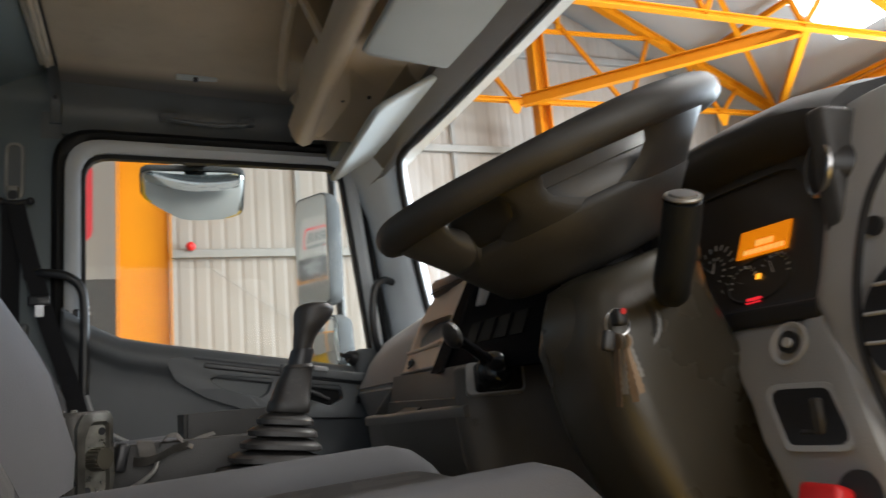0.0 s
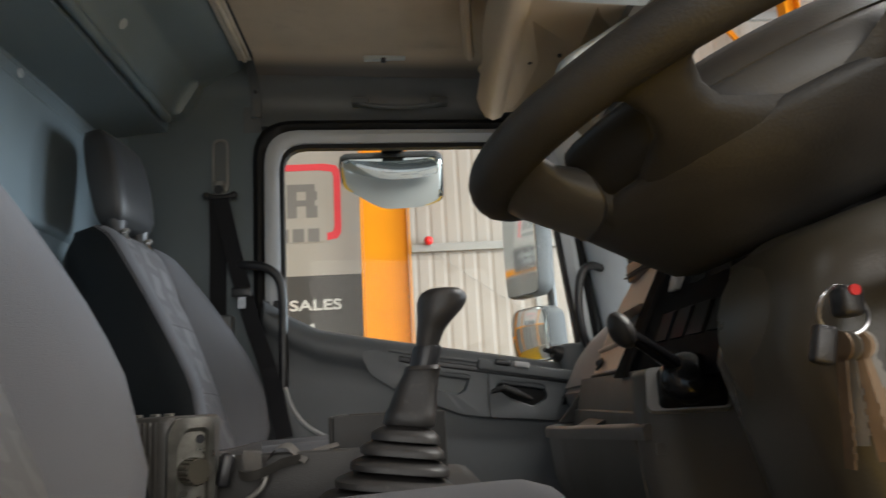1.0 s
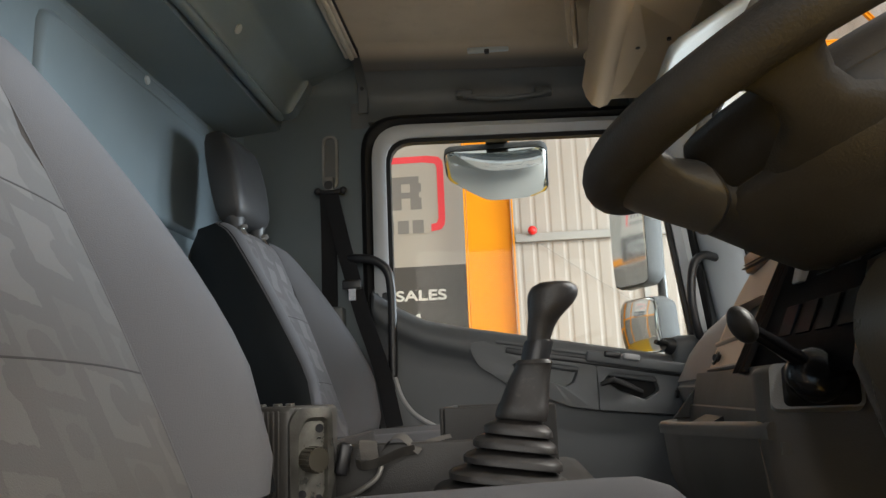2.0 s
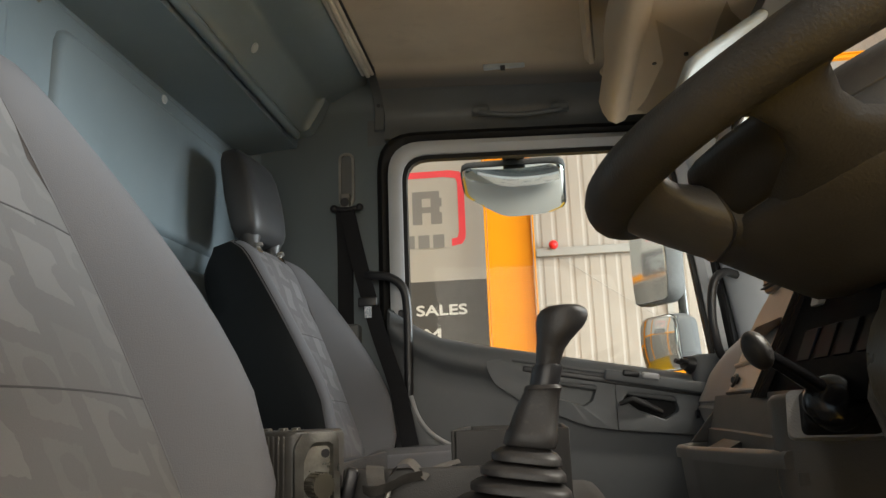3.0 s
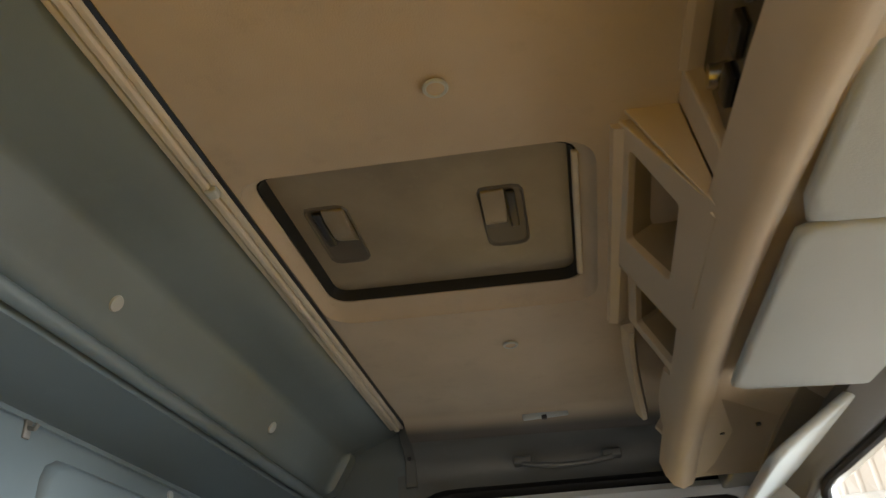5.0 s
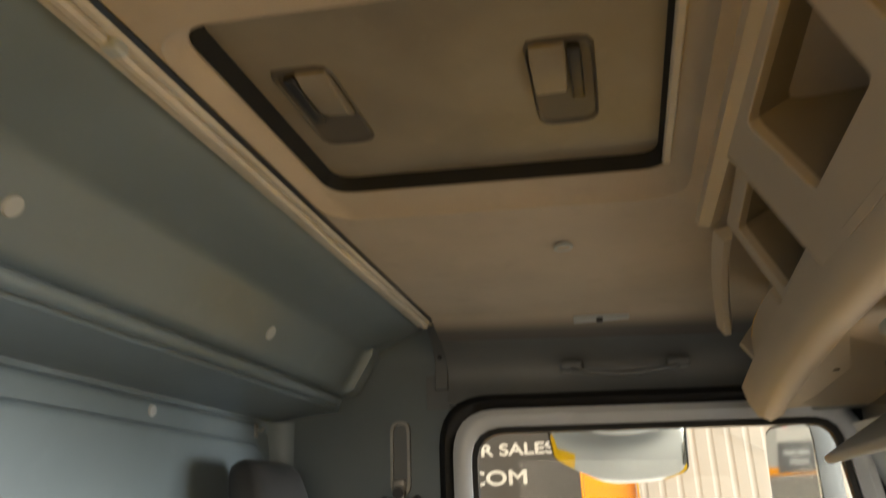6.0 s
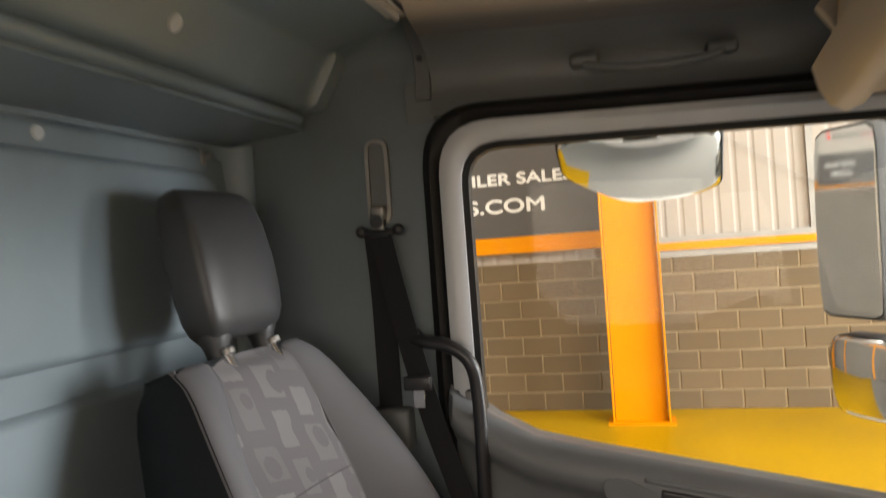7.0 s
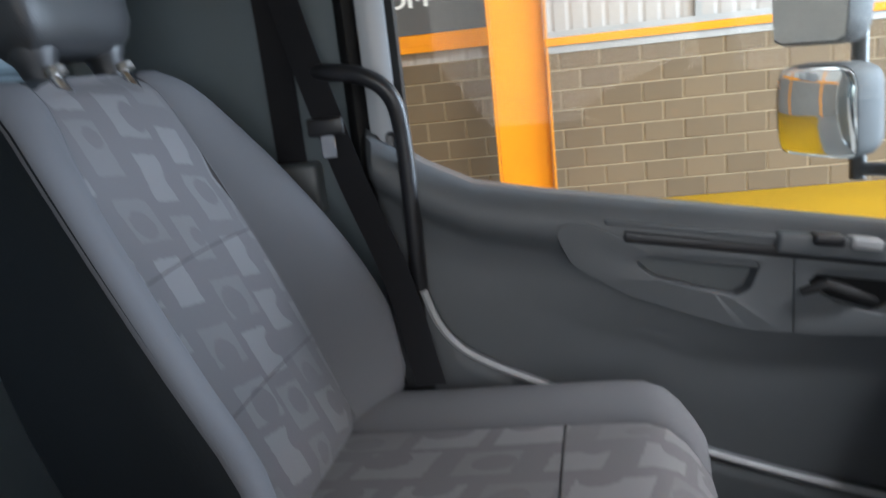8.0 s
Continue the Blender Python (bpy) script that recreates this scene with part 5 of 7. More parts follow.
rows = [(1.405, 0.164, 0.084, 0.068), (1.411, 0.164, 0.083, 0.067), (1.4135, 0.164, 0.078, 0.062)]
RIBS = [(1.4225, 0.166, 0.070, 0.057), (1.4395, 0.172, 0.0600, 0.050), (1.4565, 0.177, 0.0500, 0.043), (1.4725, 0.180, 0.0425, 0.037), (1.4870, 0.184, 0.0350, 0.031)]
for z, x, w, d in RIBS:
    rows += [(z - 0.0072, x - 0.001, w * 0.70, d * 0.70), (z - 0.0062, x - 0.001, w * 0.74, d * 0.74), (z - 0.0058, x, w * 0.965, d * 0.965), (z - 0.0048, x, w, d), (z + 0.0005, x, w * 0.995, d * 0.995), (z + 0.0025, x + 0.0005, w * 0.955, d * 0.955), (z + 0.0060, x + 0.0015, w * 0.83, d * 0.83), (z + 0.0075, x + 0.002, w * 0.70, d * 0.70)]
rows += [(1.4965, 0.186, 0.0205, 0.020), (1.4975, 0.187, 0.0255, 0.025), (1.4995, 0.188, 0.0265, 0.026), (1.511, 0.191, 0.0260, 0.0255), (1.5135, 0.192, 0.0245, 0.024), (1.535, 0.198, 0.0215, 0.021), (1.549, 0.2035, 0.0185, 0.0185), (1.5515, 0.2045, 0.0195, 0.0195), (1.555, 0.205, 0.0175, 0.0175)]
bm = loft(bmesh.new(), lever_rings(rows, 0.58, 40))
for v in bm.verts:
    v.co.z -= v.co.x * 0.13 * min(1.0, max(0.0, v.co.z) / 0.02) * (1 - min(1.0, max(0.0, v.co.z - 0.11) / 0.04))
part("boot", bm, material("dusty_rubber_boot", (0.024, 0.022, 0.021), 0.5, vary=0.3, scale=25, grain=0.2, wear=0.35, wear_colour=(0.12, 0.1, 0.085)), gear, "ribbed dusty rubber boot", angle=45)
part("collar", loft(bmesh.new(), lever_rings([(1.550, 0.204, 0.0125, 0.0125), (1.551, 0.2045, 0.0148, 0.0148), (1.572, 0.2105, 0.0155, 0.0155), (1.575, 0.211, 0.0145, 0.0145)], 0.9)), M_BLACK, gear, angle=40)
KNOB = [(1.574, 0.2105, 0.012), (1.580, 0.212, 0.0128), (1.590, 0.2145, 0.0145), (1.598, 0.218, 0.0168), (1.606, 0.222, 0.0205), (1.613, 0.2255, 0.0242), (1.620, 0.228, 0.0262), (1.626, 0.2295, 0.0262), (1.631, 0.2305, 0.0235), (1.6345, 0.231, 0.0175), (1.636, 0.231, 0.008)]
part("knob", loft(bmesh.new(), lever_rings([(z, x, w, min(w, 0.02) * 1.0) for z, x, w in KNOB], 0.92)), M_KNOB := material("worn_black_knob", (0.032, 0.03, 0.029), 0.42, vary=0.25, scale=30, grain=0.3, wear=0.2), gear, "worn black gear knob", angle=70)

# ---- steering wheel ----
wheel_m = pose(0.42, -0.617, 1.727, 0, -22, 0) @ Matrix.Diagonal((0.805, 0.805, 0.97, 1))
sw = thing("steering_wheel", "black steering wheel with broad webs and a deep dished hub", "steering wheel", (0, 0, 0))
RW = 0.225
M_WHEEL = material("worn_black_wheel_vinyl", (0.027, 0.027, 0.027), 0.55, vary=0.3, scale=12, grain=0.35, grain_scale=500, wear=0.35, wear_colour=(0.047, 0.044, 0.04), spec=0.45)
M_PAD = material("grey_horn_pad", (0.085, 0.086, 0.089), 0.5, vary=0.12, scale=10, grain=0.3, grain_scale=500, wear=0.15)
M_SPOKE = material("rubbed_grey_spoke_plastic", (0.066, 0.066, 0.066), 0.42, vary=0.2, scale=14, grain=0.3, grain_scale=500, wear=0.25)
bm = bmesh.new()
rings = []
for k in range(96):
    t = 2 * math.pi * k / 96
    c, si = math.cos(t), math.sin(t)
    rad = 0.0185 + 0.0012 * math.cos(4 * t)
    rings.append([((RW + rad * math.cos(u)) * c, (RW + rad * math.cos(u)) * si, rad * 0.92 * math.sin(u)) for u in [2 * math.pi * j / 16 for j in range(16)]])
part("rim", loft(bm, rings, loop=True), M_WHEEL, sw, "thick black rim")


def hub_rings(rows, n=64):
    return [[(r * math.cos(t), r * math.sin(t), z) for t in [2 * math.pi * k / n for k in range(n)]] for z, r in rows]


def dish(f, k, off=0.0):
    """A point of the dish between rim (k = 0) and hub foot (k = 1) at the angle f."""
    r = 0.221 - 0.103 * k + 0.72 * off
    return (r * math.cos(f), r * math.sin(f), -0.004 - 0.106 * k - 0.70 * off)


hub = part("hub", loft(bmesh.new(), hub_rings([(-0.040, 0.150), (-0.047, 0.163), (-0.052, 0.1705), (-0.060, 0.170), (-0.085, 0.1455), (-0.104, 0.125), (-0.112, 0.116), (-0.117, 0.10), (-0.120, 0.03)])), M_WHEEL, sw, "dished black hub cover", angle=60)
pad = part("horn_pad", loft(bmesh.new(), hub_rings([(-0.066, 0.155), (-0.056, 0.1665), (-0.044, 0.1685), (-0.032, 0.1655), (-0.0275, 0.1635), (-0.0265, 0.1615), (-0.0255, 0.1625), (-0.018, 0.157), (-0.010, 0.147), (-0.004, 0.13), (-0.001, 0.09), (0.0, 0.02)])), M_PAD, hub, "grey padded hub centre with a seam", angle=70)
# two webs on each side run flush from the rim into the dished hub
for edges in (((-152, -108), (-143, -119), (-139, -124.5), (-138, -125.5), (-140, -124), (-148, -117), (-160, -105)),
              ((-102, -12), (-92, -26), (-88, -35), (-87, -40), (-89, -41), (-95, -38), (-108, -30))):
    for side in (1, -1):
        rings = []
        for k, (f0, f1) in zip((-0.03, 0.06, 0.13, 0.24, 0.34, 0.43, 0.54), edges):
            ang = [radians(side * (f0 + (f1 - f0) * j / 14)) for j in range(15)]
            thick = [0.0075 * (1 - abs(2 * j / 14 - 1) ** 5) for j in range(15)]
            rings.append([dish(f, k, h - 0.006) for f, h in zip(ang, thick)] + [dish(f, k, -h - 0.006) for f, h in list(zip(ang, thick))[-2:0:-1]])
        part("spoke", loft(bmesh.new(), rings), M_WHEEL, sw, angle=60)
# wide rear spoke with a switch block on each flank
rings = []
for x, w, top, low in ((-0.222, 0.086, 0.006, -0.014), (-0.212, 0.074, -0.002, -0.026), (-0.195, 0.062, -0.010, -0.042), (-0.172, 0.056, -0.018, -0.062), (-0.150, 0.050, -0.024, -0.076), (-0.125, 0.042, -0.032, -0.090), (-0.10, 0.03, -0.045, -0.085)):
    mid = 0.55 * low + 0.45 * top
    rings.append([(x * (1 - 0.35 * (abs(y) * w / 0.2) ** 2), y * w, mid + (top - mid if z > 0 else mid - low) * z) for y, z in ((math.copysign(abs(math.cos(t)) ** 0.8, math.cos(t)), math.copysign(abs(math.sin(t)) ** 0.7, math.sin(t))) for t in [2 * math.pi * j / 28 for j in range(28)])])
rear = part("spoke", loft(bmesh.new(), rings[:4]), M_SPOKE, sw, "rubbed grey rear spoke", angle=60)
part("spoke_root", loft(bmesh.new(), rings[3:]), M_WHEEL, rear, "black root of the rear spoke", angle=60)
part("spoke_seam", tube(bmesh.new(), [Vector(p) * 1.004 for p in [(q[0] - 0.06 * q[2] - 0.002, q[1] * 1.003, q[2]) for q in rings[3]]], 0.0012, 6, True), M_BLACK, rear)
for side in (1, -1):
    a, b = Vector((-0.171, -0.036 * side, -0.029)), Vector((-0.132, -0.113 * side, -0.029))
    d = (b - a).normalized()
    q = Vector((d.y, -d.x, 0)) * side
    bm = bmesh.new()
    rings = []
    for k, w in ((-0.10, 0.35), (-0.06, 0.7), (0.0, 0.9), (0.15, 1.0), (0.5, 1.04), (0.85, 1.0), (1.0, 0.92), (1.08, 0.6)):
        c = a + (b - a) * k - q * 0.006
        rings.append([c + q * (0.013 * w * math.copysign(abs(math.cos(t)) ** 0.6, math.cos(t))) + Vector((0, 0, 0.021 * w * math.copysign(abs(math.sin(t)) ** 0.6, math.sin(t)) + 0.004 * math.cos(t))) for t in [2 * math.pi * j / 20 for j in range(20)]])
    part("spoke_switch", loft(bm, rings), M_SWITCH if side < 0 else (M_SWITCH := material("black_switch_plastic", (0.012, 0.012, 0.012), 0.38, vary=0.1, grain=0.2)), sw, "black switch block beside the spoke", angle=60)
sw.matrix_world = wheel_m

# ---- steering column and ignition ----
col = thing("steering_column", "dusty brown-grey steering column shroud with the ignition lock", "steering column", (0.5, -0.66, 1.2))
CM = Matrix.Translation((-0.5, 0.66, -1.2))
CY = -0.685
rings = []
for x0, x1, yw, z0 in ((0.41, 0.50, 0.040, 1.600), (0.388, 0.51, 0.052, 1.588), (0.384, 0.515, 0.060, 1.565), (0.376, 0.52, 0.063, 1.53), (0.40, 0.555, 0.066, 1.45), (0.45, 0.62, 0.068, 1.35), (0.53, 0.74, 0.075, 1.15), (0.62, 0.85, 0.08, 1.0)):
    o = rounded([(x0, -yw), (x1, -yw), (x1, yw), (x0, yw)], 0.032, 6)
    rings.append([(p.x, CY + p.y, z0 + (p.x - x0) * 0.30) for p in o])
bm = loft(bmesh.new(), rings)
bmesh.ops.transform(bm, matrix=CM, verts=bm.verts)
shroud = part("shroud", bm, M_BROWN, col, "dusty moulded plastic shroud", angle=60)
bm = tube(bmesh.new(), [CM @ Vector(p) for p in ((0.452, -0.62, 1.645), (0.475, -0.64, 1.60), (0.51, -0.65, 1.5))], [0.042, 0.045, 0.05], 18)
part("column_tube", bm, M_BLACK, col)
bm = rbox(bmesh.new(), (0.478, -0.745, 1.602), (0.505, -0.715, 1.635), 0.005, CM @ Matrix.Identity(4))
part("shroud_clip", bm, M_BROWN, col, "small plastic clip on the shroud")
# the boss round the lock flares out of the shroud side
LA = Vector((-0.32, -1, 0.06)).normalized()
LC = Vector((0.418, -0.732, 1.548))
LQ = LA.to_track_quat("Z", "Y").to_matrix()
bm = loft(bmesh.new(), [[CM @ (LC + LA * h + LQ @ Vector((rx * math.cos(t), ry * math.sin(t), 0))) for t in [2 * math.pi * k / 32 for k in range(32)]] for h, rx, ry in ((-0.05, 0.066, 0.062), (-0.022, 0.052, 0.052), (-0.008, 0.040, 0.040), (0.004, 0.033, 0.032), (0.010, 0.030, 0.029), (0.010, 0.0265, 0.0255), (0.002, 0.0255, 0.0245))])
part("lock_collar", bm, M_BROWN, col, "flared collar round the lock", angle=50)
bm = disc(bmesh.new(), CM @ (LC + LA * 0.004), LA, 0.0255, 0.006, 28)
part("lock_face", bm, M_RUBBER, col, "black lock barrel")
# thick control stalk with a bright end button
stalk = part("stalk", tube(bmesh.new(), [CM @ Vector(p) for p in smooth_line([(0.47, -0.72, 1.575), (0.44, -0.775, 1.568), (0.412, -0.812, 1.575), (0.403, -0.838, 1.600), (0.397, -0.857, 1.628)], 5)], [0.010] * 5 + [0.011, 0.0125, 0.0138, 0.0145] + [0.0148] * 12, 18), M_VINYL, col, "thick black control stalk", angle=50)
SA = Vector((-0.12, -0.35, 0.6)).normalized()
part("end_button", disc(bmesh.new(), CM @ Vector((0.3965, -0.8575, 1.630)), SA, 0.0112, 0.004, 24, 0.0102), material("dull_silver", (0.2, 0.2, 0.2), 0.45, 0.7, vary=0.1, scale=40), stalk, "dull silver end button")
part("button_ring", tube(bmesh.new(), [CM @ (Vector((0.3965, -0.8575, 1.630)) + SA.to_track_quat("Z", "Y") @ Vector((0.0126 * math.cos(t), 0.0126 * math.sin(t), 0.001))) for t in [2 * math.pi * j / 28 for j in range(28)]], 0.0018, 6, True), M_STEEL, stalk)
keys = thing("key_bunch", "bunch of worn keys on a split ring in the ignition", "keys", (0.390, -0.759, 1.556))
keys.scale = (0.72, 0.72, 0.72)
part("key_head", rbox(bmesh.new(), (-0.008, -0.018, -0.016), (0.007, -0.0, 0.004), 0.004), M_BLACK, keys, "black plastic key head")
part("key_mark", disc(bmesh.new(), (0.0, -0.0175, 0.0), (0, -1, 0), 0.0036, 0.002, 12), M_RED, keys)
part("fob", rbox(bmesh.new(), (-0.024, -0.024, -0.050), (-0.010, -0.014, -0.026), 0.003, pose(0, 0, 0, 0, 14, 0)), M_BLACK, keys, "small black fob")
c = Vector((-0.006, -0.012, -0.012))
part("split_ring", tube(bmesh.new(), [c + Vector((0.0155 * math.cos(t), 0.003 * math.sin(2 * t), 0.0155 * math.sin(t))) for t in [2 * math.pi * k / 28 for k in range(28)]], 0.0014, 6, True), M_CHROME, keys, "thin steel split ring")
for k, (dx, tilt, ln, mt) in enumerate(((-0.011, 6, 0.082, M_BRASS), (-0.006, 0, 0.068, M_STEEL), (-0.001, -6, 0.078, M_BRASS), (0.003, -12, 0.070, M_BRASS), (0.007, -20, 0.054, M_STEEL))):
    bm = bmesh.new()
    y = -0.014 + 0.003 * k
    disc(bm, (0, -0.001, -0.008), (0, 1, 0), 0.0095, 0.002, 16)
    box(bm, (-0.0038, -0.001, -ln), (0.0038, 0.001, -0.013))
    for j in range(4):
        box(bm, (0.0038, -0.001, -ln + 0.006 + j * 0.008), (0.005, 0.001, -ln + 0.010 + j * 0.008))
    m = Matrix.Translation((dx, y, -0.026)) @ pose(0, 0, 0, 0, 0, -38 + 20 * (k - 2)) @ pose(0, 0, 0, 0, tilt, 0)
    bmesh.ops.transform(bm, matrix=m, verts=bm.verts)
    part("key", bm, mt, keys, smooth=False)

# ---- dashboard ----
dash = thing("dashboard", "dark grey moulded dashboard across the cab", "dashboard", (0.7, 0, 1.5), kind="structure")
AM = Matrix.Translation((-0.7, 0, -1.5))


def apart(name, bm, mat, label="", parent=None, **kw):
    bmesh.ops.transform(bm, matrix=AM, verts=bm.verts)
    return part(name, bm, mat, parent or dash, label, **kw)


# passenger side: soft top, shoulder and glovebox face
rings = []
for y, xt, zt, xs in ((0.985, 0.69, 1.668, 0.612), (0.90, 0.682, 1.672, 0.60), (0.75, 0.665, 1.678, 0.575), (0.6, 0.648, 1.682, 0.552), (0.45, 0.625, 1.684, 0.528), (0.3, 0.605, 1.684, 0.508), (0.05, 0.60, 1.684, 0.51), (-0.10, 0.60, 1.68, 0.52)):
    rings.append([(1.03, y, 1.60), (0.85, y, zt + 0.012), (xt + 0.06, y, zt + 0.010), (xt + 0.02, y, zt + 0.002), (xt, y, zt - 0.014), (xs + 0.035, y, zt - 0.07), (xs + 0.006, y, 1.545), (xs, y, 1.534), (xs + 0.004, y, 1.530), (xs + 0.004, y, 1.525), (xs - 0.002, y, 1.52), (xs + 0.006, y, 1.495), (xs + 0.06, y, 1.38), (xs + 0.18, y, 1.15), (1.03, y, 1.05)])
apart("passenger_dash", loft(bmesh.new(), rings), material("grey_dash_top", (0.21, 0.205, 0.2), 0.55, vary=0.08, grain=0.4, grain_scale=650), "grey soft dash top with a glovebox face", angle=38)
bm = disc(bmesh.new(), (0.603, 0.925, 1.503), (-1, 0, 0.1), 0.011, 0.008, 16)
apart("dash_fixing", bm, M_BLACK, "small dark oval fixing plug")


def face_x(y, z):
    """How far forward the stack face lies at a height and a place across."""
    return 0.463 + 0.11 * max(0, y + 0.1) + 0.53 * (z - 1.54)


# centre stack, its face leaning back; a pocket opens through it
M_STACK = material("warm_grey_stack", (0.6, 0.46, 0.345), 0.45, vary=0.1, grain=0.3, grain_scale=650, wear=0.1)
POCKET = rounded([(0.158, 1.588), (-0.085, 1.596), (-0.092, 1.636), (0.168, 1.644)], [0.008, 0.008, 0.014, 0.03], 6)
STACK = rounded([(0.152, 1.546), (-0.108, 1.546), (-0.112, 1.694), (0.140, 1.694), (0.188, 1.660), (0.180, 1.60)], [0.006, 0.004, 0.004, 0.02, 0.03, 0.03], 6)


def on_stack(u, v, w):
    return (face_x(u, v) + w, u, v)


bm = frame_ring(bmesh.new(), STACK, POCKET, (0.04, 1.617), on_stack, 0.0, 0.09, 128)
stack = apart("centre_stack", bm, M_STACK, "warm grey centre stack", angle=35)
bm = plate(bmesh.new(), [(p.x, p.y) for p in by_angle(POCKET, (0.04, 1.617), 48)], on_stack, 0.06, 0.07)
apart("pocket_back", bm, M_BLACK, "dark back of the open pocket")
bm = frame_ring(bmesh.new(), rounded([(-0.03, 1.602), (-0.085, 1.602), (-0.088, 1.632), (-0.04, 1.632)], 0.012, 5), rounded([(-0.036, 1.606), (-0.08, 1.606), (-0.083, 1.628), (-0.044, 1.628)], 0.01, 5), (-0.062, 1.617), on_stack, 0.018, 0.03, 40)
apart("pocket_insert", bm, M_STACK, "", angle=40)
apart("pocket_lip", tube(bmesh.new(), [on_stack(u, 1.586 - 0.02 * (u < -0.05) * 0, -0.002) for u in (0.165, 0.10, 0.0, -0.09)], 0.004, 8), M_STACK)
# rounded top with an air vent
bm = loft(bmesh.new(), [[(face_x(y, 1.694) - 0.001, y, 1.692), (face_x(y, 1.694) + 0.008, y, 1.702), (face_x(y, 1.694) + 0.03, y, 1.708), (0.70, y, 1.70), (0.70, y, 1.67), (face_x(y, 1.694) + 0.03, y, 1.67)] for y in (0.150, 0.0, -0.112)])
apart("stack_top", bm, M_STACK, angle=50)
bm = rbox(bmesh.new(), (0.555, -0.105, 1.690), (0.64, 0.115, 1.722), 0.006)
vent = apart("top_vent", bm, M_BLACK, "black air vent on the dash top")
for k in range(4):
    bm = rbox(bmesh.new(), (0.549 + 0.004 * k, -0.10, 1.697 + 0.006 * k), (0.562 + 0.004 * k, 0.11, 1.6995 + 0.006 * k), 0.001, AM, seg=1)
    part("vent_slat", bm, M_DASH, vent, smooth=False)
for y in (0.105, 0.005, -0.09):
    part("vent_wheel", disc(bmesh.new(), AM @ Vector((0.575, y, 1.716)), (-0.3, 0, 1), 0.011, 0.012, 12), M_BLACK, vent)
bm = bmesh.new()
tube(bm, [on_stack(0.085 + 0.014 * math.cos(radians(a)), 1.562 + 0.008 * math.sin(radians(a)), -0.006) for a in range(60, 310, 25)], 0.0026, 6)
tube(bm, [on_stack(0.085, 1.562, 0.0), on_stack(0.08, 1.562, -0.008)], 0.006, 8)
apart("bag_hook", bm, M_BLACK, "small black bag hook")
apart("stack_gap", tube(bmesh.new(), [on_stack(0.154, 1.545, 0.0), on_stack(-0.11, 1.545, 0.0)], 0.0035, 6), M_BLACK)
# ribbed upright edge between the stack and the fascia
M_FASCIA = matt("dead_black_fascia", (0.006, 0.006, 0.007), 0.015)
M_ROCKER = matt("black_rocker_plastic", (0.012, 0.012, 0.013), 0.03, 0.15)
bm = bmesh.new()
for k in range(4):
    y0 = -0.114 - 0.0115 * k
    loft(bm, [[(face_x(y, z) - 0.006 + dx, y, z) for y, dx in ((y0, 0.006), (y0 - 0.003, 0.0), (y0 - 0.008, 0.0), (y0 - 0.011, 0.006), (y0 - 0.011, 0.12), (y0, 0.12))] for z in (1.535, 1.60, 1.66, 1.698)])
apart("fascia_edge", bm, M_FASCIA, "ribbed upright edge of the stack", smooth=False)
# glossy black switch fascia facing the driver
rings = []
for x, y in ((0.466, -0.161), (0.470, -0.18), (0.474, -0.30), (0.481, -0.45), (0.50, -0.56)):
    rings.append([(x + 0.085, y, 1.705), (x + 0.075, y, 1.695), (x + 0.002, y, 1.545), (x, y, 1.53), (x + 0.2, y, 1.53), (x + 0.2, y, 1.705)])
fas = apart("switch_fascia", loft(bmesh.new(), rings), M_FASCIA, "glossy black switch and radio fascia", angle=30)


def on_fascia(y, z, w=0.0):
    return (0.4755 - 0.05 * (y + 0.3) * 0.6 + 0.49 * (z - 1.545) - w, y, z)


for y0, y1, z0, z1 in ((-0.205, -0.225, 1.632, 1.668), ):
    bm = loft(bmesh.new(), [[on_fascia(y, z0, w0), on_fascia(y, z1, w1), on_fascia(y, z1, -0.01), on_fascia(y, z0, -0.01)] for y, w0, w1 in ((y0, 0.008, 0.014), (y1, 0.008, 0.014))])
    part("toggle", (bmesh.ops.transform(bm, matrix=AM, verts=bm.verts), bm)[1], M_GREY, fas, "pale grey toggle switch", smooth=False, bevel=0.002)
for z0, z1, count, y0, step in ((1.572, 1.606, 4, -0.205, 0.050), (1.634, 1.666, 3, -0.255, 0.058)):
    for k in range(count):
        y = y0 - step * k
        bm = loft(bmesh.new(), [[on_fascia(yy, z0, 0.0015), on_fascia(yy, z1, 0.003), on_fascia(yy, z1, -0.01), on_fascia(yy, z0, -0.01)] for yy in (y, y - step * 0.72)])
        bmesh.ops.transform(bm, matrix=AM, verts=bm.verts)
        part("rocker_switch", bm, M_ROCKER, fas, "black rocker switch", smooth=False, bevel=0.0012)

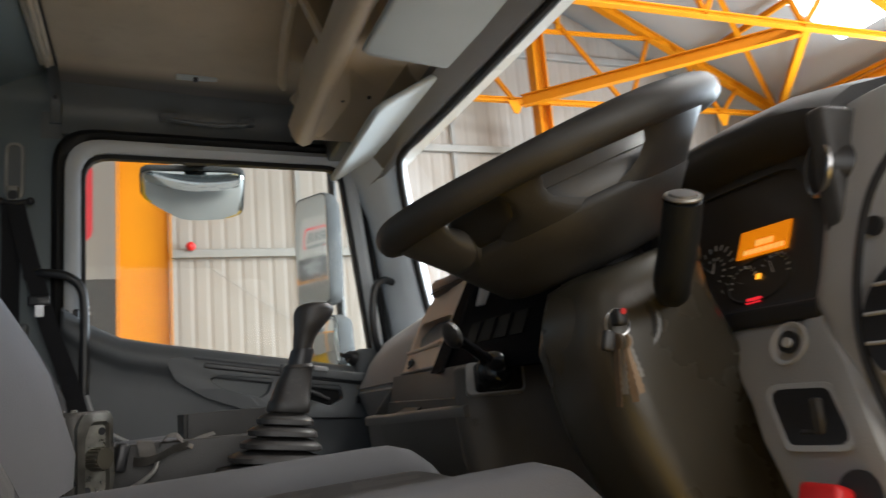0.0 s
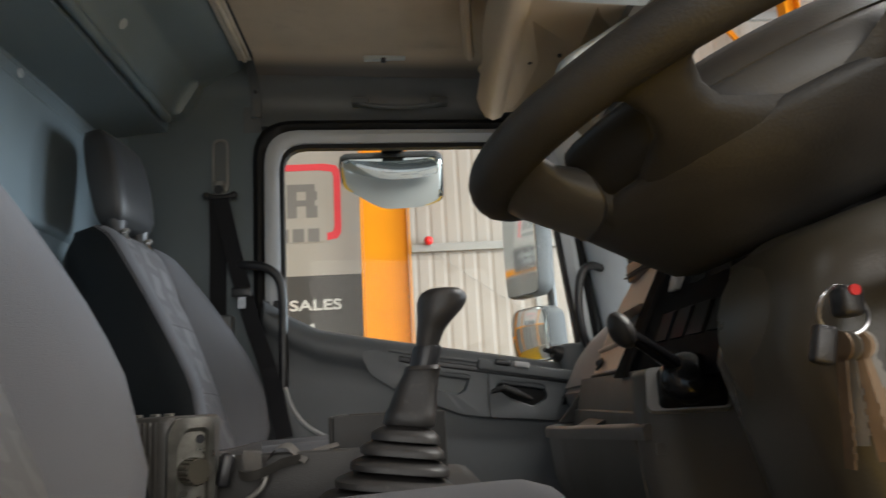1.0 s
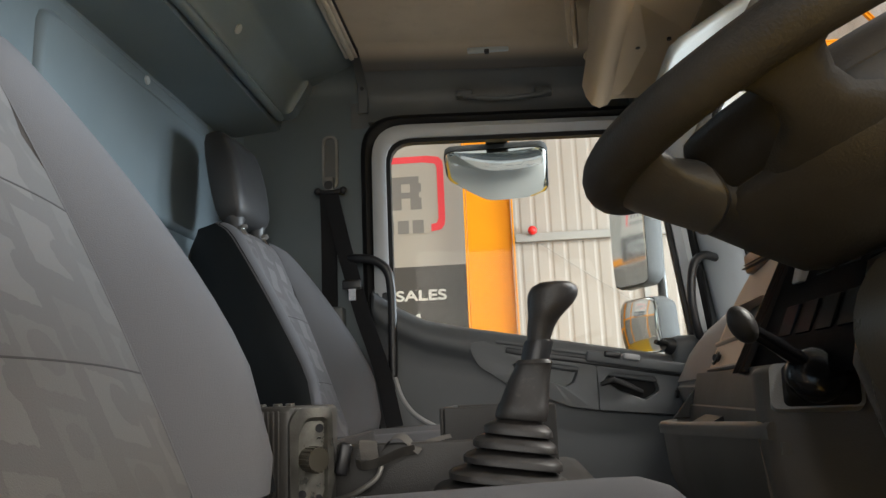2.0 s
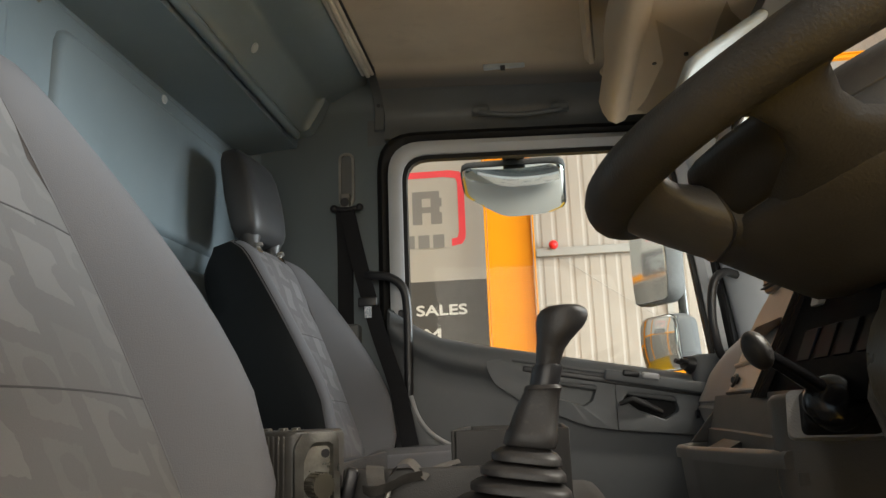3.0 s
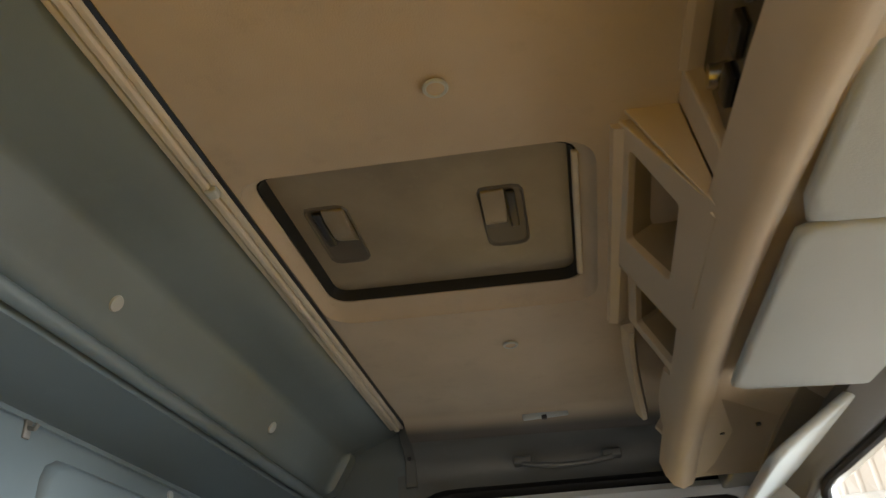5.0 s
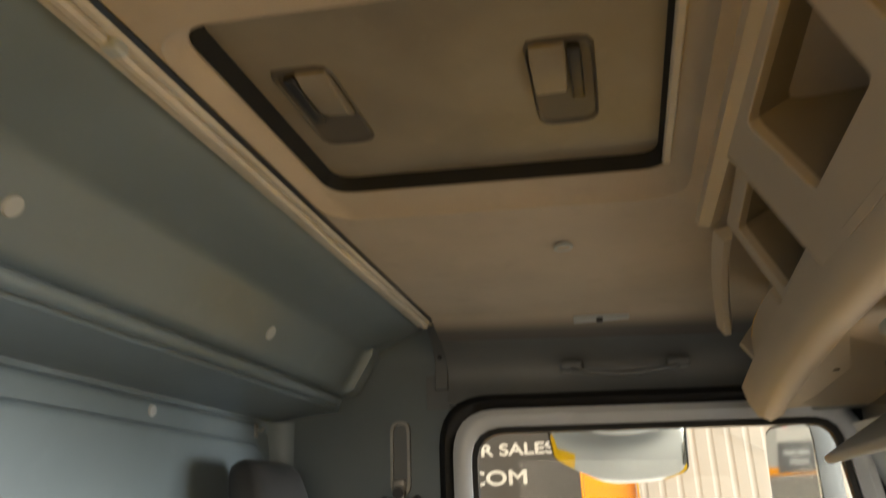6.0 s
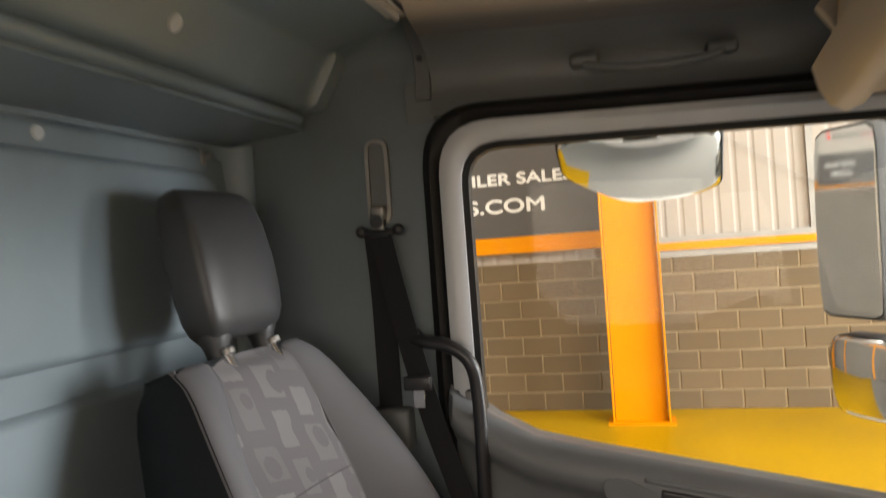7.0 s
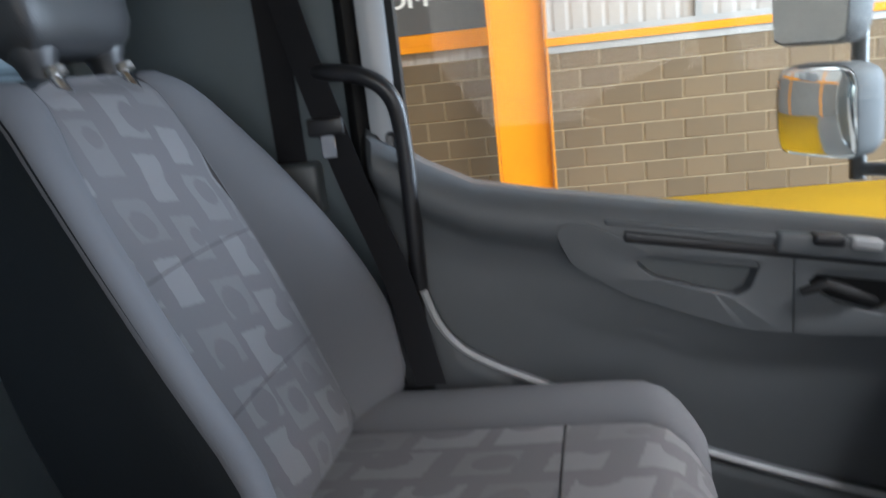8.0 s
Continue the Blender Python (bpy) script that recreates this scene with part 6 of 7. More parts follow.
# lower dash: tray, bin and the console that turns to the driver's knees
M_TRAY = material("grey_tray_plastic", (0.13, 0.121, 0.112), 0.42, vary=0.08, grain=0.3, wear=0.1)
M_KNEE = material("warm_dark_console_plastic", (0.088, 0.08, 0.071), 0.45, vary=0.1, scale=6, grain=0.3, grain_scale=600, wear=0.12)
TR = smooth_line([(0.475, 0.168, 1.470), (0.44, 0.160, 1.468), (0.415, 0.140, 1.466), (0.404, 0.11, 1.466), (0.405, 0.02, 1.468), (0.412, -0.12, 1.473), (0.424, -0.27, 1.478), (0.431, -0.312, 1.479)], 5)
rings = []
for k, p in enumerate(TR):
    a, b = TR[max(0, k - 1)], TR[min(len(TR) - 1, k + 1)]
    d = (b - a).normalized()
    inn = Vector((-d.y, d.x, 0))
    if inn.x < 0 and abs(inn.x) > 0.3:
        inn = -inn
    up = Vector((0, 0, 1))
    rings.append([p - inn * 0.003 + up * -0.012, p - inn * 0.004 + up * 0.0, p + up * 0.0045, p + inn * 0.006 + up * 0.005, p + inn * 0.012 + up * 0.001, p + inn * 0.013 - up * 0.012])
tray = apart("tray_lip", loft(bmesh.new(), rings), M_TRAY, "rounded light lip of the dash tray", angle=70)
bm = plate(bmesh.new(), [(0.52, 0.165)] + [(p.x + 0.008, p.y - 0.002) for p in TR[2:]] + [(0.52, -0.312)], XY, 1.452, 1.464)
apart("tray_floor", bm, M_TRAY, "shallow dash tray")
bm = bmesh.new()
loft(bm, [[(0.452 + dx, y, 1.466), (0.456 + dx, y, 1.492), (0.460 + dx, y, 1.494), (0.471 + dx, y, 1.541), (0.60, y, 1.541), (0.60, y, 1.466)] for y, dx in ((0.152, 0.006), (0.148, 0.002), (0.0, 0.0), (-0.30, -0.014))])
apart("tray_bin", bm, M_KNEE, "plain bin front above the tray", angle=25)
bm = loft(bmesh.new(), [[(0.430, y, 1.472), (0.472, y, 1.522), (0.478, y, 1.522), (0.478, y, 1.472)] for y in (0.158, 0.150)])
apart("tray_cheek", bm, M_DASH, smooth=False, bevel=0.002)
bm = loft(bmesh.new(), [[(0.42 + dx, y, 1.466), (0.452 + dx, y, 1.482), (0.455 + dx, y, 1.466)] for y, dx in ((0.03, 0.0), (-0.07, -0.002))])
apart("tray_wedge", bm, M_DASH, smooth=False)
rings = []
for x, y, zt, lean in ((0.47, 0.166, 1.456, 0.3), (0.43, 0.158, 1.456, 0.3), (0.408, 0.125, 1.456, 0.3), (0.408, 0.02, 1.458, 0.3), (0.415, -0.12, 1.462, 0.3), (0.426, -0.285, 1.468, 0.3)):
    rings.append([(x + 0.1, y - 0.01, zt), (x, y, zt), (x + 0.006, y, zt - 0.06), (x + 0.03, y, 1.33), (x + 0.09, y, 1.15), (x + 0.16, y, 1.0), (x + 0.4, y, 1.0)])
apart("lower_console", loft(bmesh.new(), rings), M_KNEE, "dark lower console under the tray", angle=50)
rings = []
for x, y, zt in ((0.426, -0.285, 1.536), (0.4265, -0.302, 1.537), (0.436, -0.312, 1.538), (0.47, -0.318, 1.540), (0.51, -0.326, 1.541), (0.545, -0.36, 1.54), (0.555, -0.42, 1.538), (0.56, -0.60, 1.538)):
    rings.append([(0.70, max(y, -0.5), zt), (x + 0.006, y + 0.004, zt), (x, y, zt - 0.006), (x + 0.002, y, zt - 0.08), (x + 0.02, y, 1.33), (x + 0.07, y, 1.15), (x + 0.12, y, 1.0), (0.75, max(y, -0.5), 1.0)])
apart("knee_panel", loft(bmesh.new(), rings), M_KNEE, "grey console side at the driver's knee", angle=50)

# parking brake lever on the console side
pb = thing("parking_brake", "black parking brake lever on the side of the console", "brake lever", (0.476, -0.319, 1.517))
PQ = Matrix.Translation((0, 0, 0)) @ Vector((-0.22, -0.93, 0.28)).to_track_quat("Z", "Y").to_matrix().to_4x4()
o = rounded([(-0.043, -0.024), (0.040, -0.024), (0.043, 0.020), (-0.040, 0.022)], 0.008, 5)
part("base_plate", plate(bmesh.new(), [(p.x, p.y) for p in o], lambda u, v, w: PQ @ Vector((u, v, w)), -0.012, 0.008), M_GREY, pb, "grey base plate", angle=40)
bm = loft(bmesh.new(), [[PQ @ Vector((s * p.x * 0.9 + off[0], s * p.y * 1.0 + off[1], h)) for p in o] for h, s, off in ((0.006, 0.92, (0.004, 0)), (0.012, 0.90, (0.004, 0)), (0.018, 0.80, (0.003, 0.002)), (0.022, 0.74, (0.0, 0.003)))])
part("gaiter", bm, M_RUBBER, pb, "black rubber gaiter", angle=60)
bm = loft(bmesh.new(), [[PQ @ Vector((r * math.cos(t) + 0.0, r * 0.92 * math.sin(t) + 0.004, h)) for t in [2 * math.pi * k / 32 for k in range(32)]] for h, r in ((0.016, 0.028), (0.026, 0.0285), (0.034, 0.026), (0.040, 0.019), (0.042, 0.008))])
part("turret", bm, M_GLOSSY := material("glossy_black_plastic", (0.012, 0.012, 0.013), 0.16, vary=0.1), pb, "glossy black turret", angle=60)
part("lever_arm", tube(bmesh.new(), [(0.0, -0.02, 0.012), (-0.022, -0.026, 0.026), (-0.045, -0.032, 0.042), (-0.064, -0.037, 0.054)], [0.0095, 0.0085, 0.0075, 0.007], 14), M_GLOSSY, pb, angle=60)
bm = ball(bmesh.new(), (0, 0, 0), 0.0155, (0.8, 0.95, 1.25), m=pose(-0.074, -0.040, 0.060, 0, -25, 0))
part("lever_knob", bm, M_KNOB, pb, "rounded lever knob")

# instrument binnacle
bin_ = thing("instrument_panel", "black instrument panel under a curved hood", "instruments", (0.65, -0.62, 1.6))
IM = Matrix.Translation((-0.65, 0.62, -1.6))


def ipart(name, bm, mat, label="", parent=None, **kw):
    bmesh.ops.transform(bm, matrix=IM, verts=bm.verts)
    return part(name, bm, mat, parent or bin_, label, **kw)


rings = []
for y, dx, dz in ((-0.38, 0.04, -0.06), (-0.43, 0.025, -0.03), (-0.50, 0.01, -0.008), (-0.60, 0.0, 0.0), (-0.70, 0.0, 0.005), (-0.78, 0.0, 0.003), (-0.82, 0.0, -0.004), (-0.846, 0.002, -0.012)):
    rings.append([(0.584 + dx, y, 1.738 + dz), (0.576 + dx, y, 1.730 + dz), (0.577 + dx, y, 1.718 + dz), (0.592 + dx, y, 1.694 + dz), (0.61, y, 1.686 + dz), (0.74, y, 1.69 + dz), (0.74, y, 1.54), (1.0, y, 1.54), (1.0, y, 1.70), (0.75, y, 1.768 + dz), (0.66, y, 1.765 + dz), (0.61, y, 1.752 + dz)])
ipart("hood", loft(bmesh.new(), rings), M_HOOD := material("matt_black_hood", (0.05, 0.05, 0.052), 0.5, vary=0.15, grain=0.4, grain_scale=600), "matt black curved hood", angle=50)
FX, FZ, FS = 0.553, 1.552, 0.36


def on_face(y, v, w=0.0):
    """A point on the tilted dial face: y across, v up the face, w toward the driver."""
    return Vector((FX + v * FS - w * 0.95, y, FZ + v + w * 0.3))


bm = bmesh.new()
plate(bm, rounded([(-0.835, 0.0), (-0.45, 0.0), (-0.45, 0.15), (-0.835, 0.15)], 0.006), lambda u, v, w: on_face(u, v, w), -0.01, 0.0)
ipart("dial_face", bm, material("smoked_dial", (0.048, 0.041, 0.036), 0.35, vary=0.1), "smoked black dial face")
bm = frame_ring(bmesh.new(), [(-0.842, -0.006), (-0.44, -0.006), (-0.44, 0.158), (-0.842, 0.158)], rounded([(-0.822, 0.004), (-0.46, 0.004), (-0.46, 0.128), (-0.80, 0.134)], [0.006, 0.01, 0.04, 0.05], 8), (-0.64, 0.07), on_face, -0.004, 0.004, 96)
ipart("dial_surround", bm, M_HOOD, angle=30)
bm = plate(bmesh.new(), [(-0.782, 0.053), (-0.717, 0.053), (-0.720, 0.080), (-0.784, 0.080)], lambda u, v, w: on_face(u, v, w), 0.001, 0.003)
ipart("display", bm, glowing("amber_display", (1.0, 0.27, 0.0), 0.5), "lit amber display", smooth=False)
bm = bmesh.new()
for k in range(8):
    y = -0.727 - 0.0066 * k
    plate(bm, [(y - 0.0048, 0.0555), (y, 0.0555), (y, 0.0600), (y - 0.0048, 0.0600)], on_face, 0.0032, 0.004)
for k in range(4):
    y = -0.742 - 0.0058 * k
    plate(bm, [(y - 0.004, 0.0625), (y, 0.0625), (y, 0.068), (y - 0.004, 0.068)], on_face, 0.0032, 0.004)
ipart("display_digits", bm, glowing("lit_digits", (1.0, 0.5, 0.1), 0.7), smooth=False)


def gauge(y, v, r, a0, a1, nt):
    bm = bmesh.new()
    for k in range(nt):
        a = radians(a0 + (a1 - a0) * k / (nt - 1))
        p, q = (y - r * math.cos(a), v + r * math.sin(a)), (y - r * 0.82 * math.cos(a), v + r * 0.82 * math.sin(a))
        nx, ny = -math.sin(a) * 0.0007, math.cos(a) * 0.0007
        plate(bm, [(p[0] + nx, p[1] + ny), (p[0] - nx, p[1] - ny), (q[0] - nx, q[1] - ny), (q[0] + nx, q[1] + ny)], on_face, 0.001, 0.002)
    a = radians(a0 + (a1 - a0) * 0.8)
    plate(bm, [(y - 0.0006, v), (y + 0.0006, v), (y - r * 0.7 * math.cos(a), v + r * 0.7 * math.sin(a))], on_face, 0.002, 0.003)
    return ipart("gauge", bm, M_TICK, "pale tick marks and needle", smooth=False)


M_TICK = material("pale_dial_ticks", (0.4, 0.39, 0.37), 0.6, vary=0.05)
gauge(-0.683, 0.046, 0.030, -50, 200, 15)
gauge(-0.683, 0.046, 0.017, -40, 120, 8)
gauge(-0.729, 0.028, 0.018, 30, 190, 9)
gauge(-0.768, 0.033, 0.019, 0, 150, 9)
ipart("gauge_ring", tube(bmesh.new(), [on_face(-0.749 + 0.041 * math.cos(t) * 1.0, 0.030 + 0.021 * math.sin(t) + 0.003 * math.cos(t) * -1, 0.001) for t in [2 * math.pi * k / 40 for k in range(40)]], 0.0012, 6, True), M_DASH)
ipart("warning_lamp", plate(bmesh.new(), [(-0.751, 0.030), (-0.7455, 0.030), (-0.7455, 0.035), (-0.751, 0.035)], on_face, 0.001, 0.002), glowing("amber_lamp", (1.0, 0.4, 0.02), 1.5), "lit amber warning lamp", smooth=False)
ipart("warning_lamp", plate(bmesh.new(), [(-0.755, 0.008), (-0.737, 0.007), (-0.737, 0.012), (-0.755, 0.013)], on_face, 0.001, 0.002), glowing("red_lamp", (0.9, 0.02, 0.03), 0.8), "lit red warning lamp", smooth=False)
bm = rbox(bmesh.new(), (0.535, -0.836, 1.536), (0.60, -0.46, 1.553), 0.004)
ipart("lower_lip", bm, M_BLACK)
bm = rbox(bmesh.new(), (0.556, -0.858, 1.548), (0.74, -0.836, 1.715), 0.006)
ipart("side_wall", bm, M_HOOD)
# round control with a bright bezel in the side of the hood
p, ax = (0.566, -0.836, 1.664), (-0.88, 0.42, 0.12)
k = thing("push_control", "round push control with a bright silver bezel", "control", p)
part("barrel", disc(bmesh.new(), (0, 0, 0), [-a for a in ax], 0.023, 0.02, 24), M_BLACK, k)
part("face", disc(bmesh.new(), (0, 0, 0), ax, 0.022, 0.003, 24, 0.02), M_BLACK, k)
part("bezel", tube(bmesh.new(), [Vector(ax).normalized() * 0.002 + Vector(ax).to_track_quat("Z", "Y") @ Vector((0.0235 * math.cos(t), 0.0235 * math.sin(t), 0)) for t in [2 * math.pi * j / 32 for j in range(32)]], 0.0024, 6, True), M_CHROME, k, "bright silver bezel")

# grey end trim by the driver door: upper cheek with round vent, lower switch panel
et = thing("dash_end_panel", "light grey dash end panel with an air vent", "dash panel", (0.52, -0.9, 1.5))
EM = Matrix.Translation((-0.52, 0.9, -1.5))


def epart(name, bm, mat, label="", **kw):
    bmesh.ops.transform(bm, matrix=EM, verts=bm.verts)
    return part(name, bm, mat, et, label, **kw)


M_GREYD = material("mid_grey_dash_plastic", (0.4, 0.4, 0.4), 0.5, vary=0.08, grain=0.4, grain_scale=650)
rings = []
for z, x, yl in ((1.728, 0.612, -0.848), (1.721, 0.597, -0.842), (1.70, 0.588, -0.838), (1.63, 0.562, -0.832), (1.575, 0.545, -0.829), (1.55, 0.535, -0.828), (1.50, 0.522, -0.858), (1.44, 0.507, -0.898), (1.36, 0.503, -0.935), (1.24, 0.515, -0.97)):
    rings.append([(0.80, yl, z), (x + 0.012, yl, z), (x + 0.003, yl - 0.004, z), (x, yl - 0.014, z), (x - 0.001, yl - 0.05, z), (x + 0.004, -1.0, z), (x + 0.012, -1.03, z), (0.80, -1.03, z)])
epart("cheek", loft(bmesh.new(), rings), M_GREYD, "grey end cheek", angle=50)
rings = []
for z, x, yl, yr in ((1.5455, 0.60, -0.700, -0.838), (1.545, 0.552, -0.705, -0.838), (1.540, 0.543, -0.708, -0.840), (1.525, 0.533, -0.716, -0.850), (1.50, 0.520, -0.738, -0.873), (1.47, 0.507, -0.765, -0.893), (1.44, 0.494, -0.786, -0.912), (1.36, 0.488, -0.83, -0.948), (1.24, 0.505, -0.88, -0.985)):
    rings.append([(0.70, yl, z), (x + 0.03, yl, z), (x + 0.006, yl - 0.003, z), (x, yl - 0.014, z), (x, yr + 0.030, z), (x - 0.004, yr + 0.022, z), (x - 0.004, yr + 0.006, z), (x + 0.012, yr, z), (0.70, yr, z)])
epart("switch_panel", loft(bmesh.new(), rings), M_GREY, "light grey lower panel", angle=40)
bm = loft(bmesh.new(), [[Vector((0.526, -0.806, 1.518)) + Vector((-0.93, 0, 0.36)) * h + Vector((-0.93, 0, 0.36)).to_track_quat("Z", "Y") @ Vector((r * math.cos(t), r * math.sin(t), 0)) for t in [2 * math.pi * k / 28 for k in range(28)]] for h, r in ((-0.004, 0.0195), (0.0006, 0.0195), (0.0014, 0.0185), (0.0010, 0.017), (-0.002, 0.0145))])
epart("lamp_switch", bm, M_GREYD, "round grey rotary switch", angle=40)
bm = disc(bmesh.new(), (0.526, -0.810, 1.518), (-0.93, 0, 0.36), 0.0095, 0.005, 20)
epart("switch_key", bm, M_BLACK)
epart("switch_pin", disc(bmesh.new(), (0.5235, -0.812, 1.517), (-0.93, 0, 0.36), 0.0045, 0.006, 12), M_GREYD)


def on_panel(u, v, w):
    return (0.507 + (v - 1.47) * 0.433 + w, u, v)


o = rounded([(-0.824, 1.438), (-0.884, 1.440), (-0.853, 1.481), (-0.790, 1.481)], [0.01, 0.008, 0.014, 0.008], 6)
# no hollow here: a flat black plate stands for the pocket's inner shade
epart("storage_pocket", plate(bmesh.new(), [(p.x, p.y) for p in by_angle(o, (-0.838, 1.46), 48)], on_panel, -0.0004, 0.012), M_BLACK, "black plate for the shaded inside of a pocket")
big = [(-0.838 + (p.x + 0.838) * 1.16, 1.46 + (p.y - 1.46) * 1.2) for p in o]
frame_bm = frame_ring(bmesh.new(), big, o, (-0.838, 1.46), on_panel, -0.0012, 0.006, 64)
epart("pocket_rim", frame_bm, M_GREY, angle=35)
bm = bmesh.new()
rbox(bm, (0.495, -0.856, 1.446), (0.502, -0.846, 1.474), 0.002, seg=1)
rbox(bm, (0.495, -0.846, 1.446), (0.502, -0.832, 1.450), 0.002, seg=1)
epart("pocket_clip", bm, M_DASH)
# rounded groove round the vent, vent with slats on the cheek
epart("cheek_groove", tube(bmesh.new(), smooth_line([(0.538, -0.945, 1.665), (0.527, -0.915, 1.63), (0.521, -0.898, 1.59), (0.516, -0.888, 1.54), (0.510, -0.892, 1.497), (0.503, -0.912, 1.447)], 5), 0.0035, 6), M_BLACK, "dark groove round the vent")
bm = disc(bmesh.new(), (0.519, -0.944, 1.525), (-0.95, -0.02, 0.3), 0.05, 0.008, 36)
epart("vent_bowl", bm, M_BLACK, "round black air vent")
for k in range(4):
    z = 1.488 + 0.021 * k
    hw = math.sqrt(max(0.0001, 0.048 ** 2 - (z - 1.525) ** 2))
    epart("vent_slat", rbox(bmesh.new(), (0.508 + (z - 1.525) * 0.3, -0.944 - hw, z), (0.514 + (z - 1.525) * 0.3, -0.944 + hw, z + 0.003), 0.001, seg=1), M_GREYD, smooth=False)
epart("trim_screw", disc(bmesh.new(), (0.553, -0.888, 1.60), (-0.95, 0, 0.3), 0.008, 0.005, 16), M_BLACK)
rk = thing("brake_release_knob", "red push-pull valve knob under the dash", "valve knob", (0.482, -0.868, 1.400))
rk.scale = (0.62, 0.62, 0.62)
part("stem", disc(bmesh.new(), (0.022, -0.03, 0.01), (-1, -0.2, 0.2), 0.026, 0.02, 20), M_BLACK, rk)
part("knob", rbox(bmesh.new(), (-0.03, -0.03, -0.018), (0.0, 0.03, 0.018), 0.008, pose(0, 0, 0, 0, 20, 0)), M_RED, rk, "red plastic knob")

# ---- fittings on the passenger side ----
gh = thing("grab_handle", "black tubular grab handle on the door pillar", "grab handle", (-0.235, 0.95, 1.9), group="grab handles")
pts = smooth_line([(-0.04, 0.045, 0.012), (-0.03, 0.01, 0.012), (0.0, -0.012, 0.01), (0.05, -0.02, 0.0), (0.085, -0.018, -0.03), (0.095, -0.012, -0.09), (0.095, -0.01, -0.22), (0.092, -0.005, -0.38), (0.088, 0.03, -0.44)], 5)
part("bar", tube(bmesh.new(), pts, 0.0125, 12), M_BLACK, gh)
part("foot", disc(bmesh.new(), (-0.04, 0.05, 0.012), (0, -1, 0), 0.02, 0.02, 16), M_BLACK, gh)
gh2 = thing("grab_handle", "black tubular grab handle on the windscreen pillar", "grab handle", (0.70, 0.93, 1.75), group="grab handles")
pts = smooth_line([(0.035, 0.0, 0.105), (0.0, -0.02, 0.11), (-0.028, -0.03, 0.09), (-0.042, -0.032, 0.04), (-0.045, -0.03, -0.03), (-0.03, -0.015, -0.10), (0.0, 0.0, -0.12)], 5)
part("bar", tube(bmesh.new(), pts, 0.0115, 12), M_BLACK, gh2)
rh = thing("roof_grab_bar", "dark low roof grab bar over the door", "grab handle", (0.20, 0.985, 2.385), group="grab handles")
part("bar", tube(bmesh.new(), smooth_line([(-0.12, 0.0, 0.008), (-0.1, -0.012, -0.008), (0.0, -0.014, -0.02), (0.1, -0.012, -0.014), (0.12, 0.0, 0.0)], 5), 0.007, 10), M_SIDE, rh)
for s in (-1, 1):
    part("bracket", rbox(bmesh.new(), (s * 0.115 - 0.026, -0.014, -0.008 - s * 0.004), (s * 0.115 + 0.026, 0.025, 0.014 - s * 0.004), 0.007), M_SIDE, rh)
lc = thing("cable_clip", "pale plastic strip clip on the roof lining edge", "clip", (0.16, 0.862, 2.466))
part("plate", rbox(bmesh.new(), (-0.055, -0.008, -0.006), (0.06, 0.008, 0.008), 0.003), M_VISOR, lc)
part("lug", rbox(bmesh.new(), (-0.008, -0.01, -0.010), (0.006, 0.01, 0.0), 0.003), M_BLACK, lc)

belt = thing("seat_belt", "black passenger seat belt hanging from its pillar anchor", "seat belt", (-0.31, 1.0, 2.15))
BM = Matrix.Translation((0.31, -1.0, -2.15))
o = rounded([(-0.345, 2.13), (-0.298, 2.13), (-0.298, 2.295), (-0.345, 2.295)], 0.022)
i = rounded([(-0.338, 2.137), (-0.305, 2.137), (-0.305, 2.288), (-0.338, 2.288)], 0.016)
bm = frame_ring(bmesh.new(), o, i, (-0.3215, 2.21), XZ, 0.992, 1.004, 64)
bmesh.ops.transform(bm, matrix=BM, verts=bm.verts)
part("height_slot_rim", bm, M_STEEL, belt, "pale rim of the height slider slot", angle=40)
bm = plate(bmesh.new(), i, XZ, 0.999, 1.006)
bmesh.ops.transform(bm, matrix=BM, verts=bm.verts)
part("slot_floor", bm, M_SIDE, belt)


def bpart(name, bm, mat, label="", **kw):
    bmesh.ops.transform(bm, matrix=BM, verts=bm.verts)
    return part(name, bm, mat, belt, label, **kw)


bpart("slider", rbox(bmesh.new(), (-0.336, 0.975, 2.135), (-0.308, 1.0, 2.165), 0.004), M_STEEL)
bpart("anchor_plate", rbox(bmesh.new(), (-0.334, 0.966, 2.112), (-0.306, 0.972, 2.15), 0.003), material("dull_zinc_plate", (0.2, 0.2, 0.19), 0.4, 0.8, vary=0.15, scale=40), "dull steel anchor plate")
for _x in (-0.352, -0.277):
    bpart("loop_knuckle", ball(bmesh.new(), (_x, 0.966, 2.118), 0.011), M_BLACK)
bpart("anchor_bolt", disc(bmesh.new(), (-0.32, 0.985, 2.135), (0, -1, 0), 0.013, 0.02, 16), M_BLACK)
bpart("loop", tube(bmesh.new(), [(-0.35, 0.968, 2.12), (-0.33, 0.962, 2.113), (-0.30, 0.962, 2.113), (-0.275, 0.968, 2.12)], 0.007, 8), M_BLACK)


def ribbon(pts, w, across, th=0.0016):
    a = Vector(across).normalized() * w / 2
    up = Vector((0, 1, 0)) * th
    return loft(bmesh.new(), [[Vector(p) - a, Vector(p) + a, Vector(p) + a + up, Vector(p) - a + up] for p in pts])


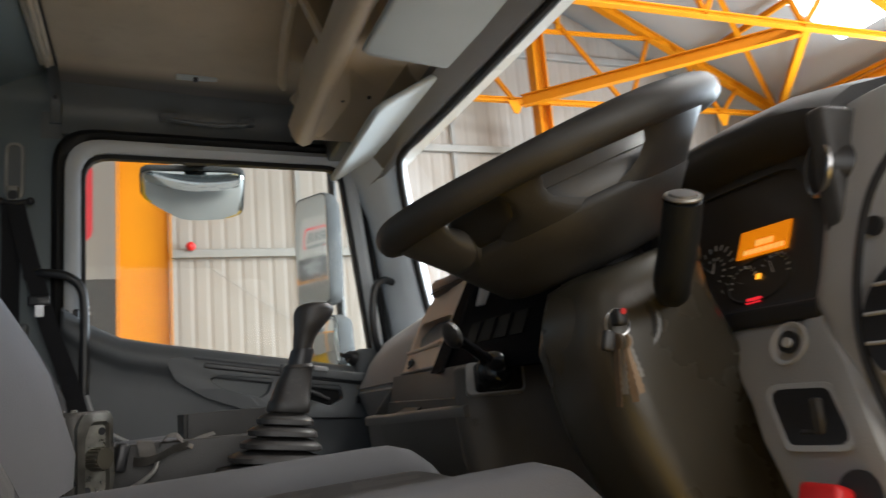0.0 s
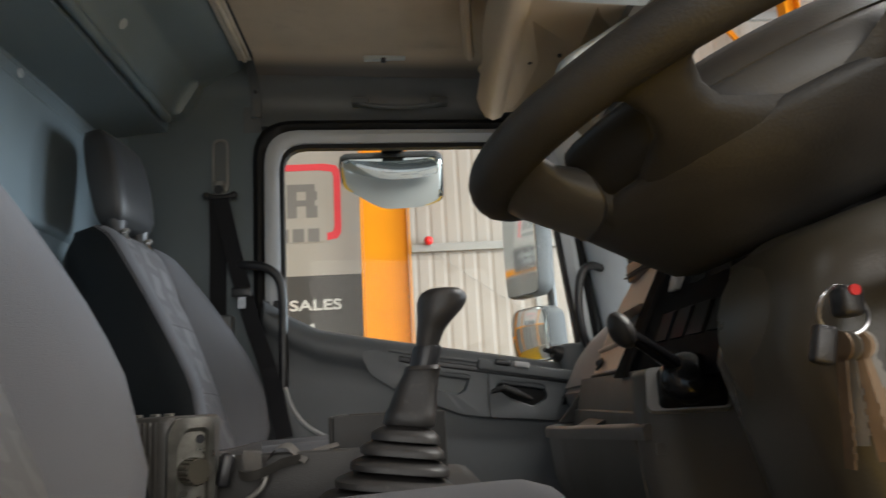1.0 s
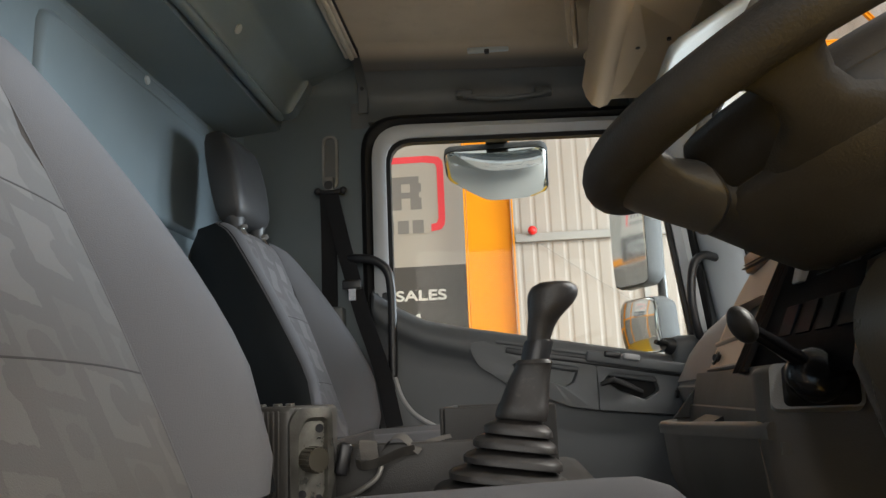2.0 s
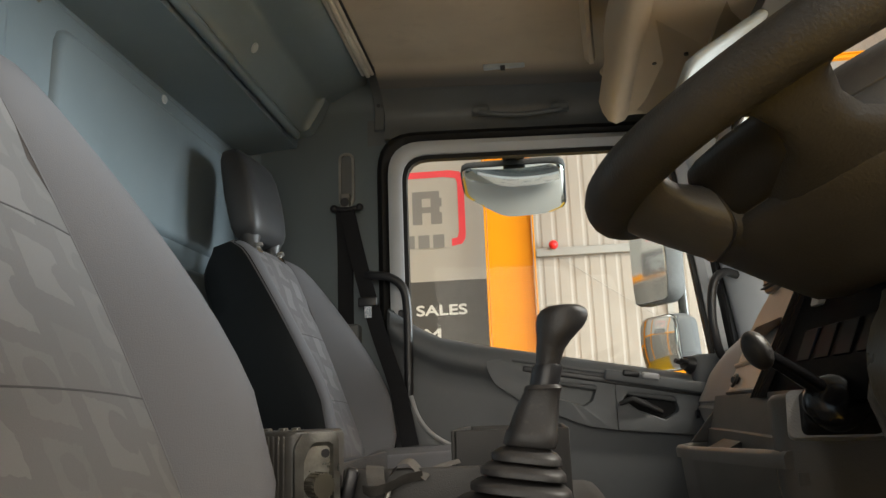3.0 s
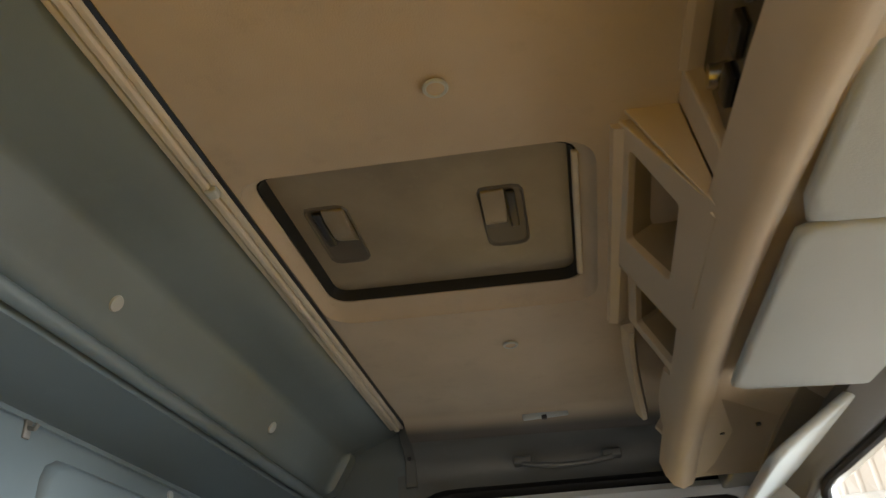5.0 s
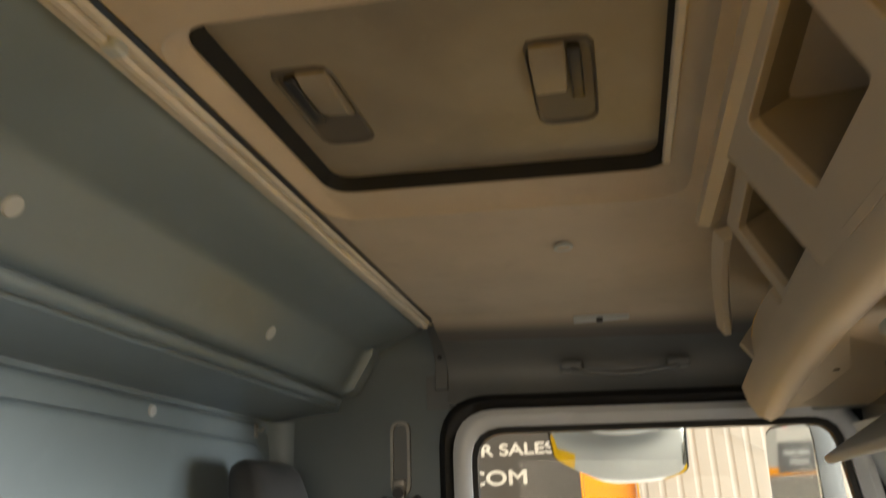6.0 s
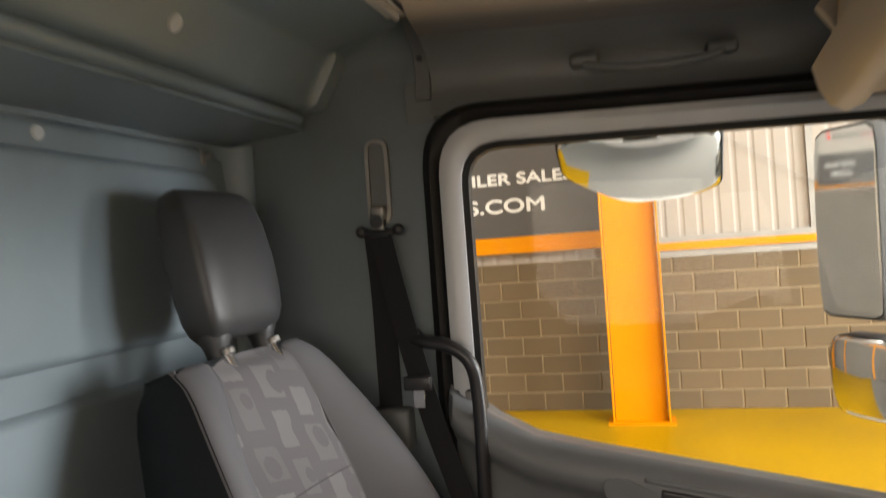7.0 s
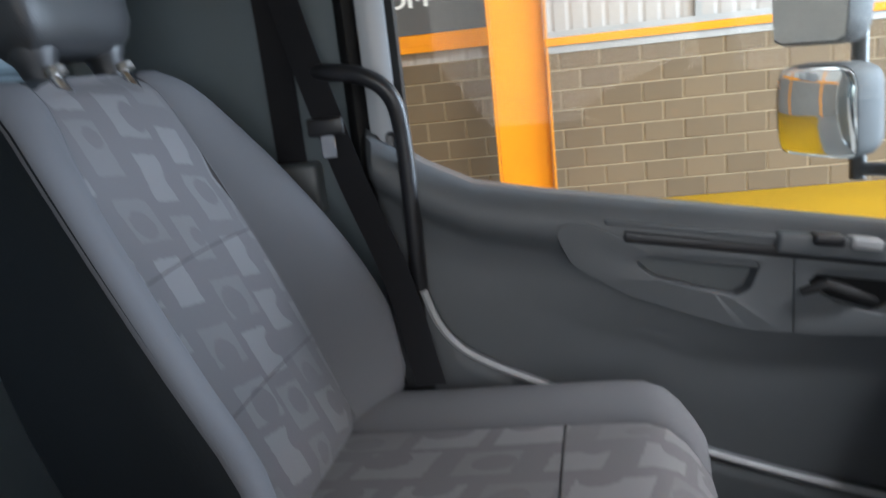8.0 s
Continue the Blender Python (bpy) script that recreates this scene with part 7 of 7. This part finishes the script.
bpart("webbing", ribbon(smooth_line([(-0.315, 0.962, 2.118), (-0.30, 0.958, 2.05), (-0.275, 0.945, 1.95), (-0.25, 0.935, 1.86), (-0.22, 0.93, 1.75), (-0.17, 0.92, 1.6), (-0.13, 0.87, 1.45)], 5), 0.046, (1, -0.15, 0.12)), M_BELT, "black webbing", smooth=False)
bpart("webbing_back", ribbon(smooth_line([(-0.325, 0.968, 2.118), (-0.325, 0.985, 2.0), (-0.325, 0.988, 1.8), (-0.32, 0.988, 1.3)], 4), 0.046, (1, 0, 0.03)), M_BELT, smooth=False)
bpart("tongue", rbox(bmesh.new(), (-0.275, 0.922, 1.822), (-0.222, 0.935, 1.848), 0.004), M_BLACK, "belt tongue")
bpart("tongue_plate", rbox(bmesh.new(), (-0.258, 0.925, 1.79), (-0.236, 0.929, 1.825), 0.001, seg=1), M_CHROME)
bpart("reel_cover", rbox(bmesh.new(), (-0.36, 0.955, 1.70), (-0.28, 1.0, 1.78), 0.008), M_SIDE)
bpart("pillar_cover", rbox(bmesh.new(), (-0.20, 0.968, 1.45), (-0.155, 0.99, 1.815), 0.006), M_BLACK)

# seat-side recliner housing and belt buckle by the engine cover
rc = thing("seat_recliner", "worn metal recliner housing beside the driver seat", "seat fitting", (-0.05, -0.27, 1.455))
M_CAST = material("dull_cast_metal", (0.13, 0.125, 0.11), 0.34, 0.7, vary=0.35, scale=40, grain=0.3, wear=0.3, wear_colour=(0.06, 0.055, 0.05))
M_RIBBED = material("ribbed_grey_casing", (0.055, 0.052, 0.047), 0.5, vary=0.2, scale=20, wear=0.2)
def outline_at(k, low):
    return [(-0.062 * k, -0.017), (-0.02, -0.021), (-0.013, -0.0225), (-0.008, -0.021), (0.026 - low, 0.014), (0.027 - low, 0.05), (-0.062 * k, 0.05)]


part("casing", loft(bmesh.new(), [[(x, y, z) for x, y in outline_at(k, low)] for z, k, low in ((-0.078, 0.9, 0.008), (-0.07, 0.97, 0.003), (0.055, 1.0, 0.0), (0.061, 0.99, 0.002), (0.063, 0.94, 0.006))]), M_RIBBED, rc, "ribbed dull metal casing", angle=35, bevel=0.002)
for k in range(7):
    part("casing_rib", rbox(bmesh.new(), (-0.058 + 0.0058 * k, -0.0225, -0.055), (-0.0552 + 0.0058 * k, -0.015, 0.058), 0.001, seg=1), M_RIBBED, rc)
for x in (-0.048, -0.030, -0.016):
    part("top_lug", rbox(bmesh.new(), (x, -0.014, 0.060), (x + 0.007, 0.0, 0.066), 0.001, seg=1), M_CAST, rc)
B0, BU, BN = Vector((-0.0085, -0.0215, 0)), Vector((0.697, 0.717, 0)), Vector((0.717, -0.697, 0))


def on_plate(u, v, w):
    """u along the slanting face, v up, w out of it."""
    return B0 + BU * u + BN * w + Vector((0, 0, v))


O = rounded([(-0.002, -0.072), (0.040, -0.066), (0.052, -0.02), (0.050, 0.060), (0.006, 0.060), (-0.003, 0.045)], [0.012, 0.012, 0.02, 0.006, 0.01, 0.012], 6)
I = rounded([(0.007, -0.052), (0.032, -0.054), (0.043, -0.03), (0.043, 0.050), (0.016, 0.050), (0.007, 0.030)], [0.010, 0.010, 0.014, 0.006, 0.012, 0.012], 6)
n = 72
PC = (0.024, -0.004)
rings = [[on_plate(p.x, p.y, w) for p in by_angle(line, PC, n)] for line, w in ((O, 0.0), (O, 0.0045), (I, 0.006), (I, 0.0045))]
rings.append([on_plate(PC[0] + (p.x - PC[0]) * 0.9, PC[1] + (p.y - PC[1]) * 0.92, 0.0012) for p in by_angle(I, PC, n)])
part("face_plate", loft(bmesh.new(), rings, caps=False), M_CAST, rc, "worn cast-metal face plate", angle=40)
part("plate_well", plate(bmesh.new(), [(p.x, p.y) for p in by_angle(I, PC, n)], on_plate, 0.0008, 0.0014), material("rubbed_bright_metal", (0.34, 0.33, 0.29), 0.32, 0.75, vary=0.35, scale=60, wear=0.3, wear_colour=(0.12, 0.11, 0.1)), rc, "rubbed bright well of the plate")
DC = on_plate(0.022, 0.006, 0.0)
DQ = BN.to_track_quat("Z", "Y").to_matrix().to_4x4()
dl = part("dial", disc(bmesh.new(), DC, BN, 0.0130, 0.022, 24, 0.0125), M_BROWN, rc, "fluted brown dial")
for k in range(16):
    part("flute", rbox(bmesh.new(), (0.0122, -0.0013, 0.004), (0.0142, 0.0013, 0.021), 0.0004, Matrix.Translation(DC) @ DQ @ pose(0, 0, 0, 0, 0, 22.5 * k), seg=1), M_BROWN, dl)
for u, v in ((0.035, 0.038), (0.033, -0.036), (0.013, -0.030)):
    part("bolt", disc(bmesh.new(), on_plate(u, v, 0.001), BN, 0.0048, 0.002, 12), M_BLACK, rc)
bk = thing("belt_buckle", "crumpled dark belt strap and buckle on the tray", "belt buckle", (0.02, -0.23, 1.432))
M_STRAP = material("dusty_webbing", (0.085, 0.078, 0.07), 0.8, vary=0.2, scale=30, grain=0.6, grain_scale=600)
part("strap", ribbon(smooth_line([(-0.018, -0.012, 0.020), (-0.006, -0.022, 0.018), (0.014, -0.026, 0.023), (0.030, -0.018, 0.030), (0.048, -0.006, 0.033)], 4), 0.016, (0.05, -0.75, 0.65)), M_STRAP, bk, "dusty crumpled strap", smooth=True)
part("strap_flap", ribbon(smooth_line([(-0.006, 0.0, 0.044), (-0.004, -0.012, 0.042), (-0.002, -0.020, 0.034), (0.0, -0.022, 0.024)], 4), 0.020, (1, 0, -0.08)), M_STRAP, bk, smooth=True)
part("strap_fold", ribbon(smooth_line([(0.012, 0.0, 0.034), (0.022, -0.004, 0.046), (0.034, 0.0, 0.047), (0.044, 0.004, 0.036), (0.054, -0.008, 0.030)], 4), 0.018, (0.15, 0.9, 0.25)), M_STRAP, bk, smooth=True)
part("strap_end", ribbon(smooth_line([(0.046, 0.0, 0.033), (0.064, 0.02, 0.040), (0.085, 0.04, 0.044)], 4), 0.008, (-0.3, 0.7, 0.5)), M_STRAP, bk)
part("buckle", rbox(bmesh.new(), (-0.046, -0.008, 0.0), (-0.032, 0.01, 0.036), 0.004, pose(0, 0, 0, 0, 12, 20)), M_BLACK, bk)
part("stalk", tube(bmesh.new(), smooth_line([(-0.045, 0.0, -0.02), (-0.02, -0.012, -0.012), (0.005, -0.012, 0.004), (0.012, -0.01, 0.022)], 4), 0.003, 8), M_STEEL, bk, "bright metal buckle stalk")

# ---- roof hatch ----
ht = thing("roof_hatch", "brown-grey roof hatch lid with two recessed handles", "roof hatch", (0.05, 0.065, 2.53))
HM = Matrix.Translation((-0.05, -0.065, -2.53))


def hpart(name, bm, mat, label="", parent=None, **kw):
    bmesh.ops.transform(bm, matrix=HM, verts=bm.verts)
    return part(name, bm, mat, parent or ht, label, **kw)


LID = rounded([(-0.186, -0.192), (0.273, -0.192), (0.273, 0.206), (-0.186, 0.206)], 0.04)
M_LID = material("dusty_hatch_plastic", (0.25, 0.208, 0.15), 0.4, vary=0.2, scale=7, grain=0.2, wear=0.35, wear_colour=(0.33, 0.28, 0.2))
lid = hpart("lid", fall(plate(bmesh.new(), LID, XY, 2.546, 2.56)), M_LID, "dusty plastic lid")
bm = bmesh.new()
loft(bm, [[(p.x, p.y, z) for p in by_angle(line, HC, 160)] for line, z in (
    (rounded([(-0.189, -0.195), (0.276, -0.195), (0.276, 0.209), (-0.189, 0.209)], 0.04), 2.526),
    (rounded([(-0.1865, -0.1935), (0.2735, -0.1935), (0.2735, 0.2075), (-0.1865, 0.2075)], 0.038), 2.524),
    (rounded([(-0.184, -0.1915), (0.270, -0.1915), (0.270, 0.2055), (-0.184, 0.2055)], 0.036), 2.530),
    (rounded([(-0.178, -0.188), (0.264, -0.188), (0.264, 0.2035), (-0.178, 0.2035)], 0.03), 2.5455))], caps=False)
hpart("gasket", fall(bm), M_RUBBER, "black rubber gasket", angle=40)
bm = fall(rbox(bmesh.new(), (0.2665, -0.17, 2.519), (0.2765, 0.185, 2.5275), 0.002, seg=1))
hpart("hinge_rail", bm, M_STRIP, "thin bright rail beside the lid", smooth=False)
# far darker than the lid, so the cup's recess shade is in its colour
M_LIDD = material("shaded_hatch_cup", (0.085, 0.072, 0.055), 0.42, vary=0.15, scale=15)
# two mirrored handles: a long bowl, a sloping grip plate and a black bar for the finger gap behind it
for x, s in ((0.159, 1), (-0.118, -1)):
    y = 0.012
    o = rounded([(x - 0.034, y - 0.085), (x + 0.034, y - 0.085), (x + 0.034, y + 0.085), (x - 0.034, y + 0.085)], [0.012, 0.018, 0.022, 0.018])
    rings = [[(x + (p.x - x) * k, y + (p.y - y) * k, z) for p in by_angle(o, (x, y), 56)] for k, z in ((1.06, 2.5465), (1.03, 2.5435), (1.0, 2.5432), (0.95, 2.5455), (0.9, 2.5458))]
    cup = hpart("handle_cup", fall(loft(bmesh.new(), rings)), M_LIDD, "handle cup with recess shade put into its colour", lid, angle=60)
    bm = loft(bmesh.new(), [[(x + s * a, yy, 2.5455), (x + s * a, yy, 2.5455 - dz), (x + s * b, yy, 2.5455 - dz * 0.7), (x + s * b, yy, 2.5455)] for yy, dz, a, b in ((y - 0.082, 0.006, -0.030, 0.006), (y - 0.06, 0.014, -0.031, 0.006), (y - 0.01, 0.016, -0.031, 0.004), (y + 0.012, 0.004, -0.031, 0.002))])
    hpart("handle_grip", fall(bm), M_LID, "dusty sloping grip", lid, angle=35, bevel=0.0015)
    # solid black bar stands in for the shade of the finger gap
    bm = rbox(bmesh.new(), (min(x + s * 0.008, x + s * 0.022), y - 0.078, 2.537), (max(x + s * 0.008, x + s * 0.022), y + 0.02, 2.5452), 0.003)
    hpart("handle_gap_shade", fall(bm), M_BLACK, "", lid)
for x, y in ((0.121, 0.412), (0.112, -0.36)):
    f = thing("lining_button", "round pale fixing button in the roof lining", "button", (x, y, 2.494 - 0.055 * (x + 0.215)), group="lining buttons")
    part("rim", tube(bmesh.new(), [(0.013 * math.cos(t), 0.013 * math.sin(t), 0) for t in [2 * math.pi * k / 20 for k in range(20)]], 0.0028, 6, True), M_VISOR, f)
    part("cap", disc(bmesh.new(), (0, 0, -0.001), (0, 0, 1), 0.011, 0.004, 18), M_LINER, f)

# studs and hooks on the rear wall
M_PLUG = material("pale_plug", (0.42, 0.44, 0.45), 0.4, vary=0.05)
for y, x, z in ((0.529, -0.4325, 2.4125), (-0.1, -0.4325, 2.4125), (0.49, -0.637, 2.279), (-0.3, -0.637, 2.279)):
    st = part("wall_stud", disc(bmesh.new(), (0, 0, 0), (0.85, 0, -0.53) if x > -0.5 else (1, 0, 0), 0.0145 if x > -0.5 else 0.0115, 0.005, 20, 0.012 if x > -0.5 else 0.0095), M_PLUG)
    st.location = (x, y, z)
    tagged(st, "small pale round plug in the rear trim", "plug", group="rear wall plugs")
for y in (0.895, 0.024):
    hk = thing("wall_hook", "small metal coat hook on the rear wall", "hook", (-0.636, y, 2.281), group="rear wall hooks")
    part("plate", rbox(bmesh.new(), (-0.002, -0.008, -0.014), (0.004, 0.008, 0.016), 0.002), M_STEEL, hk)
    part("peg", tube(bmesh.new(), [(0.0, 0, 0.004), (0.015, 0, 0.0), (0.02, 0, 0.008)], 0.004, 8), M_STEEL, hk)

# ---- passenger mirrors ----
M_HOUSING = material("matt_grey_housing", (0.05, 0.052, 0.055), 0.7, vary=0.1, grain=0.3, spec=0.25)


def mirror(label, at, face, w, h, depth, roll=0, r=0.03, bow=0.02, belly=0.0, skew=0.0):
    """A mirror head: rounded dark housing, convex glass. face: the way the glass looks."""
    ob = thing("wing_mirror", label, "mirror", (0, 0, 0), group="passenger mirrors")
    o = rounded([(-w / 2, -h / 2 + belly + skew), (-w * 0.22 + skew, -h / 2), (w * 0.22 + skew, -h / 2), (w / 2, -h / 2 + max(0.0, belly - skew)), (w / 2, h / 2), (-w / 2, h / 2)], [r, r * 3, r * 3, r, r, r], 8)
    c = (0, 0)
    n = 64
    out = by_angle(o, c, n)
    rings = [[(p.x * s, p.y * s, z) for p in out] for s, z in ((0.99, 0.0), (1.005, 0.002), (1.02, -0.006), (1.02, -depth * 0.5), (0.9, -depth * 0.85), (0.6, -depth))]
    part("housing", loft(bmesh.new(), [[(p.x * 0.96, p.y * 0.96, -0.004) for p in out]] + rings), M_HOUSING, ob, "matt dark grey mirror housing", angle=60)
    bm = bmesh.new()
    k = bow / (max(w, h) / 2) ** 2
    rim = max(p.x ** 2 + p.y ** 2 for p in out)
    rings = [[(p.x * 0.985, p.y * 0.985, -0.003) for p in out]] + [[(p.x * s, p.y * s, 0.002 + k * (rim - s * s * (p.x ** 2 + p.y ** 2))) for p in out] for s in (0.985, 0.9, 0.75, 0.6, 0.45, 0.3, 0.15, 0.03)]
    part("mirror_glass", loft(bm, rings), M_MIRROR, ob, "clean convex mirror glass", angle=80)
    ob.matrix_world = Matrix.Translation(at) @ Vector(face).to_track_quat("Z", "Y").to_matrix().to_4x4() @ pose(0, 0, 0, 0, 0, roll)
    return ob


mirror("kerb mirror hanging above the door window", (0.165, 1.235, 2.219), (-0.05, -0.6, -0.8), 0.322, 0.192, 0.05, -2, 0.03, 0.021, 0.05, 0.035)
mirror("tall main wing mirror beside the door", (0.60, 1.46, 2.07), (-0.86, -0.5, 0.02), 0.175, 0.42, 0.09, 0, 0.035, 0.008)
mirror("small wide-angle wing mirror under the main one", (0.615, 1.46, 1.725), (-0.86, -0.5, -0.05), 0.185, 0.18, 0.10, 0, 0.04, 0.014)
arm = thing("mirror_stay", "dark tubular mirror stay on the cab corner", "mirror stay", (0.75, 1.3, 2.0))
part("post", tube(bmesh.new(), [(-0.06, 0.17, 0.38), (-0.055, 0.17, 0.0), (-0.05, 0.17, -0.42)], 0.016, 10), M_BLACK, arm)
for z in (0.36, -0.40):
    part("strut", tube(bmesh.new(), smooth_line([(-0.055, 0.17, z), (0.0, 0.12, z), (0.06, -0.1, z), (0.08, -0.26, z)], 4), 0.014, 10), M_BLACK, arm)
br = thing("mirror_bracket", "short black bracket holding the kerb mirror", "bracket", (0.17, 1.15, 2.33))
part("arm", rbox(bmesh.new(), (-0.035, -0.12, -0.03), (0.035, 0.10, 0.0), 0.008, pose(0, 0, 0, -12, 0, 0)), M_BLACK, br)
part("pad", rbox(bmesh.new(), (-0.02, 0.06, -0.09), (0.02, 0.10, -0.02), 0.006), M_BLACK, br)

# ---- sign on the wall ----
sg = thing("wall_sign", "large dark and pale company sign board on the cladding", "sign", (-1.6, WALL_Y - 0.06, 3.4))
SM = Matrix.Translation((1.6, -(WALL_Y - 0.06), -3.4))


def spart(name, bm, mat, label="", **kw):
    bmesh.ops.transform(bm, matrix=SM, verts=bm.verts)
    return part(name, bm, mat, sg, label, smooth=False, **kw)


YS = WALL_Y - 0.06
spart("lower_board", box(bmesh.new(), (-4.6, YS, 2.13), (-0.25, YS + 0.05, 3.22)), M_SIGN_DARK, "dark grey lower board")
spart("upper_board", box(bmesh.new(), (-4.6, YS, 3.22), (-0.25, YS + 0.05, 5.3)), M_SIGN_PALE, "pale upper board")
o = rounded([(-4.3, 3.68), (-0.61, 3.68), (-0.61, 4.74), (-4.3, 4.74)], 0.16)
i = rounded([(-4.21, 3.77), (-0.70, 3.77), (-0.70, 4.65), (-4.21, 4.65)], 0.10)
ring = frame_ring(bmesh.new(), o, i, (-2.45, 4.21), XZ, YS - 0.006, YS, 160)
spart("logo_frame", ring, M_SIGN_RED, "red rounded logo frame")
spart("frame_gap", box(bmesh.new(), (-2.2, YS - 0.0075, 3.66), (-0.80, YS - 0.0062, 3.79)), M_SIGN_PALE)
bm = bmesh.new()
x = -0.92
for k, w in enumerate((0.40, 0.38, 0.42, 0.36, 0.40, 0.42)):
    box(bm, (x - w, YS - 0.006, 4.36), (x - 0.03, YS, 4.46))
    box(bm, (x - 0.15, YS - 0.006, 4.24), (x, YS, 4.36))
    box(bm, (x - w, YS - 0.006, 4.16), (x - 0.03, YS, 4.24))
    box(bm, (x - w, YS - 0.006, 4.24), (x - w + 0.13, YS, 4.36))
    box(bm, (x - w, YS - 0.006, 4.0), (x - w + 0.13, YS, 4.16))
    box(bm, (x - 0.15, YS - 0.006, 4.0), (x, YS, 4.16))
    x -= w + 0.1
spart("logo_shape", bm, M_SIGN_GREY, "large grey logo shapes")
bm = bmesh.new()
x = -0.90
for k in range(9):
    box(bm, (x - 0.15, YS - 0.012, 3.67), (x, YS - 0.0005, 3.85))
    x -= 0.2
spart("logo_bar", bm, M_SIGN_GREY, "grey bars of a second logo line")


def words(text, x_right, z, height, mat):
    cu = bpy.data.curves.new("lettering", "FONT")
    cu.body, cu.size, cu.extrude, cu.offset, cu.align_x = text, 1.0, 0.002, 0.0, "RIGHT"
    tmp = bpy.data.objects.new("lettering", cu)
    scene.collection.objects.link(tmp)
    bpy.context.view_layer.update()
    me = bpy.data.meshes.new_from_object(tmp.evaluated_get(bpy.context.evaluated_depsgraph_get()))
    bpy.data.objects.remove(tmp)
    k = height / 0.69
    me.transform(Matrix.Translation((x_right, YS - 0.005, z)) @ Matrix.Rotation(radians(90), 4, "X") @ Matrix.Diagonal((k * 1.4, k, k, 1)))
    me.transform(SM)
    bold = bmesh.new()
    for dx, dz, dy in ((-0.007, 0, 0), (0.007, 0, 0.0004), (0, 0.006, 0.0008), (0, -0.006, 0.0012)):
        keep = len(bold.verts)
        bold.from_mesh(me)
        bold.verts.ensure_lookup_table()
        for v in bold.verts[keep:]:
            v.co += Vector((dx, -dy, dz))
    bold.to_mesh(me)
    bold.free()
    ob = link("lettering", me, mat, sg, "white capital letters", smooth=False)
    return ob


words("AILER SALES", -0.63, 2.77, 0.13, M_SIGN_WHITE)
words("S.COM", -0.97, 2.43, 0.16, M_SIGN_WHITE)

# the same board again on the wall behind the truck, which the mirrors show
s2 = copy_thing(sg, pose(LOW_X + 0.12, 3.7, 3.75, 0, 0, 90) @ Matrix.Diagonal((0.6, 0.6, 0.6, 1)))
tagged(s2, "company sign board on the wall behind the truck", "sign")
bm = bmesh.new()
box(bm, (LOW_X, -7.0, 0), (LOW_X + 0.04, WALL_Y, 2.9))
tagged(part("wall_back_lower", bm, material("brown_block_paint", (0.13, 0.115, 0.1), 0.8, vary=0.15, scale=2), smooth=False), "dark grey lower part of the back wall", "wall", kind="structure")
for z in (2.95, 5.6):
    tagged(part("wall_rail", box(bmesh.new(), (LOW_X, -7.0, z), (LOW_X + 0.1, WALL_Y, z + 0.16)), M_ORANGE, smooth=False), "orange steel rail on the back wall", "rail", kind="structure")
for y in (-4.6, 1.2, 5.6):
    tagged(part("wall_post", box(bmesh.new(), (LOW_X, y, 0), (LOW_X + 0.2, y + 0.2, 6.0)), M_ORANGE, smooth=False, bevel=0.005), "orange steel post on the back wall", "post", group="back wall posts")

# ---- blocks of the lower wall, nearest stretch as single pieces ----
M_BLOCK = material("concrete_block", (0.125, 0.086, 0.047), 0.9, vary=0.1, scale=3, grain=0.8, grain_scale=60, wear=0.3, wear_colour=(0.112, 0.086, 0.058))
_nt = M_BLOCK.node_tree
_oi = _nt.nodes.new("ShaderNodeObjectInfo")
_mr = _nt.nodes.new("ShaderNodeMapRange")
_mr.inputs["To Min"].default_value, _mr.inputs["To Max"].default_value = 0.88, 1.1
_nt.links.new(_oi.outputs["Random"], _mr.inputs["Value"])
_mu = _nt.nodes.new("ShaderNodeMix")
_mu.data_type, _mu.blend_type = "RGBA", "MULTIPLY"
_mu.inputs["Factor"].default_value = 1
_b = _nt.nodes["Principled BSDF"]
_nt.links.new(_b.inputs["Base Color"].links[0].from_socket, _mu.inputs["A"])
_nt.links.new(_mr.outputs["Result"], _mu.inputs["B"])
_nt.links.new(_mu.outputs["Result"], _b.inputs["Base Color"])


def block_mesh(name, w):
    bm = bmesh.new()
    box(bm, (-w / 2, 0, -0.1045), (w / 2, 0.1, 0.1045))
    edges = [e for e in bm.edges if all(v.co.y < 0.01 for v in e.verts)]
    bmesh.ops.bevel(bm, geom=edges, offset=0.006, segments=1, affect="EDGES")
    me = bpy.data.meshes.new(name)
    bm.to_mesh(me)
    bm.free()
    me.materials.append(M_BLOCK)
    return me


full = block_mesh("brick", 0.432)
rest = bmesh.new()
rng = random.Random(4)
for row in range(8):
    z = 0.1125 + 0.225 * row
    x = LOW_X + (0.225 if row % 2 else 0.0)
    while x < EAVE_X:
        cx = x + 0.225
        if -3.6 < cx < 4.6:
            ob = new("brick", full)
            ob.location = (cx, WALL_Y + rng.uniform(-0.002, 0.002), z)
            ob.parent = WALL
        else:
            box(rest, (cx - 0.216, WALL_Y, z - 0.1045), (cx + 0.216, WALL_Y + 0.1, z + 0.1045))
        x += 0.45
tagged(part("far_bricks", rest, M_BLOCK, WALL, smooth=False), kind="stuff")
